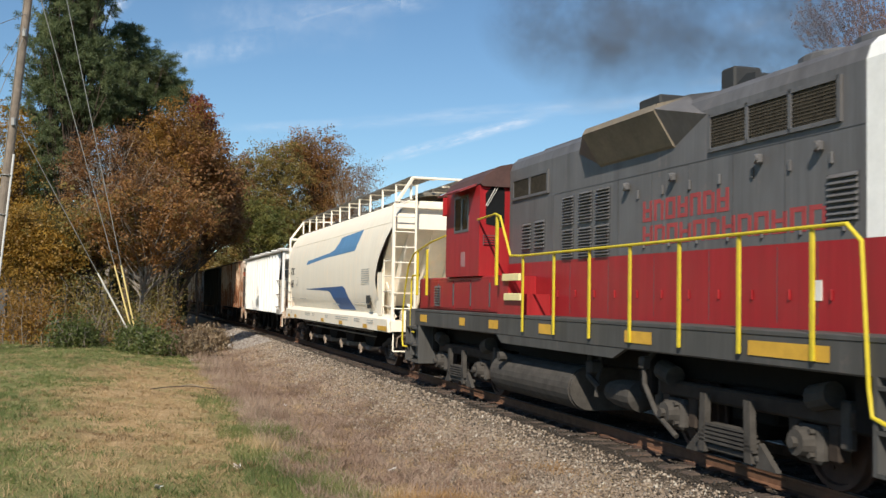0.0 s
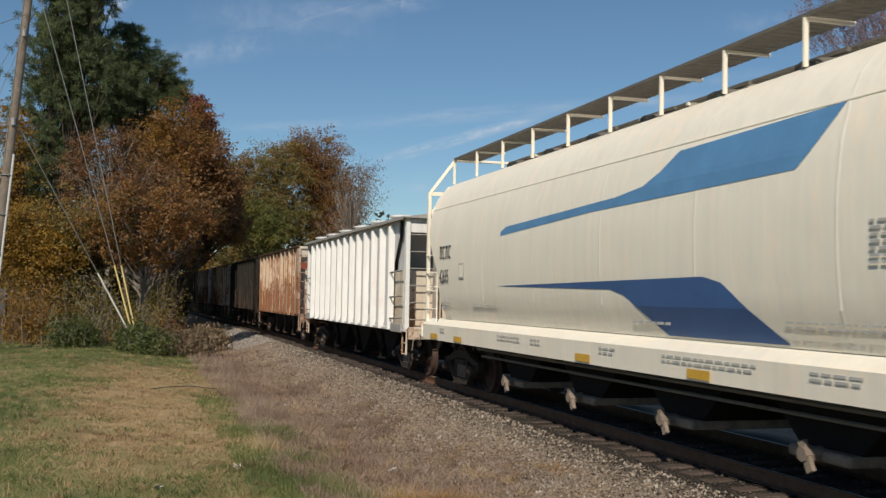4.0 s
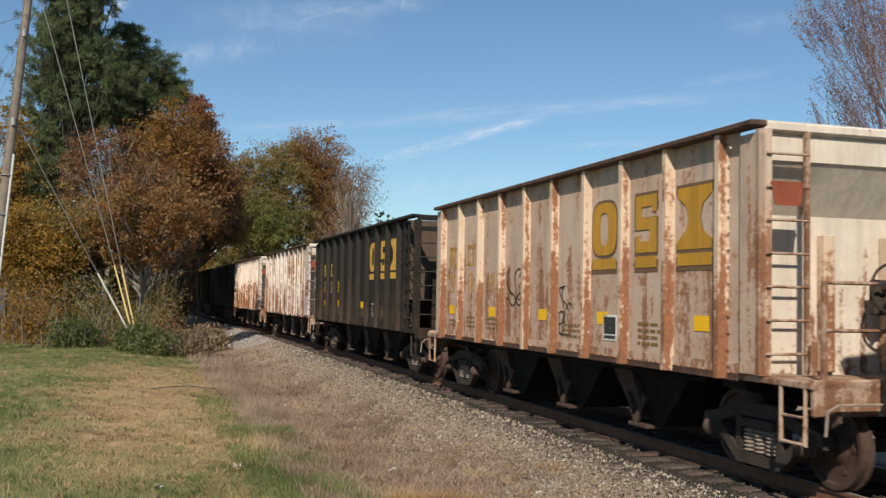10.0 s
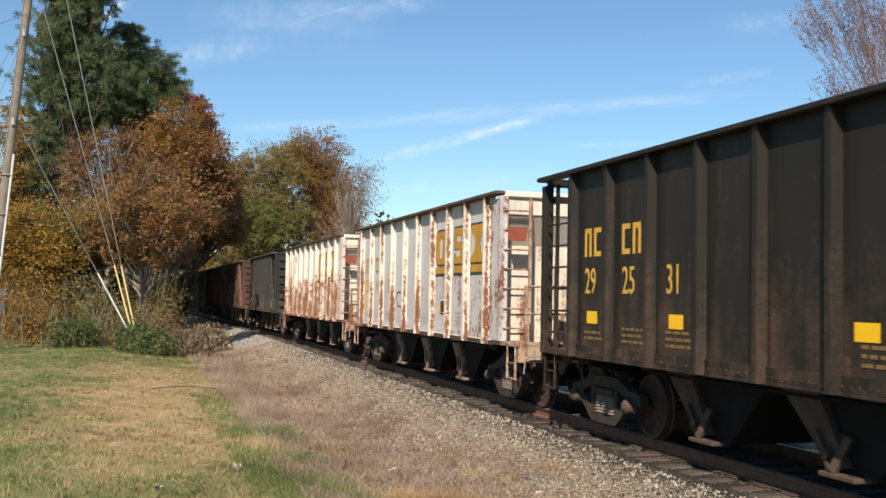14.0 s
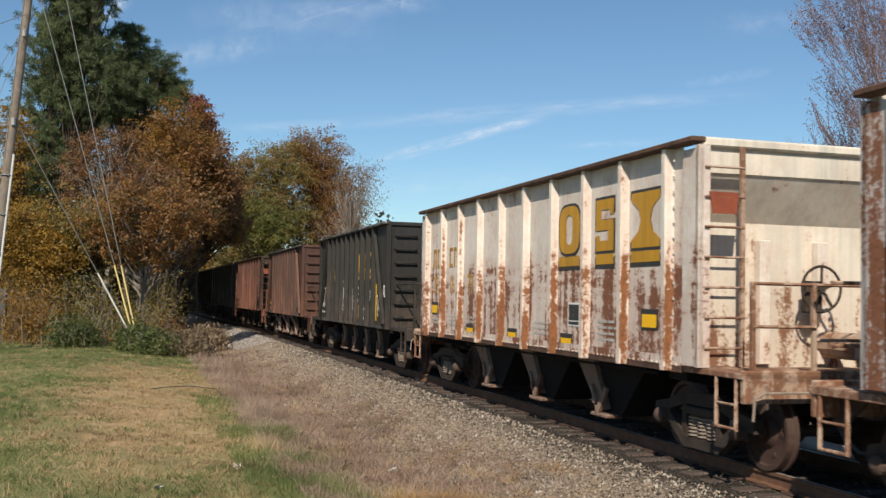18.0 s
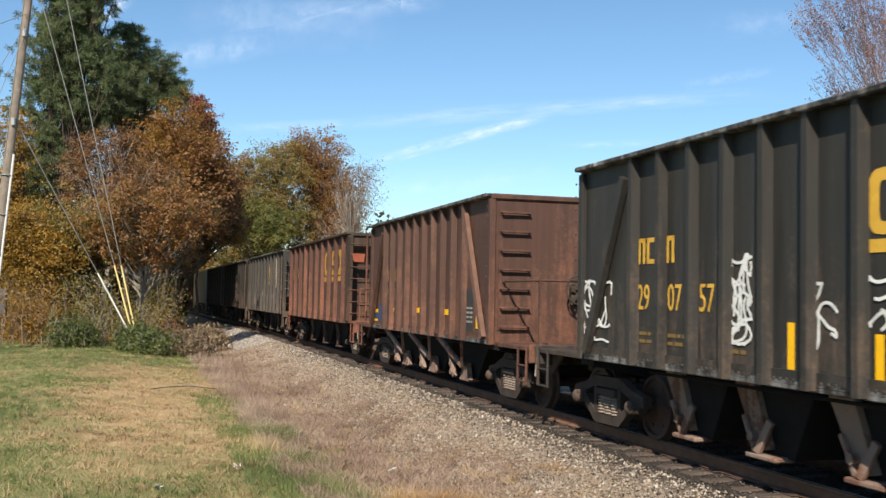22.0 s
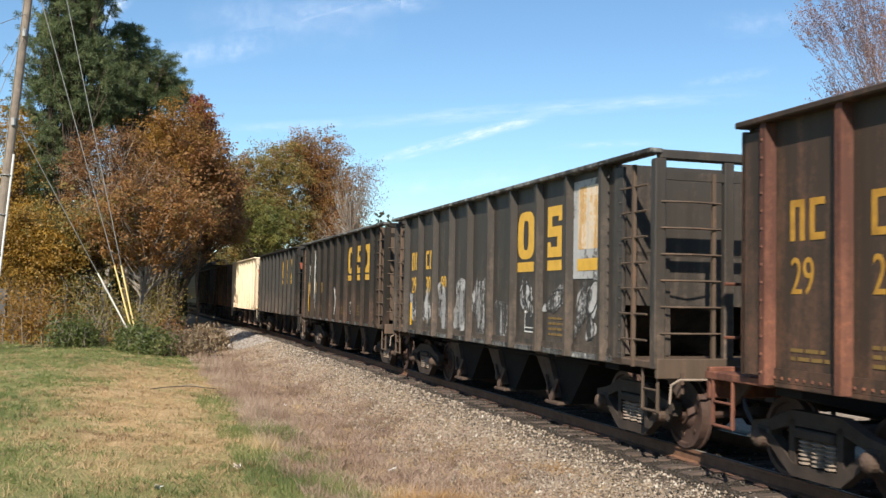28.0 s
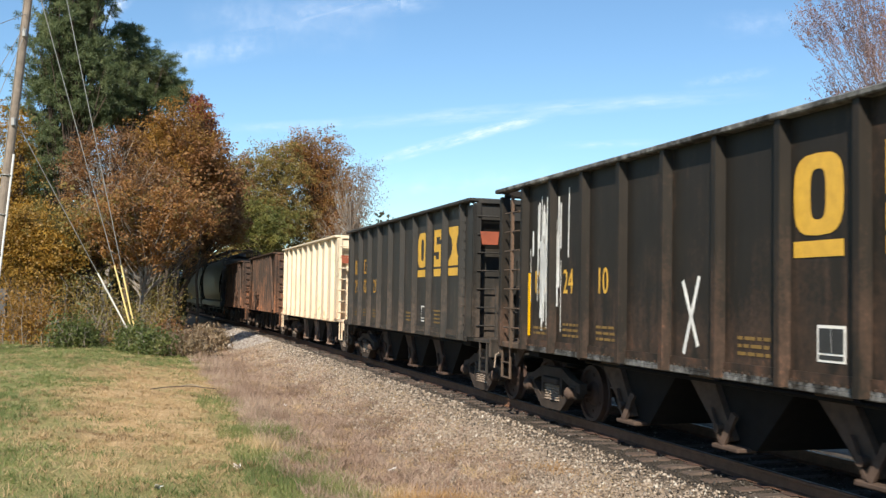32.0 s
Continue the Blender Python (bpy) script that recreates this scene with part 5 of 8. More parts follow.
c = hopper(23.3, "short", "open hopper in rust-stained tan paint with faded yellow emblem", P_TAN, P_TANPOST, gate=G_RUST, end_mat=P_TANEND, gear=P_GEAR, chord=P_CHORD)
markings(c, ("29", "18", "19"), M_FADED_YEL, M_REFLECT, ((0, 0.3), (2, 0.35), (4, 0.4), (6, 0.25), (8, 0.45)), emb=M_OCHRE, ez=2.60, eh=0.76, outline=M_OUTLINE)
scrawl(c, bay(3, 0.1), 1.5, 0.9, 1.0, YS, M_TRUCK, 3, 0.014)
scrawl(c, bay(5, 0.1), 1.4, 0.7, 0.8, YS, M_TRUCK, 4, 0.012)

c = hopper(8.65, "cage", "black open hopper with yellow emblem and ladder cage ends", P_BLACK, end_mat=P_DUSTY, low_end=1.9)
markings(c, ("29", "25", "31"), M_YELLOW, M_REFLECT, ((0, 0.35), (2, 0.35), (5, 0.2)), emb=M_YELLOW)
plate(c, bay(8, 0.6), bay(8, 0.95), 1.55, 1.93, YS, M_REFLECT, "reflector", "large yellow reflector")

c = hopper(-6.15, "short", "open hopper in chalky white paint with rusted posts", P_WHITE1, P_WPOST1, gate=G_WHITE, end_mat=P_TANEND, gear=P_GEAR, chord=P_CHORD)
markings(c, ("29", "14", "10"), M_FADED_YEL, M_REFLECT, ((6, 0.3),), emb=M_OCHRE, ez=2.67, eh=0.74, bars_mat=M_PALELINES, bz=0.16, outline=M_BLACK)
plate(c, bay(0, 0.2), bay(0, 0.3), 1.4, 2.35, YS, M_REFLECT, "yellow_strip")
g = Geo()
for p, q in (((0.2, 1.95), (0.25, 2.06)), ((0.25, 2.06), (0.5, 2.08)), ((0.5, 2.08), (0.66, 2.02)), ((0.66, 2.02), (0.7, 1.85)), ((0.7, 1.85), (0.68, 1.45)), ((0.2, 1.95), (0.32, 1.74)), ((0.32, 1.74), (0.6, 1.7))):
    g.raw(*stroke(bay(3, p[0]), p[1], bay(3, q[0]), q[1], YS, 0.018))
part("painted_scrawl", g, M_OUTLINE, c, "hooked brown sprayed line")["kind"] = "stuff"

c = hopper(-21.0, "short", "white open hopper with heavy brown rust on its lower half", P_WHITE2, P_WPOST, gate=G_WHITE, end_mat=P_TANEND, gear=P_GEAR, chord=P_CHORD)
markings(c, ("29", "16", "79"), M_FADED_YEL, M_REFLECT, (), emb=M_OCHRE, ez=2.67, eh=0.74, bars_mat=M_PALELINES, bz=0.16, outline=M_BLACK)
for i, f in ((0, 0.25), (2, 0.3), (4, 0.25), (6, 0.2), (8, 0.4)):
    z = 1.62 if i in (0, 8) else 1.20
    plate(c, bay(i, f) - 0.04, bay(i, f) + 0.42, z - 0.03, z + 0.24, YS, M_BLACK, "reflector_backing")
    plate(c, bay(i, f), bay(i, f) + 0.38, z, z + 0.17, YS - 0.005, M_REFLECT, "reflector", "yellow reflector patch")

# flat-ended cars: nine posts in the middle, braced end panels
CPOST = [-3.25 + 0.74 * i for i in range(10)]


def flat_marks(car, col, spray, seed):
    """Emblem, number, small data lines, upright reflector strips, data box and spray of the flat-ended black car."""
    for x in (-3.20, -2.96, -2.45):
        glyph(car, x, 2.45, 0.19, 0.34, YS, col, int(x * 10))
    emblem(car, (1.24, 2.08, 2.77), 2.60, 3.21, YS, (0.42, 0.36, 0.45), col)
    for x, txt in ((-3.22, "29"), (-2.42, "07"), (-1.68, "57")):
        letters(car, txt, x, 1.85, 0.48, YS, col, sx=0.72)
    for x0, x1, z, k in ((-3.15, -2.8, 1.36, 2), (-2.4, -2.0, 1.36, 2), (-1.0, -0.7, 1.34, 2), (2.8, 3.25, 1.34, 3)):
        bars(car, x0, x1, z, z + 0.1 * k, k, YS, M_DIMYEL, seed + k)
    bars(car, 0.55, 1.25, 3.35, 3.75, 4, 0, col, seed + 2).matrix_basis = Matrix.Translation((4.96, 0, 0)) @ Matrix.Rotation(math.pi / 2, 4, "Z")
    plate(car, 2.05, 2.41, 1.25, 1.59, YS, M_WHITE, "data_box", "white outlined data box")
    for a in (2.08, 2.245):
        plate(car, a, a + 0.14, 1.33, 1.56, YS - 0.004, M_BLACK, "data_panel")
    for x0, z0, z1 in ((0.05, 1.23, 1.77), (1.34, 1.23, 1.70), (3.55, 1.24, 2.29)):
        plate(car, x0, x0 + 0.11, z0, z1, YS - 0.004, M_REFLECT, "yellow_strip")
    for k, (x0, x1, z0, z1, n) in enumerate(((-4.95, -3.7, 1.34, 2.25, 6), (-1.0, -0.58, 1.5, 2.5, 8), (0.41, 0.82, 1.5, 2.17, 2), (1.26, 1.62, 1.74, 2.25, 2), (2.10, 2.40, 1.58, 2.17, 2), (2.86, 3.16, 1.6, 2.2, 2), (3.75, 4.6, 1.4, 2.25, 3))):
        scrawl(car, x0, z0, x1 - x0, z1 - z0, YS - 0.008, spray, seed + 10 + k, 0.016, n)


c = hopper(-35.35, "flat", "black flat-ended hopper with pale sprayed scrawls", P_BLACK3, gate=G_WHITE, chord=P_SCUFF, half_sheet=4.95, post_x=CPOST)
flat_marks(c, M_YELLOW, M_SPRAY, 50)

c = hopper(-49.28, "flat", "oxide brown flat-ended hopper with small yellow reflectors", P_BROWN, gate=G_WHITE, vee=True, chord=P_SCUFF, half_sheet=4.95, post_x=CPOST, brace=M_BRACE)
for x, z, w, h in ((-2.70, 1.57, 0.28, 0.11), (-0.33, 1.59, 0.33, 0.12), (1.95, 1.59, 0.33, 0.12), (4.08, 1.36, 0.34, 0.28)):
    plate(c, x, x + w, z, z + h, YS - 0.004, M_REFLECT, "reflector", "yellow reflector patch")
plate(c, 3.46, 3.90, 1.23, 2.14, YS, M_BLACK, "data_panel", "black data panel")
bars(c, 3.50, 3.86, 1.42, 1.78, 4, YS - 0.005, M_LINES, 5)
plate(c, -4.12, -3.74, 1.28, 1.76, YS, M_BLUE, "paint_patch", "dark blue painted patch")
plate(c, -4.62, -4.14, 1.24, 1.62, YS, M_BLUE, "paint_patch", "dark blue painted patch")
for z in (1.25, 1.52):
    plate(c, -4.60, -4.18, z, z + 0.10, YS - 0.005, M_REFLECT, "reflector", "yellow reflector patch")
for x, txt in ((-3.28, "29"), (-2.5, "03"), (-1.74, "02")):
    letters(c, txt, x, 1.86, 0.46, YS, M_OUTLINE, sx=0.72)
for x in (-3.26, -2.48):
    glyph(c, x, 2.36, 0.2, 0.30, YS, M_DIMYEL, int(x * 10))
bars(c, 0.55, 1.25, 3.25, 3.75, 4, 0, M_DIMYEL, 8).matrix_basis = Matrix.Translation((4.96, 0, 0)) @ Matrix.Rotation(math.pi / 2, 4, "Z")

c = hopper(-63.45, "short", "dull brown open hopper with red-brown posts and yellow emblem", P_BROWN2, P_REDPOST, gate=G_RUST)
markings(c, ("29", "23", "39"), M_FADED_YEL, M_REFLECT, (), emb=M_FADED_YEL)
plate(c, bay(0, 0.86), bay(0, 0.95), 1.35, 2.45, YS, M_REFLECT, "yellow_strip")
plate(c, bay(3, 0.4), bay(3, 0.48), 1.35, 2.2, YS, M_REFLECT, "yellow_strip")

c = hopper(-78.2, "cage", "black open hopper with yellow emblem, buffed patch and pale scrawls", P_BLACK2, chord=P_SCUFF, gear=P_DUSTY, low_end=1.9)
markings(c, ("29", "30", "80"), M_YELLOW, M_REFLECT, (), emb=M_YELLOW)
plate(c, bay(8, 0.07), bay(8, 0.94), 2.28, 3.76, YS - 0.003, paint("buffed_patch", (0.52, 0.52, 0.52, 1), 0.64, -0.06, 0.5, (0.05, 0.047, 0.043), 0.3, 71, 0.35, 0.0, 0.5), "paint_patch", "buffed speckled grey patch")
plate(c, bay(8, 0.22), bay(8, 0.92), 2.72, 3.66, YS - 0.006, paint("overpainted_patch", (0.64, 0.60, 0.53, 1), 0.30, 0, 0.5, (0.34, 0.21, 0.09), 0.25, 73, 0.75, 0.0, 0.6), "paint_patch", "cream and orange streaked patch")
plate(c, bay(8, 0.20), bay(8, 0.92), 2.40, 2.58, YS - 0.008, M_YELLOW, "emblem_bar")
M_GHOST = paint("ghosted_spray", (0.56, 0.55, 0.54, 1), 0.57, 0.0, 0.6, (0.03, 0.028, 0.026), 0.4, 88, 0.5, 0.0, 0.5)
M_CHALK = plain("worn_white_spray", (0.52, 0.51, 0.51, 1), 0.7, 0.0, 0.5, 9.0)
for i, f, z, rx, rz, ti in ((0, 0.35, 1.75, 0.22, 0.35, 0.5), (0, 0.7, 1.65, 0.2, 0.3, -0.3), (1, 0.4, 1.7, 0.3, 0.36, 0.2), (1, 0.8, 1.6, 0.18, 0.3, 0.0), (2, 0.5, 1.8, 0.45, 0.5, 0.2), (3, 0.5, 1.75, 0.5, 0.55, 0.1), (4, 0.5, 1.85, 0.48, 0.55, -0.1), (5, 0.5, 1.6, 0.4, 0.35, 0.1), (2, 0.4, 1.75, 0.25, 0.42, 0.2), (2, 0.75, 1.6, 0.2, 0.36, 0.0), (3, 0.4, 1.7, 0.28, 0.42, -0.2), (3, 0.75, 1.8, 0.16, 0.4, 0.3), (4, 0.4, 1.8, 0.25, 0.42, 0.0), (4, 0.85, 1.85, 0.12, 0.2, 0.4),
                            (6, 0.45, 2.05, 0.26, 0.22, 0.3), (6, 0.6, 1.85, 0.12, 0.2, 0.3), (7, 0.5, 1.95, 0.42, 0.17, 0.35), (8, 0.35, 1.85, 0.2, 0.42, -0.5), (8, 0.65, 2.0, 0.2, 0.36, -0.6), (8, 0.6, 1.55, 0.16, 0.2, 0.0)):
    smear(c, bay(i, f), z, rx, rz, ti, YS - 0.002, M_GHOST)
    g, rim = Geo(), Geo()
    for k in range(12):
        a, b = k * 0.5236, (k + 1) * 0.5236
        p = [(bay(i, f) + 0.8 * rx * math.cos(q) * math.cos(ti) - 0.8 * rz * math.sin(q) * math.sin(ti), z + 0.8 * rx * math.cos(q) * math.sin(ti) + 0.8 * rz * math.sin(q) * math.cos(ti)) for q in (a, b)]
        if (k + i) % 5 and i > 5:
            g.raw(*stroke(*p[0], *p[1], YS - 0.006, 0.014))
        elif i == 6:
            p = [(bay(i, f) + 1.25 * (x - bay(i, f)), z + 1.25 * (w - z)) for x, w in p]
            rim.raw(*stroke(*p[0], *p[1], YS - 0.005, 0.012))
    if rim.v:
        part("painted_outline", rim, M_CHALK, c)["kind"] = "stuff"
    if i > 5:
        part("painted_outline", g, M_BLACK, c)["kind"] = "stuff"
for i, f in ((0, 0.2), (2, 0.77), (4, 0.77), (6, 0.79), (8, 0.79)):
    plate(c, bay(i, f), bay(i, f) + 0.1, 1.28, 1.82, YS - 0.006, M_REFLECT, "yellow_strip")

c = hopper(-92.8, "cage", "black open hopper with yellow emblem and white splashed stain", P_BLACK, chord=P_SCUFF, end_mat=P_DUSTY, gear=P_DUSTY, low_end=1.3)
markings(c, ("129", "24", "10"), M_YELLOW, M_REFLECT, (), emb=M_YELLOW, mark=False)
rs = random.Random(8)
gs = Geo()
for k in range(85):
    x = bay(0, 0.3) + rs.gauss(0.62, 0.30)
    zt = rs.uniform(2.4, 3.7)
    gs.raw(*stroke(x, zt, x + rs.uniform(-0.03, 0.03), max(1.25, zt - rs.uniform(0.3, 1.5)), YS, rs.uniform(0.004, 0.026)))
part("splash_stain", gs, M_SPRAY, c, "white splash running down the side")
for a, b in (((bay(4, 0.30), 2.2), (bay(4, 0.58), 1.45)), ((bay(4, 0.60), 2.25), (bay(4, 0.32), 1.35))):
    part("painted_cross", Geo().raw(*stroke(*a, *b, YS, 0.03)), M_SPRAY, c)
for i, f in ((0, 0.08), (3, 0.86), (5, 0.9)):
    plate(c, bay(i, f), bay(i, f) + 0.1, 1.35, 2.15 if i else 2.4, YS - 0.006, M_REFLECT, "yellow_strip")

c = hopper(-107.1, "short", "black open hopper with small yellow emblem", P_BLACK3, gate=G_RUST)
markings(c, ("29", "02", "21"), M_FADED_YEL, M_REFLECT, (), emb=M_YELLOW)
c = hopper(-121.0, "short", "cream white open hopper with pale ribs", P_CREAM, gate=G_WHITE)
c = hopper(-134.8, "flat", "dark brown flat-ended hopper in tree shade", P_DKBROWN, half_sheet=4.95, post_x=CPOST)
c = hopper(-148.6, "flat", "dark brown flat-ended hopper following another", P_DKBROWN, half_sheet=4.95, post_x=CPOST)
# ---------------------------------------------------------------- covered hoppers
P_IVORY = paint("ivory_car_paint", (0.88, 0.815, 0.69, 1), 0.31, 0.0, 0.45, (0.44, 0.26, 0.12), 0.04, 61, 0.4, 0.0, 0.35, fade=0.92)
# one pale paint in two tones: sheets greyed for grazing sun, ribs whitened
P_PALE = paint("grazing_lit_paint", (0.60, 0.59, 0.58, 1), 0.12, 0.05, 0.5, (0.25, 0.15, 0.1), 0.18, 66, fade=0.88)
P_RIB = paint("sunlit_rib_paint", (0.80, 0.79, 0.76, 1), 0.14, 0.05, 0.5, (0.25, 0.15, 0.1), 0.1, 68, fade=0.88)
P_STAINED = paint("stained_cream_paint", (0.74, 0.66, 0.53, 1), 0.2, 0.16, 0.7, (0.17, 0.085, 0.045), 0.3, 72, 0.5)
P_GREYROD = plain("dull_grey_rod", (0.30, 0.28, 0.26, 1), 0.6)
P_ROOF = plain("grey_roof", (0.40, 0.38, 0.35, 1), 0.7)
P_STRIPE = plain("faded_blue_paint", (0.11, 0.27, 0.49, 1), 0.5, 0.0, 0.2, 2.0)
P_STRIPE2 = plain("deep_blue_paint", (0.045, 0.115, 0.29, 1), 0.5, 0.0, 0.2, 2.0)
M_MESH = plain("walkway_steel", (0.16, 0.145, 0.12, 1), 0.7)
M_GREYBOX = plain("grey_stencil", (0.50, 0.49, 0.46, 1), 0.6)


def barrel(z):
    """Half width of the round-sided body at height z."""
    pts = [(1.50, 1.42), (1.9, 1.56), (2.4, 1.61), (3.0, 1.615), (3.5, 1.56), (3.9, 1.46), (4.2, 1.33), (4.45, 1.12), (4.56, 0.95)]
    return float(np.interp(z, [p[0] for p in pts], [p[1] for p in pts]))


def on_side(poly, mat, car, name, off=0.006, label=""):
    """A painted patch that follows the round side: polygon of (x, z), cut into level strips."""
    g = Geo()
    zs = [q[1] for q in poly]
    lo, hi = min(zs), max(zs)
    n = max(2, int((hi - lo) / 0.07))
    rows = []
    for i in range(n + 1):
        z = lo + (hi - lo) * i / n
        zz = min(max(z, lo + 1e-4), hi - 1e-4)
        xs = []
        for (xa, za), (xb, zb) in zip(poly, poly[1:] + poly[:1]):
            if (za - zz) * (zb - zz) < 0:
                xs.append(xa + (xb - xa) * (zz - za) / (zb - za))
        rows.append((z, sorted(xs)))
    for (za, xa), (zb, xb) in zip(rows, rows[1:]):
        for k in range(0, min(len(xa), len(xb)) - 1, 2):
            g.raw([(xa[k], -barrel(za) - off, za), (xa[k + 1], -barrel(za) - off, za), (xb[k + 1], -barrel(zb) - off, zb), (xb[k], -barrel(zb) - off, zb)], [(0, 1, 2, 3)])
    return part(name, g, mat, car, label)


def centre_flow(u, label, mat, detail=True, sx=1.0):
    """A long covered hopper with smooth rounded sides, roof walk and open end frames."""
    car = thing("covered_hopper", label, "hopper car", "covered hoppers")
    g = Geo()
    zs = [1.50, 1.62, 1.75, 1.9, 2.1, 2.3, 2.5, 2.7, 2.9, 3.1, 3.3, 3.5, 3.7, 3.9, 4.05, 4.2, 4.32, 4.45, 4.56]

    def x_end(z):      # the side's rounded outline towards the ends
        return float(np.interp(z, [1.5, 1.75, 2.3, 2.55, 3.0, 3.6, 3.9, 4.56], [8.05, 7.8, 7.45, 7.45, 7.8, 8.55, 8.85, 8.9])) * sx

    def x_rear(z):
        return float(np.interp(z, [1.5, 1.86, 2.3, 2.53, 3.0, 3.28, 3.9, 4.56], [7.75, 7.8, 7.85, 7.92, 8.35, 8.62, 8.88, 8.9])) * sx
    xs = np.linspace(-1, 1, 15)
    prof = [(-barrel(z), z) for z in zs] + [(-0.5, 4.66), (0.5, 4.66)] + [(barrel(z), z) for z in reversed(zs)]
    m = len(prof)
    for f in xs:
        for y, z in prof:
            g.v.append((f * (x_end if f > 0 else x_rear)(min(z, 4.56)), y, z))
    for i in range(len(xs) - 1):
        for j in range(m - 1):
            g.f.append((i * m + j, i * m + j + 1, (i + 1) * m + j + 1, (i + 1) * m + j))
    part("body_shell", g, mat, car, smooth=True)
    for f in (-0.62, -0.3, 0.02, 0.34, 0.66):      # faint weld seams
        rib = Geo()
        for za, zb in zip(zs, zs[1:]):
            x = f * 8.0 * sx
            rib.raw([(x - 0.03, -barrel(za), za), (x, -barrel(za) - 0.004, za), (x + 0.03, -barrel(za), za), (x - 0.03, -barrel(zb), zb), (x, -barrel(zb) - 0.004, zb), (x + 0.03, -barrel(zb), zb)], [(0, 1, 4, 3), (1, 2, 5, 4)])
        part("weld_seam", rib, mat, car)
    part("roof_seam", Geo().bar((-8.9 * sx, -barrel(3.93) - 0.004, 3.93), (8.9 * sx, -barrel(3.93) - 0.004, 3.93), 0.012, 0.014), mat, car)
    e = 9.05 * sx
    for s in (-1, 1):
        part("side_sill", Geo().prism([(s * 1.60, 1.03), (s * 1.62, 1.36), (s * 1.40, 1.50), (s * 1.36, 1.44), (s * 1.52, 1.30), (s * 1.5, 1.03)], "x", -e + 0.1, e - 0.1), mat, car)
    for back in (False, True):
        q = lambda o: mir(o, back)
        # end bulkhead, sloping end sheets with their stiffeners
        q(part("end_bulkhead", Geo().prism([(-1.45, 3.75), (-1.5, 3.9), (-1.1, 4.5), (1.1, 4.5), (1.5, 3.9), (1.45, 3.75)], "x", 8.84 * sx, 8.88 * sx), mat, car))
        q(part("slope_sheet", Geo().prism([(8.88 * sx, 3.82), (8.86 * sx, 3.76), (8.50 * sx, 3.60), (7.76 * sx, 3.0), (7.40 * sx, 2.55), (6.85 * sx, 1.70), (6.78 * sx, 1.78), (7.36 * sx, 2.62), (7.72 * sx, 3.07), (8.46 * sx, 3.68)], "y", -1.43, 1.43), mat, car))
        for y in (-1.0, -0.35, 0.35, 1.0):
            q(part("slope_stiffener", Geo().prism([(8.86 * sx, 3.78), (8.62 * sx, 3.56), (7.2 * sx, 1.6), (6.9 * sx, 1.82), (7.74 * sx, 3.0)], "y", y - 0.02, y + 0.02), mat, car))
        q(part("bolster_web", Geo().prism([(7.2 * sx, 1.3), (8.4 * sx, 1.3), (8.2 * sx, 1.9), (7.6 * sx, 2.2)], "y", -0.2, 0.2), mat, car))
        q(part("bolster_plate", Geo().prism([(6.9 * sx, 1.2), (8.3 * sx, 1.2), (7.9 * sx, 2.0), (7.3 * sx, 2.35)], "y", -1.26, -1.22), mat, car))
        for y in (() if back else (-1, 1)):
            q(part("side_gusset", Geo().prism([(7.40 * sx, 1.62), (7.40 * sx, 2.58), (7.52 * sx, 2.62), (8.0 * sx, 2.60), (8.02 * sx, 1.75), (7.95 * sx, 1.45), (7.62 * sx, 1.42), (7.48 * sx, 1.5)], "y", y * 1.52, y * 1.54), mat, car))
        q(part("end_platform", Geo().box(7.4 * sx, -1.56, 1.22, e + 0.18, 1.56, 1.32, 0.012).box(e + 0.10, -1.58, 1.05, e + 0.2, 1.58, 1.34, 0.012), mat, car))
        for y in (-1, 1):
            q(part("corner_upright", Geo().bar((e - 0.05, y * 1.50, 1.3), (e - 0.05, y * 1.50, 4.35), 0.07, 0.09).bar((e - 0.05, y * 1.50, 4.33), (e - 0.25, y * 0.95, 5.12), 0.07, 0.07), mat, car))
            q(ladder(car, [], [((e - 0.9, y * 1.53, z), (e, y * 1.53, z)) for z in (1.7, 2.1, 2.5, 2.9)] + [((e - 0.9, y * 1.53, 1.35), (e - 0.9, y * 1.53, 2.95))], mat, "side_ladder", 0.018))
        q(ladder(car, [((e, -0.92, 1.3), (e, -0.92, 4.9))], [((e, -1.5, 1.65 + 0.40 * i), (e, -0.92, 1.65 + 0.40 * i)) for i in range(8)], mat, "end_ladder", 0.018))
        q(part("end_handrail", Geo().tube([(e, -0.92, 2.2), (e, 1.5, 2.2)], 0.02).tube([(e, 1.5, 1.3), (e, 1.5, 4.3)], 0.03).tube([(e + 0.1, -1.5, 1.35), (e + 0.1, -1.5, 0.55), (e + 0.1, -1.1, 0.55), (e + 0.1, -1.1, 1.35)], 0.02), mat, car))
        q(part("roof_end_frame", Geo().bar((e - 0.25, -0.98, 5.12), (e - 0.25, 0.98, 5.12), 0.12, 0.05).bar((e - 0.05, -1.5, 4.34), (e - 0.05, 1.5, 4.34), 0.06, 0.09), mat, car))
        coupler(car, 9.15 * sx, 9.5 * sx + 0.25, back)
    brake_wheel(car, e + 0.1, -0.35, 1.95, mat, 0.27)
    part("brake_gear", Geo().cyl((7.9 * sx, 0.2, 1.5), (8.7 * sx, 0.2, 1.5), 0.2, 12).tube([(7.6 * sx, -0.6, 1.6), (8.3 * sx, -0.9, 1.75), (8.9 * sx, -0.7, 1.5)], 0.04).box(8.2 * sx, -1.1, 1.32, 8.6 * sx, -0.8, 1.6, 0.03), mat, car)
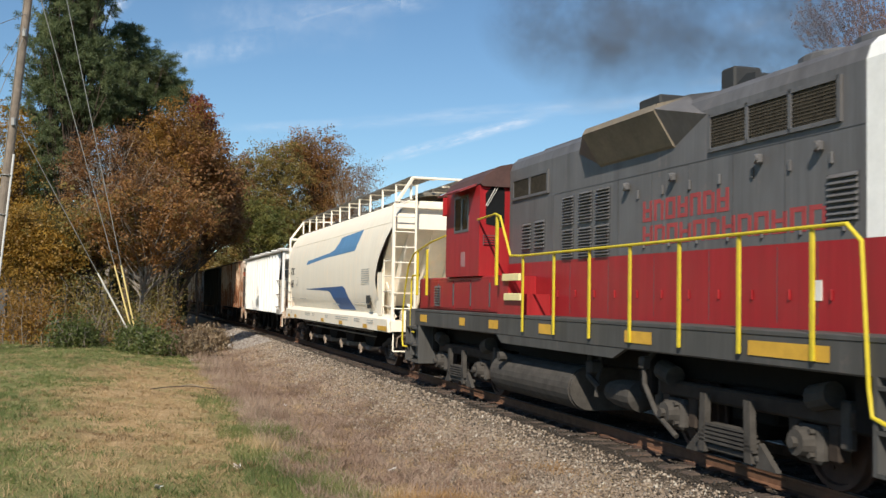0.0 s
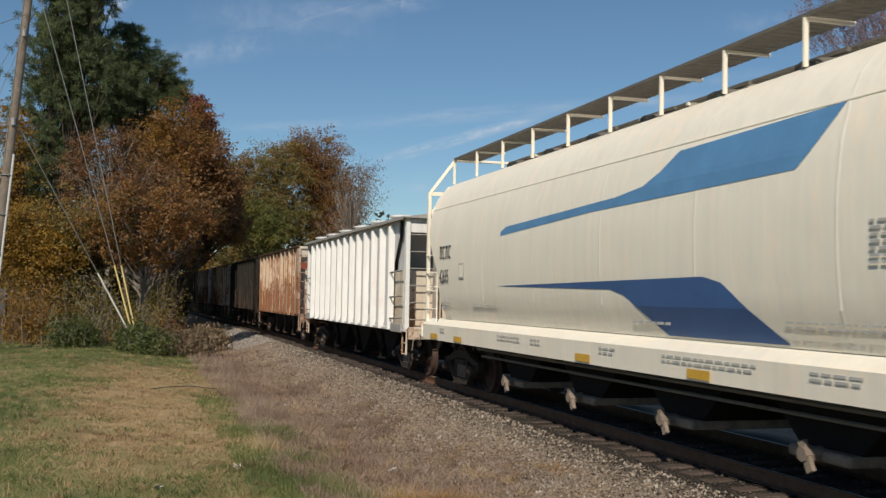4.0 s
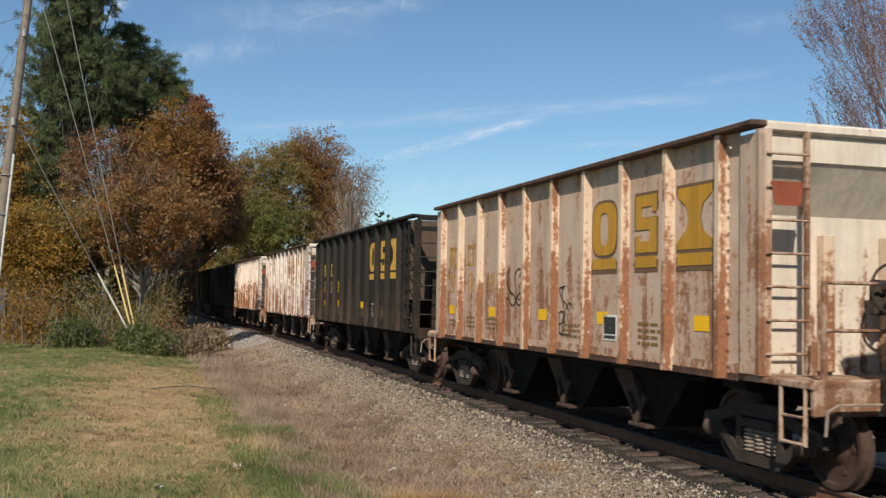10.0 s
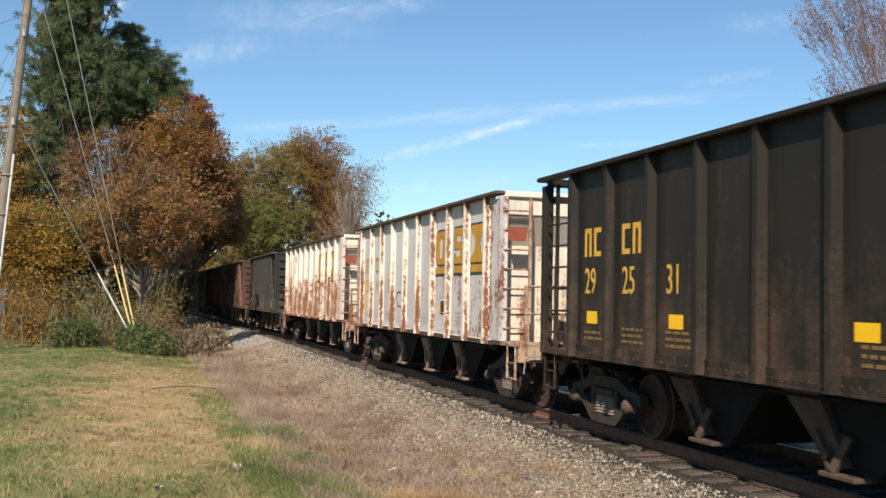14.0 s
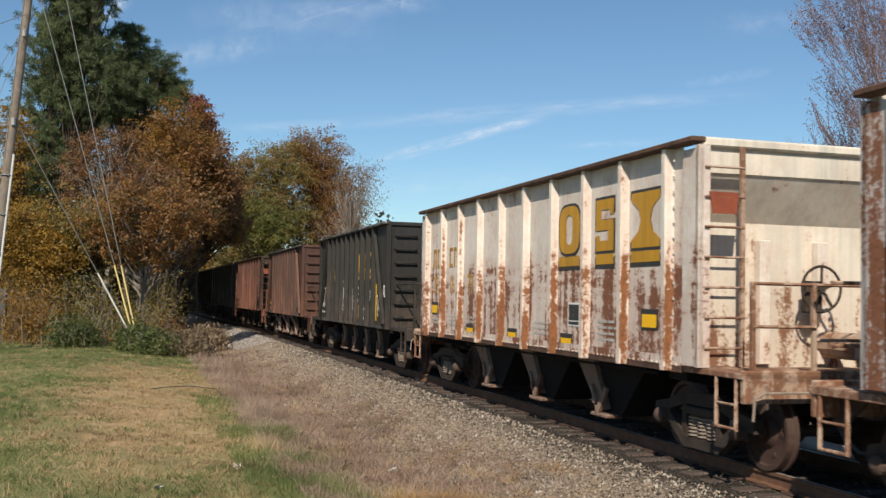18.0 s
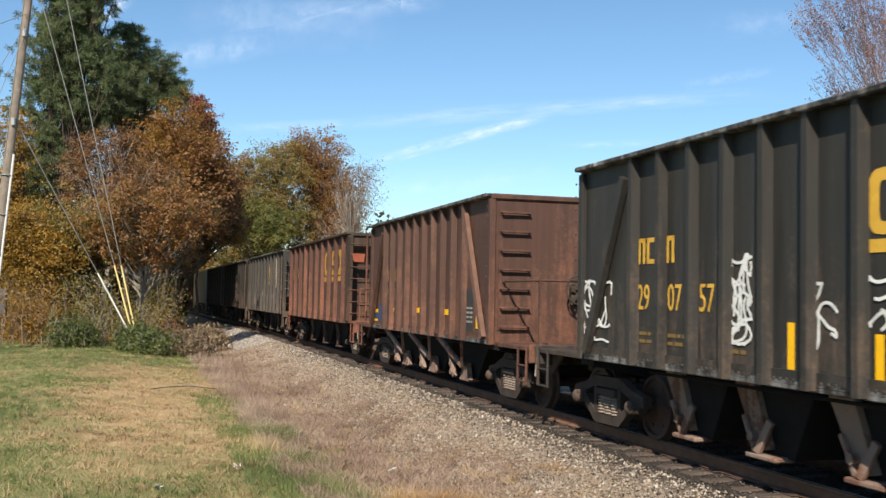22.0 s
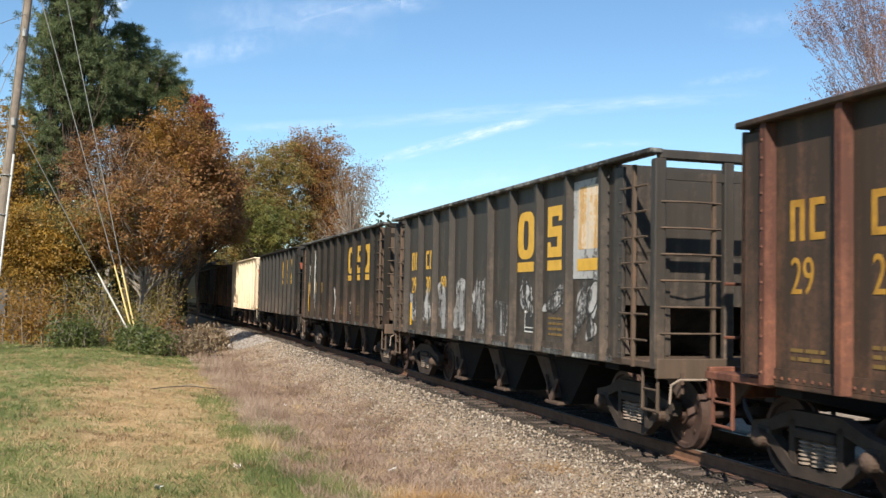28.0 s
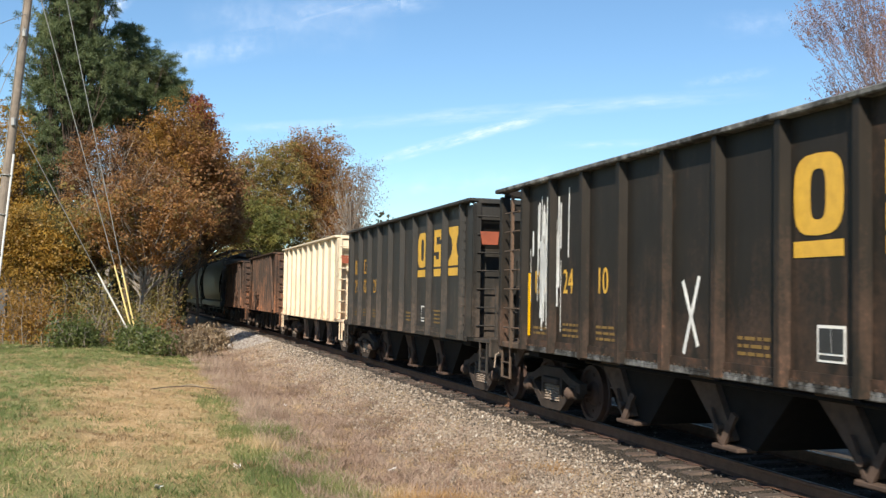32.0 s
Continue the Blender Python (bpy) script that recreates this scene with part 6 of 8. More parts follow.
    # roof walks: expanded metal on brackets, in panels
    for s in (-1, 1):
        g = Geo()
        n = 11
        L = 8.75 * sx
        for i in range(n + 1):
            x = -L + 2 * L * i / n
            b = part("walk_bracket", shared("walk_bracket_%d_%s" % (s, mat.name), lambda: Geo().bar((0, s * 0.99, 4.56), (0, s * 0.99, 5.11), 0.055, 0.03).bar((0, s * 0.98, 5.10), (0, s * 0.35, 5.10), 0.05, 0.05)), mat, car)
            b.location.x = x
        g = Geo()
        for k in range(12):
            y = s * (0.40 + 0.052 * k)
            g.bar((-L, y, 5.13), (L, y, 5.13), 0.022, 0.03)
        for i in range(120):
            x = -L + 2 * L * i / 119
            g.bar((x, s * 0.38, 5.12), (x, s * 1.0, 5.12), 0.03, 0.02)
        part("roof_walk", g, M_MESH, car, "grey steel mesh roof walk")
        part("walk_edge", Geo().bar((-L, s * 1.0, 5.13), (L, s * 1.0, 5.13), 0.02, 0.045), M_MESH, car)
    for i in range(8):
        x = (-7.0 + 2.0 * i) * sx
        part("roof_hatch", Geo().lathe([(4.62, 0.34), (4.86, 0.34), (4.9, 0.30), (4.94, 0.1)], "z", 16, (x, 0, 0)).bar((x - 0.45, 0, 4.97), (x + 0.45, 0, 4.97), 0.06, 0.05), M_MESH if detail else mat, car)
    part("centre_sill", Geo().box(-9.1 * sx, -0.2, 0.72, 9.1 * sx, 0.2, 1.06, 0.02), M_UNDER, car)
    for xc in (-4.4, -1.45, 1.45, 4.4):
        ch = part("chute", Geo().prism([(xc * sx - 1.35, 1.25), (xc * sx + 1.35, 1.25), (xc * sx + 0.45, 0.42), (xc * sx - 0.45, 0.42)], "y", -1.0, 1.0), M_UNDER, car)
        part("outlet_gate", Geo().box(xc * sx - 0.5, -1.15, 0.34, xc * sx + 0.5, 1.15, 0.46, 0.02).cyl((xc * sx, -1.35, 0.42), (xc * sx, -1.1, 0.42), 0.08, 8).bar((xc * sx - 0.05, -1.30, 0.55), (xc * sx + 0.1, -1.30, 0.25), 0.05, 0.1), M_SPRING, ch)
    part("brake_pipe", Geo().tube([(-6, -1.3, 0.95), (6, -1.3, 0.95)], 0.03).tube([(-6, -1.2, 0.8), (6, -1.2, 0.8)], 0.025), M_MESH, car)
    for s in (-1, 1):
        truck(car, s * 7.6 * sx)
    CARS.append((car, u, 7.6 * sx))
    return car


c = centre_flow(57.15, "long ivory covered hopper with blue stripes on rounded sides", P_IVORY)
on_side([(-3.95, 3.24), (1.2, 3.42), (1.75, 3.62), (2.25, 3.90), (5.25, 3.92), (4.85, 3.5), (4.55, 3.28), (4.2, 3.18), (0.6, 3.28), (-3.95, 3.10)], P_STRIPE, c, "stripe", label="faded light blue swept stripe")
on_side([(-4.25, 2.24), (2.9, 2.26), (3.25, 2.2), (3.5, 2.05), (4.35, 1.53), (1.85, 1.53), (1.0, 1.98), (0.7, 2.09), (0.3, 2.13), (-4.25, 2.12)], P_STRIPE2, c, "stripe", label="deep blue swept stripe")
letters(c, "42695", -7.72, 2.27, 0.42, -1.614, M_BLACK, sx=0.62)
for i in range(4):
    glyph(c, -7.70 + 0.21 * i, 2.78, 0.14, 0.28, -1.617, M_BLACK, i)
for x0, x1, z0, z1, n in ((-7.7, -7.1, 1.68, 1.86, 2), (-5.6, -4.2, 1.78, 1.84, 1), (5.75, 6.75, 2.3, 2.74, 7), (4.4, 6.3, 1.68, 1.78, 2), (1.0, 2.0, 1.62, 1.7, 1)):
    bars(c, x0, x1, z0, z1, n, -max(barrel(z0), barrel(z1)) - 0.012, M_GREYBOX, int(x0 * 10))
plate(c, 6.35, 6.85, 1.75, 1.98, -1.60, M_BLACK, "data_panel", "black data panel")
plate(c, 6.42, 6.85, 1.62, 1.73, -1.575, M_BLACK, "data_panel")
plate(c, -6.35, -6.05, 2.35, 2.66, -1.618, M_GREYBOX, "data_frame")
plate(c, -6.32, -6.08, 2.38, 2.63, -1.623, P_IVORY, "data_frame")
for x in (-8.3, -6.6, -0.6, 2.6, 6.1):
    plate(c, x, x + 0.5, 1.06, 1.17, -1.622, M_YELLOW, "reflector", "yellow reflector patch")
plate(c, 7.9, 8.9, 1.06, 1.18, -1.622, M_YELLOW, "reflector", "long yellow reflector")
for x0, x1 in ((-7.6, -7.3), (-4.0, -2.9), (-2.4, -2.0), (0.2, 0.7), (2.0, 4.0), (4.9, 5.7), (6.6, 7.4)):
    bars(c, x0, x1, 1.18, 1.30, 2, -1.622, M_GREYBOX, int(x0 * 7))
bars(c, -0.4, 0.15, 2.93, 3.16, 2, 0, M_GREYBOX, 3).matrix_basis = Matrix.Translation((8.90, 0.6, 0.95)) @ Matrix.Rotation(math.pi / 2, 4, "Z")


def ribbed_covered(u):
    """Covered hopper with tall outside ribs, overhanging roof and open ends."""
    car = thing("covered_hopper", "pale grey ribbed covered hopper with overhanging flat roof", "hopper car", "covered hoppers")
    sh, e, ys, z0, z1 = 5.95, 7.35, 1.50, 1.17, 3.92
    for s in (-1, 1):
        half = [(6.45, z1), (6.45, 3.45), (sh, 2.8), (sh, z0)]
        part("side_sheet", Geo().prism(half + [(-x, z) for x, z in reversed(half)], "y", s * ys, s * (ys - 0.015)), P_PALE, car)
        part("side_sill", Geo().box(-e, s * (ys + 0.07), z0 - 0.07, e, s * (ys - 0.05), z0, 0.01).box(-sh, s * (ys + 0.02), z0, sh, s * ys, z0 + 0.10), P_PALE, car)
        part("eave", Geo().box(-e - 0.08, s * (ys + 0.17), z1 - 0.02, e + 0.08, s * (ys - 0.1), z1 + 0.03, 0.015).box(-e, s * (ys + 0.17), z1 - 0.05, e, s * (ys + 0.15), z1), P_ROOF, car)
        w = 0.1
        for i in range(13):
            x = -5.89 + i * 0.982
            rb = part("side_rib", shared("rib_covered", lambda: Geo().prism([(-w, 0.0), (-w * 0.55, -0.15), (w * 0.55, -0.15), (w, 0.0)], "z", z0 - 0.05, z1 - 0.16).raw([(-w, 0, z1 - 0.16), (-w * 0.55, -0.15, z1 - 0.16), (w * 0.55, -0.15, z1 - 0.16), (w, 0, z1 - 0.16), (-w * 0.5, 0, z1 - 0.04), (w * 0.5, 0, z1 - 0.04)], [(0, 1, 4), (1, 2, 5, 4), (2, 3, 5)])), P_RIB, car)
            rb.matrix_basis = Matrix.Translation((x, s * ys, 0)) @ (Matrix.Rotation(math.pi, 4, "Z") if s > 0 else Matrix())
    roof = Geo()
    roof.prism([(-1.62, z1 + 0.02), (-0.9, z1 + 0.12), (0.9, z1 + 0.12), (1.6, z1 + 0.02), (1.6, z1 - 0.01), (-1.6, z1 - 0.01)], "x", -e - 0.1, e + 0.1)
    part("roof", roof, P_ROOF, car)
    for i in range(6):
        x = -5.6 + 2.25 * i
        for s in (-1, 1):
            part("roof_hatch", Geo().lathe([(z1 + 0.02, 0.34), (z1 + 0.12, 0.34), (z1 + 0.125, 0.40), (z1 + 0.155, 0.40), (z1 + 0.18, 0.3), (z1 + 0.19, 0.1)], "z", 20, (x, s * 1.16, 0)), P_RIB, car)
    for back in (False, True):
        for s in (-1, 1):
            # the end of the bin behind the last rib: grey slope side above, stained plate below
            mir(part("slope_side", Geo().prism([(sh - 0.05, 2.6), (6.74, 2.6), (6.72, 3.0), (6.52, 3.5), (6.44, z1 - 0.02), (sh - 0.05, z1 - 0.02)], "y", s * (ys - 0.13), s * (ys - 0.15)), P_PALE, car), back)
            mir(part("end_panel", Geo().box(sh - 0.05, s * (ys - 0.05), z0, 6.72, s * (ys - 0.07), 2.64), P_STAINED, car, "cream stained end plate"), back)
            mir(part("corner_post", Geo().box(e - 0.20, s * (ys + 0.05), z0, e, s * (ys - 0.06), z1, 0.012), P_RIB, car), back)
            for z in (1.40, 1.95, 2.58):
                mir(part("grab_rail", Geo().tube([(sh + 0.02, s * (ys - 0.02), z), (sh + 0.05, s * (ys + 0.10), z), (e - 0.12, s * (ys + 0.10), z + 0.03)], 0.018), P_GREYROD, car), back)
            mir(part("jacking_pad", Geo().box(sh + 0.1, s * (ys + 0.10), z0 - 0.10, 7.1, s * (ys + 0.04), z0 + 0.12, 0.012), P_ROOF, car), back)
        mir(part("slope_sheet", Geo().prism([(6.6, z1 - 0.05), (6.55, z1 - 0.05), (sh - 1.2, z0), (sh - 1.1, z0)], "y", -1.34, 1.34), P_PALE, car), back)
        mir(part("end_bulkhead", Geo().box(6.70, -1.43, z0, 6.73, 1.43, 2.62), P_STAINED, car), back)
        mir(part("end_header", Geo().box(e - 0.08, -1.5, z1 - 0.36, e - 0.04, 1.5, z1 - 0.02), P_RIB, car), back)
        for y in (-0.55, 0.35):
            mir(part("end_post", Geo().box(6.74, y - 0.06, z0, 6.9, y + 0.06, 2.6, 0.012), P_STAINED, car), back)
        mir(ladder(car, [((e, -0.82, z0), (e, -0.82, z1 - 0.05))], [((e, -1.45, 1.40 + 0.42 * i), (e, -0.82, 1.40 + 0.42 * i)) for i in range(6)], P_GREYROD, "end_ladder", 0.018), back)
        mir(part("end_platform", Geo().box(sh, -1.5, z0 - 0.06, e + 0.2, 1.5, z0 + 0.02, 0.01).box(e + 0.1, -1.5, z0 - 0.25, e + 0.2, 1.5, z0 + 0.05, 0.012), P_STAINED, car), back)
        step_irons(car, e - 0.2, 1.5, P_STAINED, back)
        coupler(car, e + 0.2, 8.55, back)
    brake_wheel(car, e + 0.1, 0.3, 2.2, P_STAINED)
    underframe(car, sh, 6.0, [-3.3, 0.0, 3.3], M_UNDER, M_UNDER, e + 0.15, 1.17)
    for s in (-1, 1):
        truck(car, s * 6.0)
    CARS.append((car, u, 6.0))
    y = -ys - 0.004
    letters(car, "33", -5.72, 2.12, 0.56, y, M_BLACK, sx=0.72)
    letters(car, "11", -4.70, 2.12, 0.56, y, M_BLACK, sx=0.72)
    for i in (0, 1):
        for k in (0, 1):
            glyph(car, -5.70 + i * 0.98 + 0.27 * k, 2.72, 0.21, 0.38, y, M_BLACK, i + k)
    for i, n in ((0, 3), (1, 4), (3, 3), (5, 3), (7, 2)):
        bars(car, -5.78 + i, -5.35 + i, 1.45, 1.45 + 0.09 * n, n, y, M_GREYBOX, 20 + i)
    plate(car, -3.8, -3.35, 1.5, 1.6, y, M_BLACK, "data_panel")
    plate(car, 3.2, 3.55, 1.45, 1.75, y, M_BLACK, "data_panel", "black data panel")
    scrawl(car, -4.85, 1.8, 0.6, 0.4, y, M_BLACK, 61, 0.02, 1)
    scrawl(car, -3.7, 1.8, 0.6, 0.5, y, M_BLACK, 62, 0.012, 2)
    scrawl(car, -1.75, 1.25, 0.75, 0.8, y, M_BLACK, 63, 0.012, 4)
    scrawl(car, 0.2, 1.3, 0.8, 0.4, y, plain("pink_spray", (0.5, 0.2, 0.2, 1)), 64, 0.02, 3)
    return car


ribbed_covered(39.0)
P_FARGREY = paint("far_grey_paint", (0.045, 0.042, 0.04, 1), 0.1, 0, 0.5, seed=80)
P_FARBLACK = paint("far_black_paint", (0.03, 0.03, 0.03, 1), 0.1, 0, 0.5, seed=82)
for u, m, lb in ((-165.0, P_FARGREY, "dark grey covered hopper in tree shade"), (-182.9, P_FARBLACK, "black covered hopper in tree shade"), (-200.8, P_FARBLACK, "black covered hopper at the visible end of train")):
    centre_flow(u, lb, m, False, 0.9)
# ---------------------------------------------------------------- the diesel locomotive
L_RED = paint("locomotive_red", (0.35, 0.017, 0.023, 1), 0.04, 0.0, 0.38, (0.10, 0.03, 0.025), 0.18, 91)
L_GREY = paint("locomotive_grey", (0.135, 0.133, 0.138, 1), 0.07, 0.0, 0.45, (0.16, 0.1, 0.075), 0.35, 93)
L_FRAME = paint("frame_grey", (0.085, 0.085, 0.083, 1), 0.12, 0.0, 0.6, (0.09, 0.06, 0.05), 0.4, 95)
L_WHITE = plain("white_nose_stripe", (0.86, 0.86, 0.84, 1), 0.45, 0.0, 0.15)
L_RAIL = plain("handrail_yellow", (0.66, 0.52, 0.03, 1), 0.45, 0.0, 0.3)
L_SLAT = plain("louver_dark", (0.07, 0.07, 0.075, 1), 0.6, 0.0, 0.3)
L_GRILLE = plain("dusty_grille", (0.085, 0.072, 0.055, 1), 0.9, 0.0, 0.5, 12.0)
# warm light thrown up by the ballast is put into this beige
L_FLARE = plain("bounce_warmed_hood", (0.24, 0.20, 0.15, 1), 0.8, 0.0, 0.45, 2.0)
L_PINK = plain("faded_red_lettering", (0.36, 0.05, 0.05, 1), 0.5, 0.0, 0.3)
L_TRUCK = plain("dusty_grey_truck", (0.080, 0.073, 0.066, 1), 0.85, 0.0, 0.5, 5.0)
L_SHADE = plain("sunshade_red", (0.24, 0.03, 0.03, 1), 0.6)
L_STEP = plain("cream_step_edge", (0.80, 0.70, 0.36, 1), 0.5, 0.0, 0.15)
mg = Mat("cab_glass", 0.06)
mg.color((0.012, 0.013, 0.014, 1))
mg.p.inputs["Specular IOR Level"].default_value = 0.2
L_GLASS = mg.m


def louvers(car, x0, x1, z0, z1, y, n):
    """A panel of pressed louvers: a recessed frame with tilted slats."""
    b = part("louver_panel", Geo().box(x0, y - 0.004, z0, x1, y + 0.02, z1), L_SLAT, car)
    dz = (z1 - z0) / n
    for i in range(n):
        z = z0 + dz * i
        part("slat", Geo().prism([(y - 0.004, z + dz * 0.95), (y - 0.045, z + dz * 0.35), (y - 0.045, z + dz * 0.22), (y - 0.004, z + dz * 0.3)], "x", x0 + 0.03, x1 - 0.03), L_GREY, b)


def grille(car, x0, x1, z0, z1, y, cells):
    """Radiator intake: framed screens side by side."""
    g = Geo()
    g.box(x0, y - 0.035, z1 - 0.05, x1, y, z1).box(x0, y - 0.035, z0, x1, y, z0 + 0.05)
    w = (x1 - x0) / cells
    for i in range(cells + 1):
        g.box(x0 + i * w - 0.03, y - 0.035, z0, x0 + i * w + 0.03, y, z1)
    f = part("intake_frame", g, L_GREY, car)
    for i in range(cells):
        a, b = x0 + i * w + 0.03, x0 + (i + 1) * w - 0.03
        s = Geo().box(a, y - 0.008, z0 + 0.05, b, y + 0.01, z1 - 0.05)
        n = int((b - a) / 0.055)
        for k in range(1, n):
            s.bar((a + (b - a) * k / n, y - 0.014, z0 + 0.05), (a + (b - a) * k / n, y - 0.014, z1 - 0.05), 0.010, 0.014)
        for k in range(1, 10):
            z = z0 + 0.05 + (z1 - z0 - 0.1) * k / 10
            s.bar((a, y - 0.018, z), (b, y - 0.018, z), 0.010, 0.012)
        part("screen", s, L_GRILLE, f)


def build_locomotive(u):
    car = thing("diesel_locomotive", "red and grey diesel with yellow handrails, cab at its rear", "locomotive")
    H = 0.92            # half width of the hood
    deck, hz = 1.68, 4.76

    def hood_prof(z_low, z_top, h):
        r = 0.30
        return [(-h, z_low), (-h, z_top - r), (-h + 0.06, z_top - 0.14), (-h + 0.16, z_top - 0.05), (-h + 0.34, z_top), (h - 0.34, z_top), (h - 0.16, z_top - 0.05), (h - 0.06, z_top - 0.14), (h, z_top - r), (h, z_low)]
    part("frame_sill", Geo().box(-8.0, -1.55, 1.30, 8.0, 1.55, 1.64, 0.02).box(-8.0, -1.56, 1.62, 8.0, 1.56, deck, 0.01), L_FRAME, car)
    part("skirt", Geo().prism([(-2.4, 1.31), (2.75, 1.31), (2.35, 1.16), (-2.1, 1.16)], "y", -1.54, -1.48), L_FRAME, car)
    part("hood_lower", Geo().box(-3.5, -H, deck, 6.75, H, 2.64), L_RED, car, "red lower hood")
    part("hood_upper", Geo().prism(hood_prof(2.64, hz, H), "x", -3.42, 6.75), L_GREY, car, "grey upper hood")
    part("hood_nose_lower", Geo().box(6.75, -H, deck, 7.35, H, 2.64), L_RED, car)
    part("hood_nose", Geo().prism(hood_prof(2.64, hz, H), "x", 6.75, 7.22), L_WHITE, car, "white band round the hood's end")
    part("nose_cap", Geo().prism([(-0.8, 1.7), (-0.8, 4.45), (-0.5, 4.62), (0.5, 4.62), (0.8, 4.45), (0.8, 1.7)], "x", 7.22, 7.4), L_RED, car)
    # the cab, wider than the hood
    cab = [(-1.5, 2.40), (-1.5, 4.18), (-1.38, 4.36), (-1.1, 4.54), (-0.5, 4.68), (0.5, 4.68), (1.1, 4.54), (1.38, 4.36), (1.5, 4.18), (1.5, 2.40)]
    part("cab", Geo().prism(cab, "x", -5.75, -3.56), L_RED, car, "red cab with rounded roof")
    part("cab_roof", Geo().prism([(q[0] * 1.01, q[1] + 0.03) for q in cab[1:9]] + [(1.45, 4.16), (-1.45, 4.16)], "x", -5.84, -3.48), plain("cab_roof_dull_red", (0.085, 0.042, 0.038, 1), 0.8, 0.0, 0.5, 2.5), car)
    part("lower_box", Geo().box(-8.1, -1.42, deck, -2.56, 1.42, 2.40, 0.03), L_RED, car, "red equipment boxes under the cab")
    for x in (-7.0, -5.9, -4.75, -3.6):
        part("box_door", Geo().box(x - 0.5, -1.434, 1.74, x + 0.5, -1.42, 2.32, 0.006), L_RED, car)
        part("door_hinge", Geo().box(x + 0.5, -1.445, 1.8, x + 0.53, -1.42, 2.26), L_SLAT, car)
    part("short_hood", Geo().prism(hood_prof(2.33, 4.62, H), "x", -7.6, -5.7), L_RED, car, "high red short hood")
    letters(car, "65", -7.08, 3.66, 0.56, -H - 0.006, M_WHITE, sx=0.62)
    part("drain_pipe", Geo().tube([(-6.62, -H - 0.06, 2.95), (-6.62, -H - 0.06, 4.40), (-6.62, -H + 0.1, 4.62)], 0.045, 8).box(-6.68, -H - 0.12, 2.9, -6.56, -H, 3.08, 0.02).box(-6.70, -H - 0.13, 3.45, -6.54, -H, 3.72, 0.02), L_SHADE, car, "dark red pipe up the short hood")
    # windows
    w = Geo().box(-5.17, -1.512, 3.36, -5.12, -1.49, 4.04).box(-4.27, -1.512, 3.36, -4.22, -1.49, 4.04).box(-5.17, -1.512, 3.31, -4.22, -1.49, 3.36).box(-5.17, -1.512, 4.02, -4.22, -1.49, 4.07).box(-4.70, -1.515, 3.36, -4.63, -1.495, 4.03)
    win = part("cab_window", w, plain("window_frame_grey", (0.22, 0.22, 0.22, 1), 0.4, 0.6), car)
    part("pane", Geo().box(-5.12, -1.503, 3.36, -4.27, -1.498, 4.03), L_GLASS, win)
    # the forward wall beside the hood: window with rounded corners and a wiper
    fy0, fy1 = -1.41, -0.98
    part("front_window", Geo().prism([(fy0 + 0.05, 3.42), (fy1 - 0.05, 3.36), (fy1, 3.46), (fy1, 4.10), (fy1 - 0.06, 4.20), (fy0 + 0.18, 4.20), (fy0 + 0.03, 4.02)], "x", -3.565, -3.55), L_GLASS, car)
    part("wiper", Geo().tube([(-3.53, fy0 + 0.03, 3.78), (-3.52, fy0 + 0.24, 4.17)], 0.007).tube([(-3.53, fy0 + 0.06, 3.77), (-3.52, fy0 + 0.28, 4.15)], 0.005), M_WHITE, car)
    fl = part("front_louver", Geo().box(-3.565, -1.42, 3.00, -3.545, -1.10, 3.20), L_SLAT, car)
    for i in range(4):
        part("slat", Geo().box(-3.55, -1.41, 3.015 + 0.048 * i, -3.53, -1.11, 3.04 + 0.048 * i), L_RED, fl)
    part("sunshade", Geo().prism([(-1.48, 4.20), (-1.49, 4.24), (-1.86, 4.08), (-1.85, 4.05)], "x", -5.3, -3.75), L_SHADE, car, "red sunshade over the cab window")
    part("cab_steps", Geo().box(-2.56, -1.46, deck, -2.0, -0.92, 2.38).box(-2.0, -1.46, deck, -1.35, -0.92, 2.05), L_RED, car)
    for z, a, b in ((2.28, -2.20, -1.36), (1.93, -2.1, -1.28)):
        part("step_edge", Geo().box(a, -1.515, z, b, -1.46, z + 0.13, 0.008), L_STEP, car, "cream step edge")
    part("patch", Geo().box(-4.7, -1.503, 2.6, -4.42, -1.497, 2.9), plain("bare_patch", (0.4, 0.2, 0.2, 1)), car)
    part("mirror", Geo().box(-5.73, -1.60, 3.72, -5.70, -1.50, 4.12, 0.01), L_RED, car)
    # louvers, intakes, hatches
    louvers(car, -2.70, -2.25, 2.88, 3.38, -H, 8)
    louvers(car, -2.08, -1.6, 2.88, 3.40, -H, 8)
    louvers(car, -0.82, -0.36, 3.22, 3.72, -H, 10)
    louvers(car, -0.82, -0.36, 2.66, 3.16, -H, 10)
    louvers(car, -0.16, 0.36, 3.22, 3.74, -H, 10)
    louvers(car, -0.16, 0.36, 2.66, 3.16, -H, 10)
    louvers(car, 0.48, 1.00, 3.22, 3.74, -H, 10)
    louvers(car, 0.48, 1.00, 2.66, 3.16, -H, 10)
    louvers(car, 6.14, 6.66, 2.82, 3.34, -H, 8)
    louvers(car, -6.76, -6.28, 1.76, 2.22, -1.424, 8)
    grille(car, -3.18, -1.48, 3.86, 4.28, -H - 0.0, 2)
    grille(car, 3.85, 6.36, 3.88, 4.38, -H, 3)
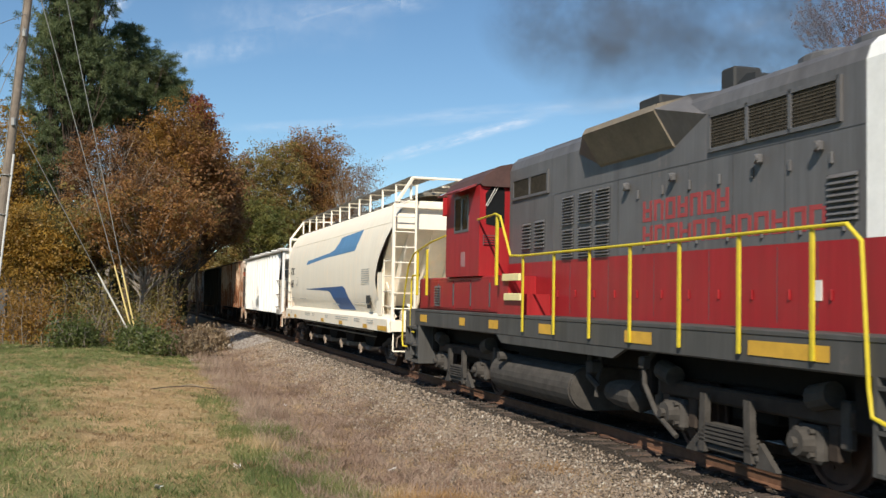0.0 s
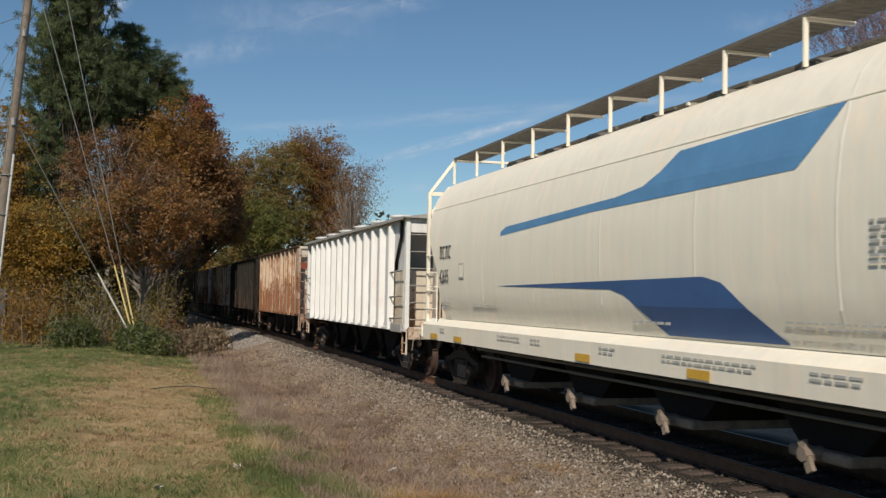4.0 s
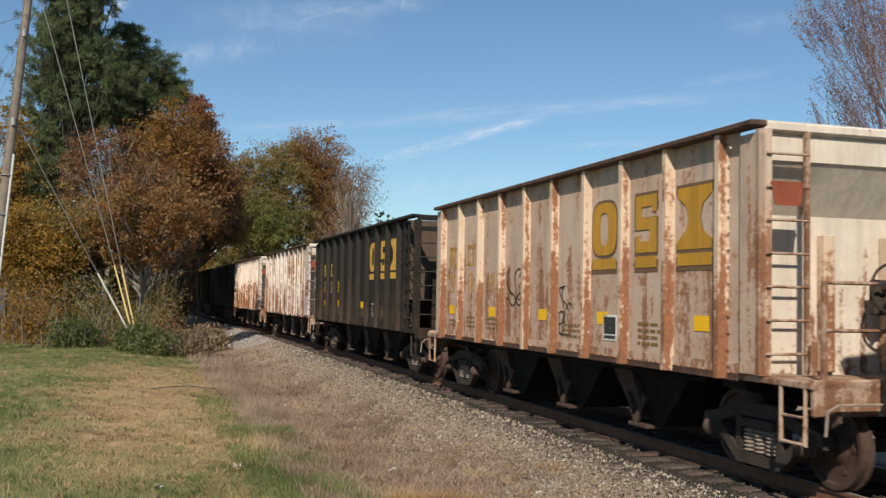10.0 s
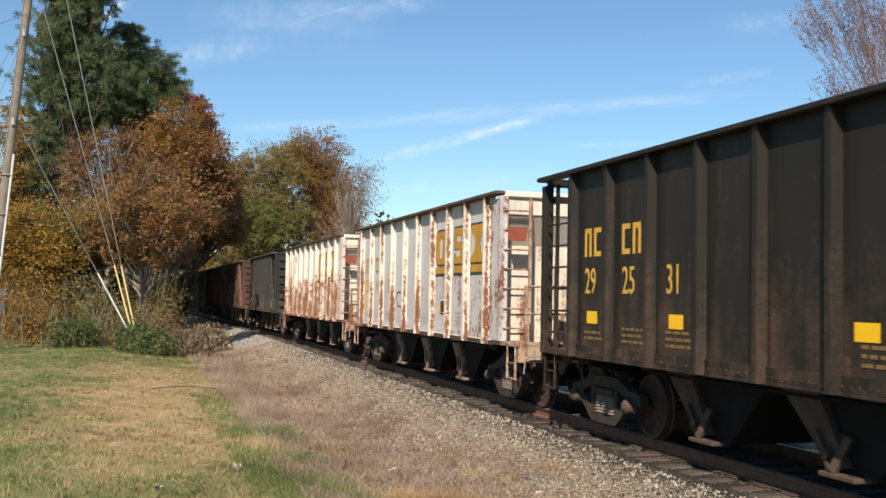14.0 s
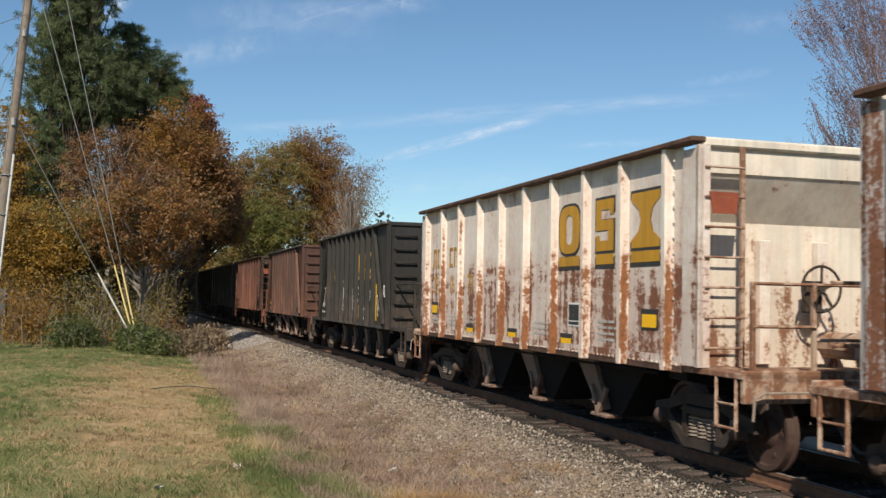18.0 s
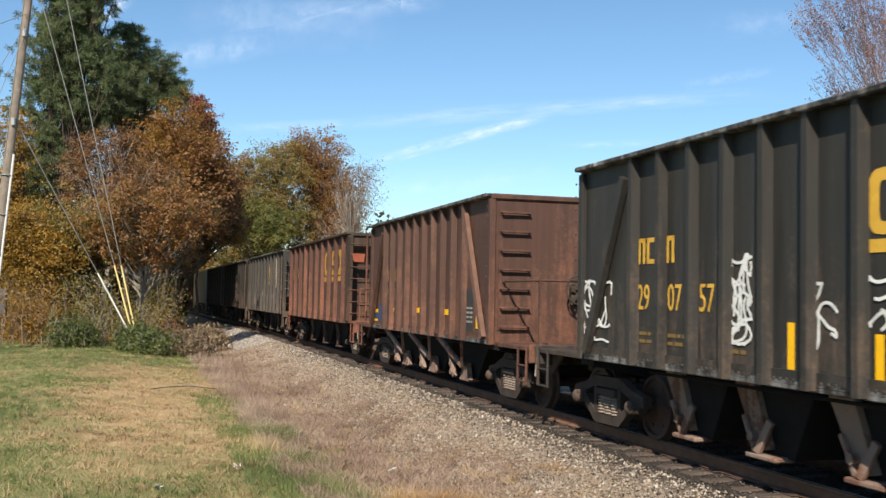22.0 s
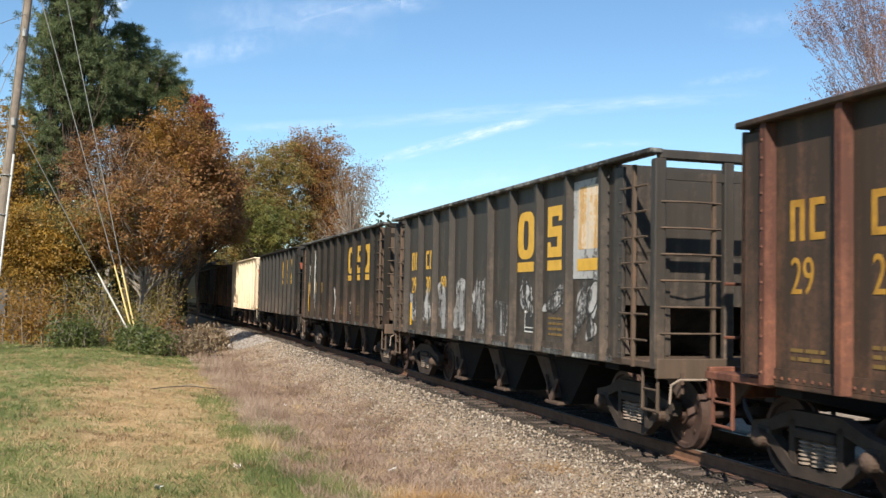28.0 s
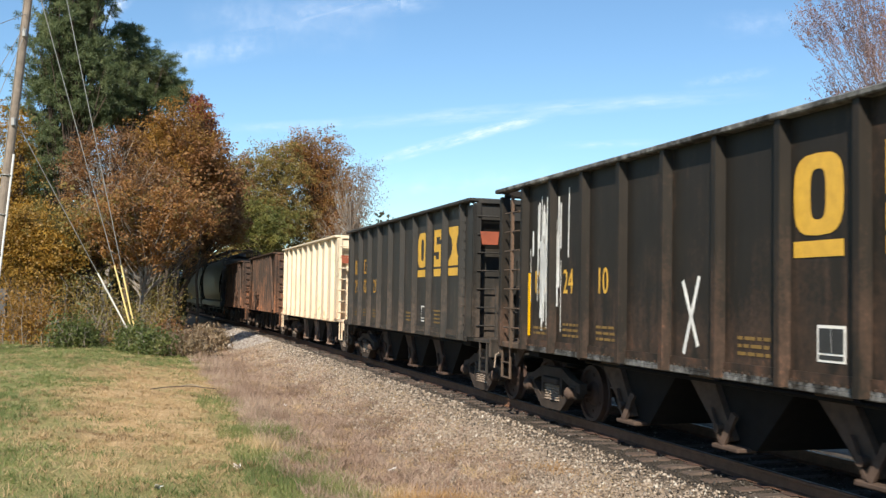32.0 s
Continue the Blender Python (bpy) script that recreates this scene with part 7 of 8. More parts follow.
    # dynamic brake hood: flared sides over a deep box
    for s in (-1, 1):
        part("brake_flare", Geo().prism([(s * 0.70, 4.80), (s * 1.20, 4.66), (s * 1.26, 4.56), (s * 0.96, 4.10), (s * 0.9, 4.06), (s * 0.9, 4.3)], "x", 0.65, 2.95), L_FLARE, car, "flared dynamic brake hood with warm ballast light in its colour")
        for a, b in ((0.65, -0.2), (2.95, 3.75)):
            g = Geo()
            tri = [(a, s * 0.72, 4.80), (a, s * 1.25, 4.58), (a, s * 0.9, 4.06), (b, s * 0.70, 4.72), (b, s * 0.92, 4.40)]
            g.raw(tri, [(0, 1, 4, 3), (1, 2, 4), (0, 3, 4, 2), (0, 2, 1)])
            part("flare_end", g, L_GREY, car)
    part("brake_roof", Geo().prism([(-0.2, 4.72), (0.65, 4.82), (2.95, 4.82), (3.75, 4.72)], "y", -0.72, 0.72), L_GREY, car)
    part("exhaust_pipe", Geo().box(0.7, -0.3, 4.78, 1.4, 0.3, 5.16, 0.03), M_BLACK, car, "soot-black exhaust stack")
    part("exhaust_pipe", Geo().box(2.95, -0.22, 4.72, 3.3, 0.22, 5.20, 0.03), M_BLACK, car, "soot-black stack with tilted cap")
    part("stack_cap", Geo().prism([(3.28, 4.94), (3.52, 5.04), (3.72, 5.02), (3.72, 4.93), (3.3, 4.86)], "y", -0.18, 0.18), M_BLACK, car)
    for x in (5.3, 6.3):
        part("radiator_fan", Geo().lathe([(4.72, 0.55), (4.86, 0.55), (4.89, 0.50), (4.87, 0.1)], "z", 22, (x, 0, 0)), L_GREY, car)
    part("roof_hatch", Geo().box(-2.6, -0.55, 4.74, -0.6, 0.55, 4.82, 0.02).cyl((-1.2, 0, 4.8), (-1.2, 0, 4.9), 0.28, 14), L_GREY, car)
    part("hood_seam", Geo().box(-1.2, -H - 0.004, 3.80, 6.75, -H, 3.812), L_SLAT, car)
    for x in (-1.25, 1.25, 2.3, 3.3, 4.35, 5.4):
        part("door_seam", Geo().box(x, -H - 0.004, 2.66, x + 0.012, -H, 3.80), L_SLAT, car)
    for i in range(11):
        x = -1.0 + 0.72 * i
        part("door_latch", Geo().box(x, -H - 0.025, 2.0, x + 0.035, -H, 2.12, 0.006), L_RED, car)
        if x > 1.2:
            part("door_latch", Geo().box(x, -H - 0.03, 3.45, x + 0.05, -H, 3.58, 0.008), L_GREY, car)
            part("door_latch", Geo().box(x + 0.2, -H - 0.03, 2.72, x + 0.24, -H, 2.82, 0.008), L_GREY, car)
        part("door_seam", Geo().box(x - 0.22, -H - 0.003, 1.74, x - 0.21, -H, 2.62), L_SLAT, car)
    for x in (1.55, 2.9, 4.9, 6.0):
        part("lamp_bracket", Geo().box(x, -H - 0.09, 3.60, x + 0.1, -H, 3.72, 0.02).cyl((x + 0.05, -H - 0.11, 3.66), (x + 0.05, -H - 0.06, 3.66), 0.05, 10), L_GREY, car)
    part("data_plate", Geo().box(5.92, -H - 0.01, 2.0, 6.06, -H, 2.22), M_WHITE, car)
    # faded lettering as plain blocks: two lines
    for z, x0, n, hh, ww in ((3.10, 2.05, 7, 0.30, 0.27), (2.76, 2.05, 12, 0.28, 0.29)):
        for i in range(n):
            x = x0 + i * (ww + 0.055)
            o = Geo().box(x, -H - 0.004, z, x + 0.075, -H, z + hh).box(x + ww - 0.075, -H - 0.004, z, x + ww, -H, z + hh * (0.9 if i % 2 else 1.0))
            o.box(x + 0.075, -H - 0.004, z + hh * (0.8 if i % 3 else 0.45), x + ww - 0.075, -H, z + hh * (1.0 if i % 3 else 0.62))
            if i % 3 != 1:
                o.box(x + 0.075, -H - 0.004, z, x + ww - 0.075, -H, z + hh * 0.18)
            part("name_block", o, L_PINK, car)
    # walkway clutter and reflectors
    for x, ww in ((-7.5, 0.55), (-4.55, 0.35), (-2.75, 0.5), (-0.3, 0.5), (2.75, 0.75), (5.65, 1.35)):
        plate(car, x, x + ww, 1.40, 1.56, -1.556, M_YELLOW, "reflector", "yellow reflector patch")
    # handrails: square posts with a pipe on top
    posts = [-0.99, 0.35, 1.66, 2.93, 4.22, 5.5, 6.77]
    for x in posts:
        part("rail_post", Geo().box(x - 0.03, -1.595, 1.40, x + 0.03, -1.565, 2.70, 0.006), L_RAIL, car)
    part("handrail", Geo().tube([(-3.6, -1.52, 3.50), (-2.35, -1.60, 3.52), (-2.1, -1.60, 3.46), (-1.55, -1.60, 2.72), (-0.99, -1.60, 2.70), (6.9, -1.60, 2.72), (7.3, -1.60, 2.72), (7.48, -1.58, 2.55), (7.55, -1.56, 1.2), (7.6, -1.56, 0.95), (7.85, -1.56, 0.88)], 0.021, 8), L_RAIL, car, "yellow pipe handrail")
    part("rail_post", Geo().box(-2.36, -1.60, 2.2, -2.29, -1.55, 3.5, 0.008), L_RAIL, car)
    part("rear_handrail", Geo().tube([(-5.8, -1.5, 3.30), (-6.6, -1.58, 3.2), (-7.7, -1.58, 3.05), (-8.1, -1.58, 2.98), (-8.55, -1.58, 2.7), (-8.85, -1.57, 2.2), (-9.06, -1.56, 1.65), (-9.08, -1.56, 0.9), (-9.0, -1.56, 0.76), (-8.85, -1.5, 0.75)], 0.021, 8), L_RAIL, car, "yellow pipe handrail at the steps")
    part("step_handrail", Geo().tube([(-8.0, -1.45, 2.48), (-8.6, -1.45, 2.48), (-8.72, -1.45, 2.36), (-8.72, -1.45, 1.2), (-8.6, -1.45, 1.12), (-8.4, -1.45, 1.12)], 0.021, 8), L_RAIL, car, "yellow pipe handrail at the steps")
    part("step_handrail", Geo().tube([(-8.45, -1.2, 2.48), (-8.45, -1.2, 1.65)], 0.021, 8), L_RAIL, car)
    well = part("rear_step_well", Geo().box(-9.02, -1.50, 0.40, -8.95, -1.05, 1.62, 0.01), L_FRAME, car)
    part("well_plate", Geo().box(-8.66, -1.48, 0.55, -8.60, -1.05, 1.68, 0.01), L_FRAME, well)
    part("well_plate", Geo().box(-9.0, -1.08, 0.40, -8.2, -1.02, 1.5, 0.01), M_UNDER, well)
    for z in (0.42, 0.82, 1.22):
        part("step", Geo().box(-8.97, -1.50, z, -8.25, -1.05, z + 0.04), L_FRAME, well)
    part("rear_footboard", Geo().box(-9.22, -1.5, 0.34, -8.9, -0.9, 0.40, 0.01), M_RUSTY, car)
    for x in (-7.75, -6.95):
        part("rail_post", Geo().box(x - 0.035, -1.60, 2.0, x + 0.035, -1.55, 3.05, 0.008), L_RAIL, car)
    # pilots, steps, tank, air reservoirs
    for s in (-1, 1):
        part("pilot", Geo().box(s * 8.0, -1.45, 0.55, s * 8.25, 1.45, 1.64, 0.02), L_FRAME, car)
        cs = part("step_well", Geo().box(s * 7.6, -1.56, 0.42, s * 7.66, -1.1, 1.32), L_FRAME, car)
        for z in (0.42, 0.8, 1.2):
            part("step", Geo().box(s * 7.65, -1.56, z, s * 8.2, -1.1, z + 0.04), L_FRAME, cs)
        part("footboard", Geo().box(s * 8.2, -1.5, 0.34, s * 8.5, 1.5, 0.40, 0.01), M_RUSTY, car)
        coupler(car, 8.25, 8.25 + (0.8 if s > 0 else 1.45), s < 0)
    arc = [(1.08 + 0.35 * math.cos(radians(w)), 0.57 + 0.345 * math.sin(radians(w))) for w in range(-90, 91, 15)]
    tank = arc + [(-y, z) for y, z in reversed(arc)]
    part("fuel_tank", Geo().prism(tank, "x", -3.0, 0.6), L_TRUCK, car, "dusty grey fuel tank")
    part("tank_end", Geo().prism([(q[0] * 0.985, 0.57 + (q[1] - 0.57) * 0.96) for q in tank], "x", 0.6, 0.65), L_TRUCK, car)
    part("tank_saddle", Geo().box(-2.6, -1.0, 0.88, 0.4, 1.0, 1.3), M_UNDER, car)
    part("filler", Geo().cyl((-2.3, -1.52, 0.9), (-2.3, -1.38, 0.9), 0.09, 10), L_TRUCK, car)
    part("air_reservoir", Geo().lathe([(1.25, 0.05), (1.3, 0.15), (1.5, 0.19), (1.9, 0.22), (2.2, 0.22), (2.28, 0.05)], "x", 16, (0, -1.0, 0.60)), L_TRUCK, car)
    part("air_piping", Geo().tube([(0.95, -1.2, 1.2), (1.0, -1.25, 0.8), (1.25, -1.2, 0.65)], 0.05).tube([(1.1, -1.1, 1.1), (1.15, -1.2, 0.5)], 0.04).box(0.95, -1.3, 0.85, 1.15, -1.1, 1.05, 0.03), L_TRUCK, car)
    # trucks: swing-hanger frames, journal boxes, brake cylinders, sand pipes
    for xc in (-5.57, 4.77):
        t = part("truck", Geo().box(-0.45, -0.9, 0.55, 0.45, 0.9, 0.95, 0.03), M_UNDER, car, "two-axle locomotive truck")
        t.location = (xc, 0, 0)
        for s in (-1, 1):
            y = s * 1.02
            fr = Geo().box(-2.05, y - 0.09, 0.72, 2.05, y + 0.09, 0.92, 0.03)
            for k in (-1, 1):
                fr.box(k * 1.37 - 0.42, y - 0.08, 0.35, k * 1.37 - 0.24, y + 0.08, 0.74, 0.02).box(k * 1.37 + 0.24, y - 0.08, 0.35, k * 1.37 + 0.42, y + 0.08, 0.74, 0.02)
            part("side_frame", fr, M_TRUCK, t)
            for k in (-1, 1):
                jb = Geo().box(k * 1.37 - 0.22, y + s * 0.0, 0.30, k * 1.37 + 0.22, y + s * 0.16, 0.70, 0.05)
                jb.cyl((k * 1.37, y + s * 0.14, 0.52), (k * 1.37, y + s * 0.30, 0.52), 0.17, 14, 0.14).cyl((k * 1.37, y + s * 0.3, 0.52), (k * 1.37, y + s * 0.36, 0.52), 0.06, 8)
                for b in range(4):
                    jb.cyl((k * 1.37 + 0.17 * math.cos(b * 1.571 + 0.78), y + s * 0.14, 0.52 + 0.17 * math.sin(b * 1.571 + 0.78)), (k * 1.37 + 0.17 * math.cos(b * 1.571 + 0.78), y + s * 0.22, 0.52 + 0.17 * math.sin(b * 1.571 + 0.78)), 0.035, 6)
                part("journal_box", jb, L_TRUCK, t, "dusty grey axle box")
                part("brake_cylinder", Geo().cyl((k * 1.75, y + s * 0.10, 1.05), (k * 1.42, y + s * 0.10, 0.98), 0.14, 12).box(k * 1.9 - 0.08, y, 0.5, k * 1.9 + 0.08, y + s * 0.1, 1.0, 0.02), L_TRUCK, t)
            sh = part("spring_hanger", Geo().box(-0.62, y + s * 0.02, 0.18, 0.62, y + s * 0.24, 0.26, 0.02), L_TRUCK, t, "leaf springs and swing hangers")
            for k in range(5):
                part("spring_leaf", Geo().bar((-0.6 + 0.05 * k, y + s * 0.20, 0.30 + 0.05 * k), (0.6 - 0.05 * k, y + s * 0.20, 0.30 + 0.05 * k), 0.16, 0.03), L_TRUCK, t)
            for k in (-1, 1):
                part("hanger_link", Geo().prism([(k * 0.42, 0.16), (k * 0.56, 0.16), (k * 0.52, 0.86), (k * 0.40, 0.86)], "y", y + s * 0.2, y + s * 0.28), L_TRUCK, t)
                part("hanger_foot", Geo().prism([(k * 0.56, 0.12), (k * 0.95, 0.12), (k * 0.62, 0.4)], "y", y + s * 0.15, y + s * 0.22), L_TRUCK, t)
        for k in (-1, 1):
            w = part("wheelset", shared("wheelset_508", lambda: wheelset_geo(0.508)), M_WHEEL, t, "pair of steel wheels on an axle")
            w.location = (k * 1.37, 0, 0.508)
            WHEELS.append((w, Vector(w.location), 0.508))
    # blocks added to close the gap below the deck; their black stands for shade
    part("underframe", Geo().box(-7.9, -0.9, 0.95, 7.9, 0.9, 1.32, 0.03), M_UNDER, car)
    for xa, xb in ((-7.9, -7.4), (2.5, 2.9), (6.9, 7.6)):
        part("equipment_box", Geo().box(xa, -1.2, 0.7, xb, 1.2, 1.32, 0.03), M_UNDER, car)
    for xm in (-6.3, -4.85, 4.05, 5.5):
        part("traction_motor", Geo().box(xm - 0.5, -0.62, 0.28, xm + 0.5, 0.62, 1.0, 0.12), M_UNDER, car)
    part("sand_hose", Geo().tube([(2.98, -1.2, 1.3), (2.95, -1.36, 1.12), (3.0, -1.38, 0.85), (3.25, -1.34, 0.5), (3.7, -1.3, 0.25)], 0.035, 8).box(2.88, -1.42, 1.05, 3.02, -1.3, 1.22, 0.02), L_TRUCK, car)
    CARS.append((car, u, 5.2))
    return car


build_locomotive(76.55)
# ---------------------------------------------------------------- pole, guys, wires
M_POLE = plain("weathered_pole_wood", (0.24, 0.20, 0.165, 1), 0.9, 0.0, 0.45, 3.0)
M_PVC = plain("grey_white_conduit", (0.55, 0.55, 0.54, 1), 0.5, 0.0, 0.15)
M_WIRE = plain("steel_strand", (0.30, 0.30, 0.29, 1), 0.5, 0.4, 0.2)
M_GUARD = plain("yellow_guy_guard", (0.74, 0.58, 0.24, 1), 0.5, 0.0, 0.15)
M_GUARDW = plain("white_guy_guard", (0.62, 0.60, 0.54, 1), 0.5, 0.0, 0.15)
PD = 38.0
foot, head = spot(-20, 606, PD), spot(54, -270, PD)
foot.z = -0.4


def on_pole(py):
    k = (spot(0, py, PD).z - foot.z) / (head.z - foot.z)
    return foot.lerp(head, k)


pole = thing("utility_pole", "weathered wooden utility pole leaning slightly, with conduit", "utility pole")
part("shaft", Geo().cyl(foot, head, 0.19, 14, 0.14), M_POLE, pole)
side = Vector((0.21, -0.06, 0))
part("conduit", Geo().tube([on_pole(600) + side, on_pole(272) + side * 0.95], 0.045, 8), M_PVC, pole, "pale grey plastic conduit")
for py in (590, 520, 450, 380, 310):
    part("strap", Geo().cyl(on_pole(py), on_pole(py - 1.5), 0.235, 12), M_WIRE, pole)
part("ground_wire", Geo().tube([on_pole(280) + Vector((-0.1, -0.17, 0)), on_pole(-100) + Vector((-0.09, -0.15, 0))], 0.012, 5), M_WIRE, pole)
for py, x in ((55, 0.25), (215, 0.22)):
    part("hardware", Geo().box(-0.07, -0.07, -0.15, 0.07, 0.07, 0.15, 0.02), M_WIRE, pole).location = on_pole(py) + Vector((x * 0.4, -0.18, 0))
for ax, ay, gx, gy, top, mat, lb in ((235, 578, 203, 470, -66, M_GUARD, "steel guy strand with yellow guard"), (241, 576, 215, 470, -222, M_GUARD, "steel guy strand with yellow guard"), (230, 583, 174, 484, 205, M_GUARDW, "steel guy strand with white guard")):
    t = thing("guy_wire", lb, "guy wire", "guys of the pole")
    a = spot(ax, ay, 41.0)
    g = spot(gx, gy, 40.6)
    low = a + (a - g).normalized() * ((a.z + 0.45) / max(0.2, (g.z - a.z) / (g - a).length))
    part("strand", Geo().tube([g, on_pole(top)], 0.017, 5).tube([low, a], 0.017, 5), M_WIRE, t)
    part("guard", Geo().tube([a, g], 0.036, 8), mat, t, "slotted plastic guard")
for i, (py, px2, py2) in enumerate(((18, -60, 55), (40, -60, 200), (60, -60, 290))):
    t = thing("overhead_wire", "thin overhead wire running from the pole", "wire", "overhead wires")
    part("strand", Geo().tube([on_pole(py), spot(px2, py2, 30), spot(px2 - 900, py2 + 30, 26)], 0.012, 5), M_WIRE, t)
box = thing("utility_cabinet", "small dark grey utility cabinet on a post", "cabinet", at=Matrix.Translation(spot(9, 536, 44)))
part("body", Geo().box(-0.12, -0.12, -0.6, 0.14, 0.12, 0.6, 0.02), plain("cabinet_grey", (0.07, 0.07, 0.075, 1), 0.5), box)
part("post", Geo().box(-0.04, -0.04, -2.0, 0.04, 0.04, -0.6), M_POLE, box)

# ---------------------------------------------------------------- ballast, grass, weeds
rg = np.random.default_rng(5)


def scatter(n, s_lo, s_hi, a_near, a_far, power=1.6):
    """Places along the track: side and station, denser towards the near end."""
    f = rg.random(n)
    a = a_near + (a_far - a_near) * f ** power
    s = rg.uniform(s_lo, s_hi, n)
    x = TX + a * math.sin(T0) - s * math.cos(T0)
    y = TY - a * math.cos(T0) - s * math.sin(T0)
    z = np.array([ground_height(q, w) for q, w in zip(s, a)])
    return np.stack([x, y, z], 1), s, a


def stones(name, label, n, s_lo, s_hi, a0, a1, r0, r1, mat):
    P, s, a = scatter(n, s_lo, s_hi, a0, a1)
    grow = 1 + np.clip(-a, 0, 60)[:, None] * 0.012
    r = rg.uniform(r0, r1, (n, 1)) * grow
    base = np.array([[1, 0, 0], [0, 1, 0], [-1, 0, 0], [0, -1, 0], [0, 0, 0.8], [0, 0, -0.8]], float)
    V = base[None] * r[:, None] * rg.uniform(0.6, 1.25, (n, 6, 3)) + rg.normal(0, 0.25, (n, 6, 3)) * r[:, None]
    ang = rg.uniform(0, 6.28, n)
    c, q = np.cos(ang)[:, None], np.sin(ang)[:, None]
    V[:, :, 0], V[:, :, 1] = V[:, :, 0] * c - V[:, :, 1] * q, V[:, :, 0] * q + V[:, :, 1] * c
    V = V + P[:, None] + np.array([0, 0, 0.012])
    tri = np.array([[0, 1, 4], [1, 2, 4], [2, 3, 4], [3, 0, 4], [1, 0, 5], [2, 1, 5], [3, 2, 5], [0, 3, 5]])
    F = (np.arange(n) * 6)[:, None, None] + tri[None]
    return tagged(quads(name, V.reshape(-1, 3), F.reshape(-1, 3), mat), label, "gravel", kind="stuff")


def island(name, stops, rough=0.9):
    m = Mat(name, rough)
    geo = m.n.new("ShaderNodeNewGeometry")
    c = m.ramp(geo.outputs["Random Per Island"], stops)
    m.color(m.mix(m.math("MULTIPLY", m.noise(m.coords(), 25.0, 3.0), 0.5), c, (0.08, 0.065, 0.05, 1)))
    return m.m


stones("ballast", "pale tan crushed stone ballast on the shoulder", 36000, 1.5, 3.7, 9, -62, 0.014, 0.034, island("ballast_stone", [(0.0, (0.10, 0.072, 0.052)), (0.4, (0.24, 0.185, 0.138)), (0.8, (0.36, 0.29, 0.225)), (0.97, (0.45, 0.40, 0.325)), (1.0, (0.60, 0.55, 0.48))]))
stones("pale_gravel", "whitish gravel beside the line near the trees", 5200, 1.7, 3.3, -36, -60, 0.03, 0.06, island("pale_stone", [(0.0, (0.15, 0.12, 0.10)), (0.5, (0.30, 0.265, 0.24)), (1.0, (0.46, 0.43, 0.40))]))
stones("dirty_ballast", "dark ballast between and beside the ties", 17000, -1.6, 2.1, 10, -55, 0.013, 0.028, island("dark_stone", [(0.0, (0.012, 0.010, 0.008)), (0.6, (0.04, 0.033, 0.027)), (0.92, (0.08, 0.066, 0.054)), (1.0, (0.3, 0.28, 0.25))]))


def blades(name, label, n, s_lo, s_hi, a0, a1, h0, h1, w, mat, lean=0.6, keep=None, power=1.5):
    """Single bent blades or stalks."""
    P, s, a = scatter(n, s_lo, s_hi, a0, a1, power)
    if keep is not None:
        k = np.array([keep(q, r) for q, r in zip(s, a)]) > rg.random(n)
        P, a = P[k], a[k]
    n = len(P)
    grow = 1 + np.clip(-a + 2, 0, 60)[:, None] * 0.03
    h = rg.uniform(h0, h1, (n, 1))
    d = np.stack([rg.normal(0, lean, n), rg.normal(0, lean, n), np.ones(n)], 1)
    d /= np.linalg.norm(d, axis=1)[:, None]
    ang = rg.uniform(0, 6.28, n)
    q = np.stack([np.cos(ang), np.sin(ang), np.zeros(n)], 1) * w * grow * rg.uniform(0.6, 1.3, (n, 1))
    tip = P + d * h + np.stack([rg.normal(0, 0.3, n), rg.normal(0, 0.3, n), np.zeros(n)], 1) * h * 0.6
    M = P + d * h * 0.55
    V = np.stack([P - q, P + q, M + q * 0.75, M - q * 0.75, tip + q * 0.12, tip - q * 0.12], 1).reshape(-1, 3)
    F = (np.arange(n) * 6)[:, None, None] + np.array([[0, 1, 2, 3], [3, 2, 4, 5]])[None]
    return tagged(quads(name, V, F.reshape(-1, 4), mat), label, "grass", kind="stuff")


def nz(s, a, f, o):
    return 0.5 + 0.9 * noise.noise((s * f + o, a * f, o))


def green_here(s, a):
    """How green the lawn is: worn to straw between the lawn and the ditch, a green strip at the near ditch."""
    sway = 2.2 * noise.noise((s * 0.35, a * 0.3, 2.0)) + 1.2 * noise.noise((s * 1.1, a * 0.9, 4.0))
    u, d = s + sway, -a + 1.6 * sway
    worn = max(0, min(1, (9.9 - u) / 1.6)) * max(0, min(1, (24 - d) / 5)) * max(0, min(1, (d + 1) / 5))
    strip = max(0, min(1, (6.8 - s - 0.3 * sway) / 0.7)) * max(0, min(1, (15 - d) / 5))
    v = max(1 - worn, 0.75 * strip) - 0.25 * max(0.0, noise.noise((s * 1.3, a * 1.2, 9.0)))
    if s < 5.2:
        v *= max(0.06, (s - 4.2))
    return max(0.05, min(1, v))


def tufts(s, a, f=2.2):
    """Mown grass stands in tufts: dense here, thin there."""
    return max(0.12, min(1.0, 0.5 + 1.9 * noise.noise((s * f, a * f * 0.8, 1.5)) + 0.8 * noise.noise((s * f * 3, a * f * 3, 6.5))))


def straw_here(s, a):
    return max(0.12, min(1, 1.12 - green_here(s, a))) * tufts(s, a)


L_GRASS = leafy("grass_blades", [(0.0, (0.06, 0.085, 0.024)), (0.5, (0.14, 0.175, 0.052)), (0.8, (0.22, 0.235, 0.08)), (1.0, (0.36, 0.32, 0.16))], 0.6, 0.35)
L_STRAW = leafy("straw_blades", [(0.0, (0.17, 0.115, 0.06)), (0.5, (0.37, 0.26, 0.135)), (1.0, (0.56, 0.43, 0.25))], 0.7, 0.25)
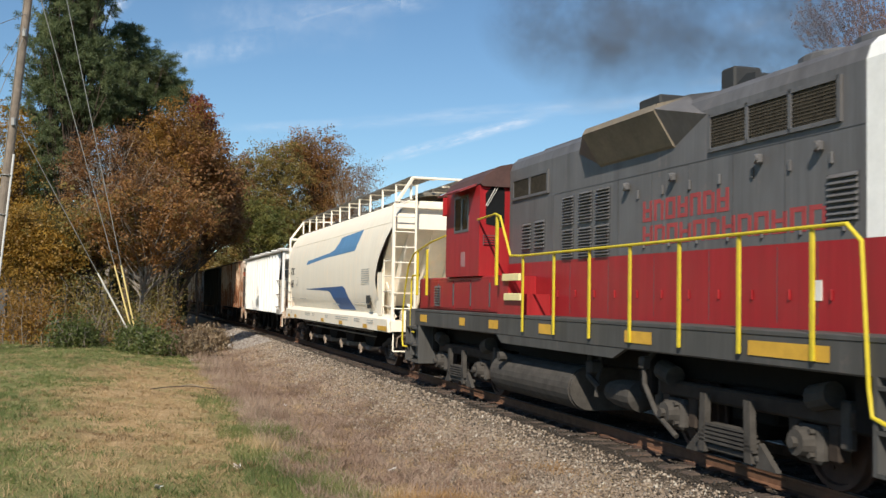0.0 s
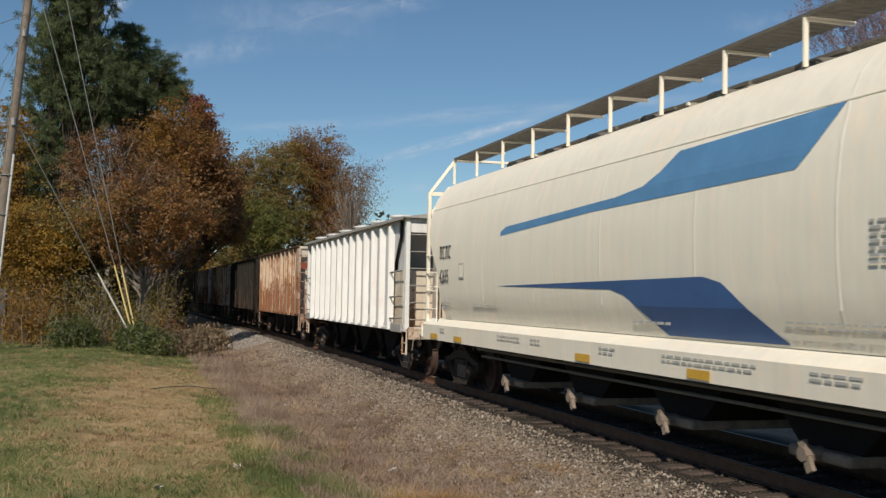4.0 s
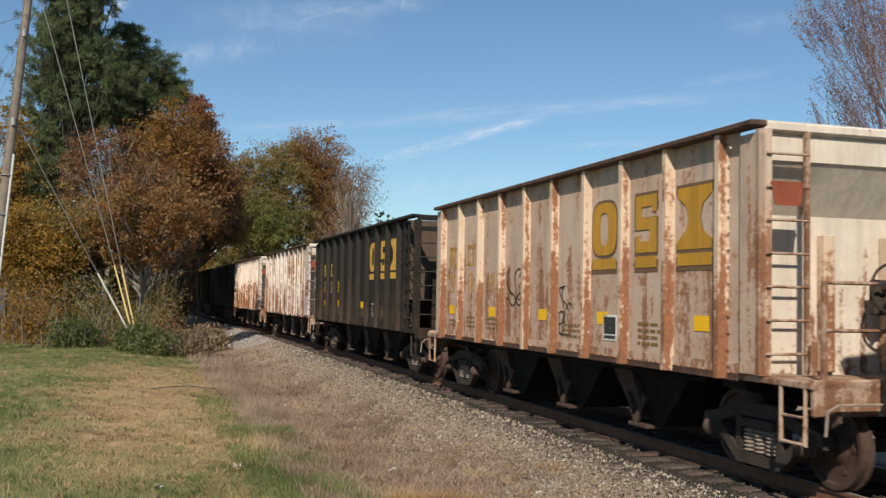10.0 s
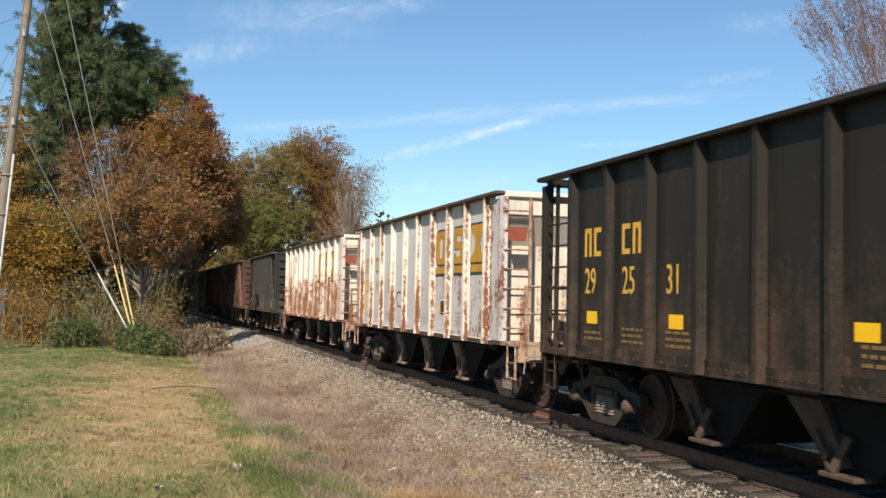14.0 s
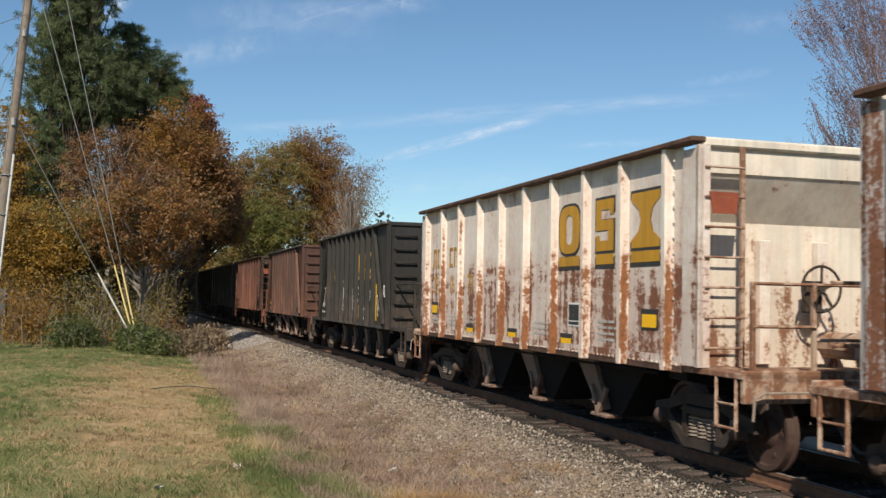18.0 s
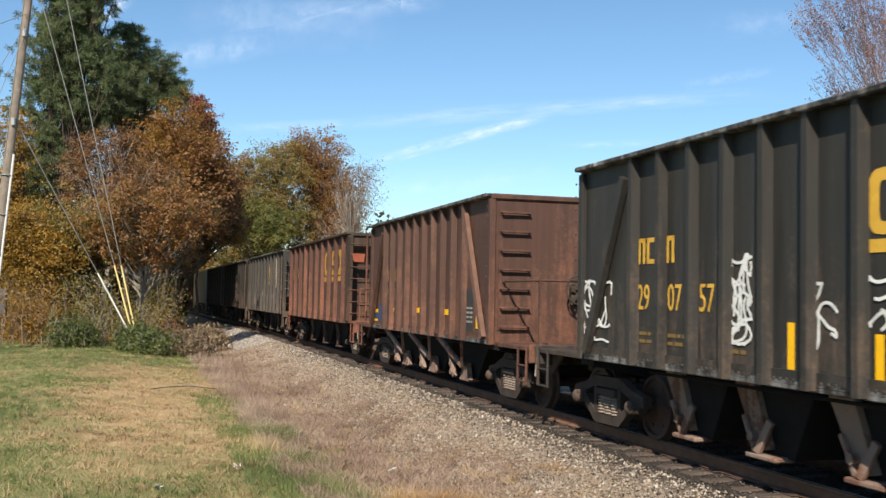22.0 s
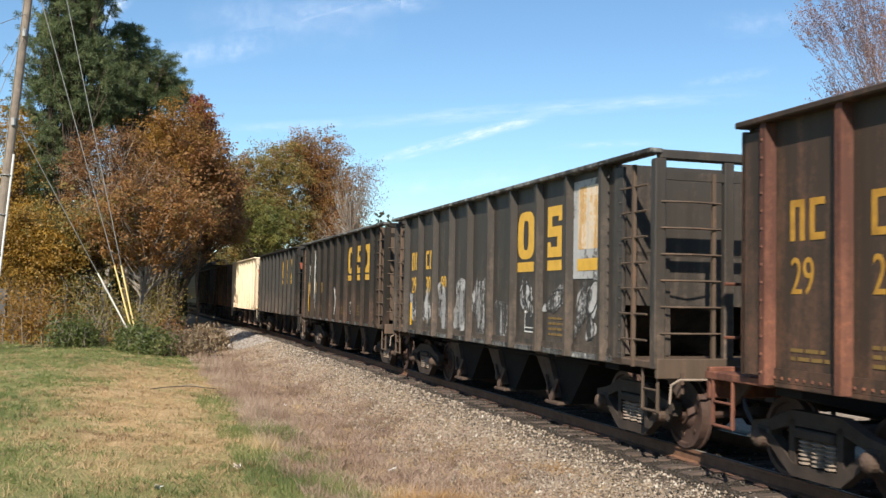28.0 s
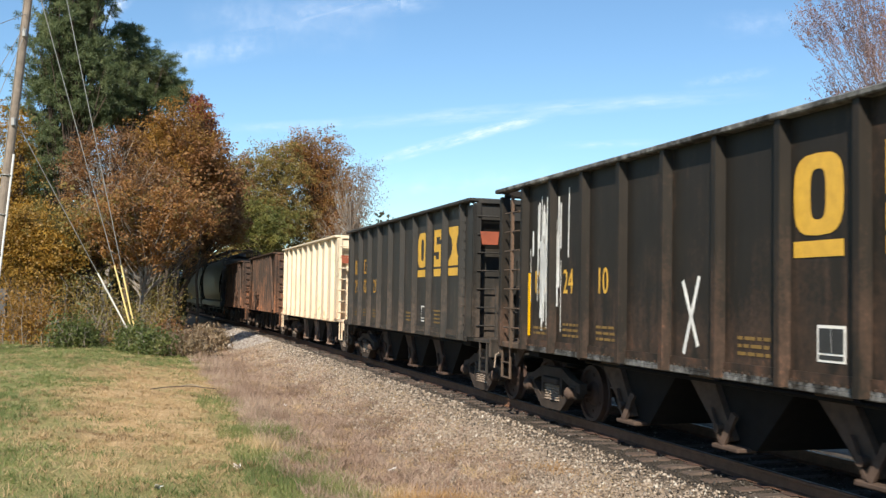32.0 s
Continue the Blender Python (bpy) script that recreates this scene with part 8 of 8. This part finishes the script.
L_WEED = leafy("dead_weed_stalks", [(0.0, (0.11, 0.065, 0.048)), (0.35, (0.25, 0.17, 0.125)), (0.7, (0.38, 0.285, 0.215)), (1.0, (0.52, 0.42, 0.31))], 0.8, 0.2)
blades("lawn_grass", "short green lawn grass, patchy", 230000, 4.4, 17, 4, -33, 0.03, 0.10, 0.005, L_GRASS, 0.7, lambda s, a: green_here(s, a) * tufts(s, a, 1.6))
blades("straw_grass", "dry straw-coloured mown grass", 170000, 4.2, 14, 4, -33, 0.03, 0.10, 0.0055, L_STRAW, 1.2, straw_here)
blades("dead_weeds", "dead reddish brown weeds along the shoulder", 120000, 2.3, 5.8, 6, -36, 0.04, 0.20, 0.0026, L_WEED, 1.0, lambda s, a: max(0.05, min(1, (s - 2.1) * 0.9 * (2.6 * nz(s, a, 0.6, 1.0) - 0.55 + 0.6 * noise.noise((s * 2.5, a * 2.0, 3.0))) * tufts(s, a, 1.4))))
blades("dry_shoulder_grass", "pale dry grass among the shoulder's gravel", 46000, 1.9, 4.6, 6, -40, 0.02, 0.10, 0.003, L_STRAW, 1.3, lambda s, a: max(0.0, min(1, nz(s, a, 0.7, 5.0) * 1.9 - 0.35)))
blades("ditch_weeds", "tall dead weeds along the ditch's edge", 5000, 4.7, 5.6, -9, -30, 0.12, 0.45, 0.003, L_WEED, 0.3, lambda s, a: max(0.0, min(1, nz(s, a, 1.2, 7.0) * 2 - 0.6)))
blades("tall_grass", "taller green grass along the ditch", 16000, 4.9, 6.5, 4, -13, 0.05, 0.18, 0.004, L_GRASS, 0.5, lambda s, a: max(0, min(1, (nz(s, a, 0.9, 6.0) - 0.38) * 3)))


def tuft_field(name, label, n, each, s_lo, s_hi, a0, a1, h0, h1, spread, w, mat, keep, lean=0.5):
    """Many small tufts, each a bunch of blades from one root, where keep allows."""
    P, s, a = scatter(n, s_lo, s_hi, a0, a1, 1.4)
    k = np.array([keep(q, r) for q, r in zip(s, a)]) > rg.random(n)
    P = P[k]
    size = np.repeat(rg.uniform(0.5, 1.2, (len(P), 1)), each, 0)
    P = np.repeat(P, each, 0)
    m = len(P)
    P = P + rg.normal(0, spread, (m, 3)) * np.array([1, 1, 0]) * size
    d = np.stack([rg.normal(0, lean, m), rg.normal(0, lean, m), np.ones(m)], 1)
    L = rg.uniform(h0, h1, (m, 1)) * size
    an = rg.uniform(0, 6.28, m)
    q = np.stack([np.cos(an), np.sin(an), np.zeros(m)], 1) * w
    M = P + d * L * 0.55
    T = P + d * L + np.stack([rg.normal(0, 0.35, m), rg.normal(0, 0.35, m), np.full(m, -0.1)], 1) * L
    V = np.stack([P - q, P + q, M + q * 0.8, M - q * 0.8, T + q * 0.15, T - q * 0.15], 1).reshape(-1, 3)
    F = (np.arange(m) * 6)[:, None, None] + np.array([[0, 1, 2, 3], [3, 2, 4, 5]])[None]
    return tagged(quads(name, V, F.reshape(-1, 4), mat), label, "grass", kind="stuff")


tuft_field("weed_tufts", "tufts of dead tan weeds over the shoulder", 2600, 26, 2.5, 5.9, 5, -34, 0.07, 0.24, 0.07, 0.0035, L_WEED, lambda s, a: min(1.0, (s - 2.2) * 0.5) * (0.25 + 0.75 * tufts(s, a, 1.0)), 0.7)
tuft_field("straw_tufts", "straw tufts in the worn lawn and along the ditch", 3600, 22, 2.8, 12, 5, -33, 0.04, 0.13, 0.06, 0.005, L_STRAW, lambda s, a: 0.25 + 0.6 * straw_here(s, a), 0.8)
tuft_field("grass_tufts", "green grass tufts in the lawn and along the ditch", 4200, 24, 4.6, 16, 5, -34, 0.05, 0.15, 0.06, 0.0045, L_GRASS, lambda s, a: green_here(s, a) ** 1.5 * tufts(s, a, 1.0), 0.6)
L_REDWEED = leafy("creeping_weed_stalks", [(0.0, (0.075, 0.042, 0.032)), (0.4, (0.17, 0.105, 0.078)), (0.75, (0.29, 0.19, 0.145)), (1.0, (0.38, 0.27, 0.19))], 0.8, 0.2)
L_RUSTGRASS = leafy("orange_dry_grass", [(0.0, (0.14, 0.08, 0.035)), (0.5, (0.33, 0.19, 0.075)), (1.0, (0.48, 0.31, 0.13))], 0.8, 0.25)
tuft_field("creeping_weeds", "low reddish brown weeds in patches on the gravel", 3400, 26, 2.2, 5.2, 6, -26, 0.03, 0.12, 0.10, 0.003, L_REDWEED, lambda s, a: max(0.0, min(1.0, 3.2 * noise.noise((s * 0.8, a * 0.55, 8.0)) + 0.25 * (s - 2.6))), 1.1)


def clump_at(px, py, h, mat, n, label, seed, r=0.18, name="weed_clump"):
    """A tuft of stalks on the shoulder, by bearing."""
    q = np.random.default_rng(seed)
    d = 2.45 * 1800 / (py - 527 - (px - 784) * 0.0186)
    c = np.array([(px - 784) / 1800 * d, d, 0])
    side_ = -(c[0] - TX) * math.cos(T0) - (c[1] - TY) * math.sin(T0)
    c[2] = ground_height(side_, 0.0)
    P = c + q.normal(0, r, (n, 3)) * np.array([1, 1, 0])
    dr = np.stack([q.normal(0, 0.3, n), q.normal(0, 0.3, n), np.ones(n)], 1)
    L = q.uniform(0.4, 1.0, (n, 1)) * h
    an = q.uniform(0, 6.28, n)
    w = np.stack([np.cos(an), np.sin(an), np.zeros(n)], 1) * 0.004
    V = np.stack([P - w, P + w, P + dr * L + w * 0.2, P + dr * L - w * 0.2], 1).reshape(-1, 3)
    return tagged(quads(name, V, np.arange(n * 4).reshape(-1, 4), mat), label, "weeds", "weed clumps", "stuff")


for i, (px, py, h, mt, n, lb) in enumerate(((470, 790, 0.30, L_STRAW, 260, "clump of yellow dry grass by the ditch"), (500, 765, 0.34, L_GRASS, 300, "clump of green grass by the ditch"), (445, 765, 0.28, L_GRASS, 260, "clump of green grass by the ditch"),
                                         (450, 695, 0.55, L_WEED, 140, "tall dead brown weed by the ditch"), (425, 650, 0.8, L_WEED, 200, "tall dead brown weed by the ditch"), (400, 645, 0.6, L_WEED, 160, "tall dead brown weed by the ditch"), (800, 866, 0.20, L_RUSTGRASS, 1100, "clump of orange dry grass on the shoulder"),
                                         (745, 862, 0.18, L_RUSTGRASS, 900, "clump of orange dry grass on the shoulder"), (1005, 842, 0.07, L_RUSTGRASS, 500, "low patch of orange dry grass on the gravel"), (860, 840, 0.10, L_REDWEED, 600, "low patch of brown weeds on the gravel"), (560, 850, 0.22, L_GRASS, 350, "clump of green grass by the ditch"), (620, 862, 0.22, L_GRASS, 300, "clump of green grass by the ditch"), (640, 800, 0.35, L_WEED, 120, "dead brown weed on the shoulder"))):
    clump_at(px, py, h, mt, n, lb, 300 + i, 0.30 if n > 450 else 0.18)
stick = thing("fallen_branch", "thin fallen branch lying on the dry grass", "branch", at=Matrix.Translation((-6.2, 24.4, -0.36)))
part("stem", Geo().tube([(-0.75, 0.1, 0.0), (-0.3, 0.0, 0.07), (0.25, -0.05, 0.10), (0.8, 0.1, 0.04)], 0.012, 6), M_BARK, stick)
part("side_twig", Geo().tube([(-0.1, -0.02, 0.08), (0.2, 0.2, 0.12), (0.45, 0.3, 0.05)], 0.009, 5), M_BARK_GREY, stick)
M_PAPER = plain("litter_white", (0.75, 0.74, 0.72, 1), 0.7, 0.0, 0.2)
for i, (px, py) in enumerate(((511, 703), (431, 829), (344, 634), (296, 878), (700, 805))):
    d = 2.45 * 1800 / (py - 527 - (px - 784) * 0.0186)
    q = random.Random(i)
    P = Vector(((px - 784) / 1800 * d, d, 0))
    sd = -(P.x - TX) * math.cos(T0) - (P.y - TY) * math.sin(T0)
    al = (P.x - TX) * math.sin(T0) - (P.y - TY) * math.cos(T0)
    P.z = ground_height(sd, al) + 0.035
    g = Geo()
    pts = [Vector((q.uniform(-1, 1) * 0.09, q.uniform(-1, 1) * 0.07, q.uniform(-0.03, 0.05))) for _ in range(9)]
    g.raw(pts, [(0, 1, 2), (1, 3, 2), (3, 4, 2), (4, 5, 6), (5, 7, 6), (2, 4, 6), (0, 2, 8), (6, 8, 2)])
    me = g.mesh("litter")
    me.materials.append(M_PAPER)
    tagged(new("paper_scrap", me), "crumpled white paper scrap lying on the ground", "litter", "litter").location = P

# ---------------------------------------------------------------- thin cloud streaks high over the distance
def streak(name, x0, y0, x1, y1, width, dens, seed, d=4000.0, stretch=7.0):
    m = Mat(name, 1.0)
    uv = m.coords((1, 1, 1), kind="Generated")
    o = m.sep(uv)
    n1 = m.noise(m.coords((stretch, 1.6, 1), kind="Generated", loc=(seed, seed, 0)), 1.6, 6.0, 0.65)
    n2 = m.noise(m.coords((stretch * 0.3, 1, 1), kind="Generated", loc=(seed * 2, 0, 0)), 2.0, 3.0)
    across = m.math("SUBTRACT", 1.0, m.math("ABSOLUTE", m.math("SUBTRACT", m.math("MULTIPLY", o[1], 2.0), 1.0)))
    ends = m.math("MULTIPLY", m.mask(o[0], 0.0, 0.25), m.mask(o[0], 1.0, 0.7))
    f = m.math("MULTIPLY", m.math("MULTIPLY", m.mask(across, 0.0, 0.9), ends), m.math("MULTIPLY", m.mask(n1, 0.3, 0.75), m.mask(n2, 0.25, 0.6)))
    f = m.math("MULTIPLY", f, dens)
    em = m.add("Emission", Color=(0.80, 0.88, 1.0, 1), Strength=0.78)
    tr = m.add("BsdfTransparent")
    mx = m.add("MixShader", Fac=f)
    m.l.new(tr.outputs[0], mx.inputs[1]), m.l.new(em.outputs[0], mx.inputs[2])
    m.l.new(mx.outputs[0], m.n["Material Output"].inputs[0])
    a, b = spot(x0, y0, d), spot(x1, y1, d)
    length = (b - a).length
    wd = width / 1800 * d
    me = bpy.data.meshes.new(name)
    me.from_pydata([(0, 0, 0), (length, 0, 0), (length, wd, 0), (0, wd, 0)], [], [(0, 1, 2, 3)])
    me.materials.append(m.m)
    ob = new(name, me)
    ax = (b - a).normalized()
    up = Vector((0, 0, 1))
    nrm = ax.cross(up).normalized()
    upn = nrm.cross(ax)
    rot = Matrix((ax, upn, nrm)).transposed().to_4x4()
    ob.matrix_world = Matrix.Translation(a - upn * wd / 2) @ rot
    ob.visible_shadow = False
    return tagged(ob, "thin white streak of high cloud", "cloud", "cloud streaks", "structure")


for i, (x0, y0, x1, y1, w, dn) in enumerate(((655, 287, 985, 196, 26, 1.15), (600, 218, 1380, 160, 34, 0.5), (380, 228, 720, 212, 26, 0.35), (420, 35, 780, -15, 60, 0.75), (250, 105, 480, 70, 60, 0.45), (160, 40, 220, -20, 34, 0.8), (960, 258, 1200, 250, 18, 0.3), (1200, 150, 1380, 120, 26, 0.3), (640, 340, 1000, 300, 60, 0.25), (1240, 40, 1560, 30, 60, 0.2), (300, 30, 700, 40, 120, 0.25))):
    streak("cloud_streak", x0, y0, x1, y1, w, dn, i * 3.7)


# ---------------------------------------------------------------- exhaust smoke: a few drifting wisps
def smoke_material(k):
    m = Mat("thin_smoke", 1.0)
    o = m.sep(m.coords(kind="Generated"))
    n = m.noise(m.coords((1, 1, 1), loc=(k * 3.1, 0, k)), 0.55, 5.0, 0.62)
    dx = m.math("MULTIPLY", m.math("SUBTRACT", o[0], 0.5), 2.0)
    dz = m.math("MULTIPLY", m.math("SUBTRACT", o[2], 0.5), 2.0)
    rr = m.math("SQRT", m.math("ADD", m.math("MULTIPLY", dx, dx), m.math("MULTIPLY", dz, dz)))
    body = m.math("MULTIPLY", m.mask(rr, 1.0, 0.25), m.mask(n, 0.30, 0.72))
    tr = m.add("BsdfTransparent")
    df = m.add("BsdfDiffuse", Color=(0.05, 0.052, 0.058, 1))
    mx = m.add("MixShader", Fac=m.math("MULTIPLY", body, 0.78))
    m.l.new(tr.outputs[0], mx.inputs[1]), m.l.new(df.outputs[0], mx.inputs[2])
    m.l.new(mx.outputs[0], m.n["Material Output"].inputs[0])
    return m.m


PUFFS = []
SMOKE = thing("exhaust_smoke", "thin dark exhaust smoke drifting over the locomotive", "smoke")
for k, (px, py, d, w, h, vx) in enumerate(((1240, 40, 16.5, 4.8, 3.0, 1.5), (1090, 45, 17.5, 4.4, 3.4, 1.75), (1410, 55, 16.0, 5.6, 3.2, 1.3), (985, 40, 18.5, 3.2, 2.4, 1.9))):
    V, n = [], 12
    for i in range(n + 1):
        for j in range(n + 1):
            x, z = (i / n - 0.5) * w, (j / n - 0.5) * h
            V.append((x, 0.6 * noise.noise((x * 0.5, z * 0.5, k * 4.0)) - 0.12 * x * x, z))
    F = [(i * (n + 1) + j, (i + 1) * (n + 1) + j, (i + 1) * (n + 1) + j + 1, i * (n + 1) + j + 1) for i in range(n) for j in range(n)]
    ob = part("smoke_wisp", Geo().raw(V, F), smoke_material(k), SMOKE, smooth=True)
    ob.visible_shadow = False
    PUFFS.append((ob, spot(px, py, d), vx))


def wisp_place(start, vx, t):
    """A wisp drifts along with the train and rises a little."""
    return start + Vector((vx * t, -0.25 * t, 0.10 * t + 0.02 * t * t))
# ---------------------------------------------------------------- the train's run
def motions():
    for ob, u, half in CARS:
        walk(ob, [(2.0 * i, car_pose(u + run(2.0 * i), half)) for i in range(17)])
    # wheels roll on the rails: forward is +x, so they turn about +y
    for w, at, r in WHEELS:
        walk(w, [(0.1 * i, Matrix.Translation(at) @ Matrix.Rotation(run(0.1 * i) / r, 4, "Y")) for i in range(321)])

    for ob, start, vx in PUFFS:
        walk(ob, [(t, Matrix.Translation(wisp_place(start, vx, t))) for t in (0.0, 0.5, 1.0, 1.5, 2.0, 3.0, 4.0, 6.0, 10.0, 20.0, 32.0)])


motions()
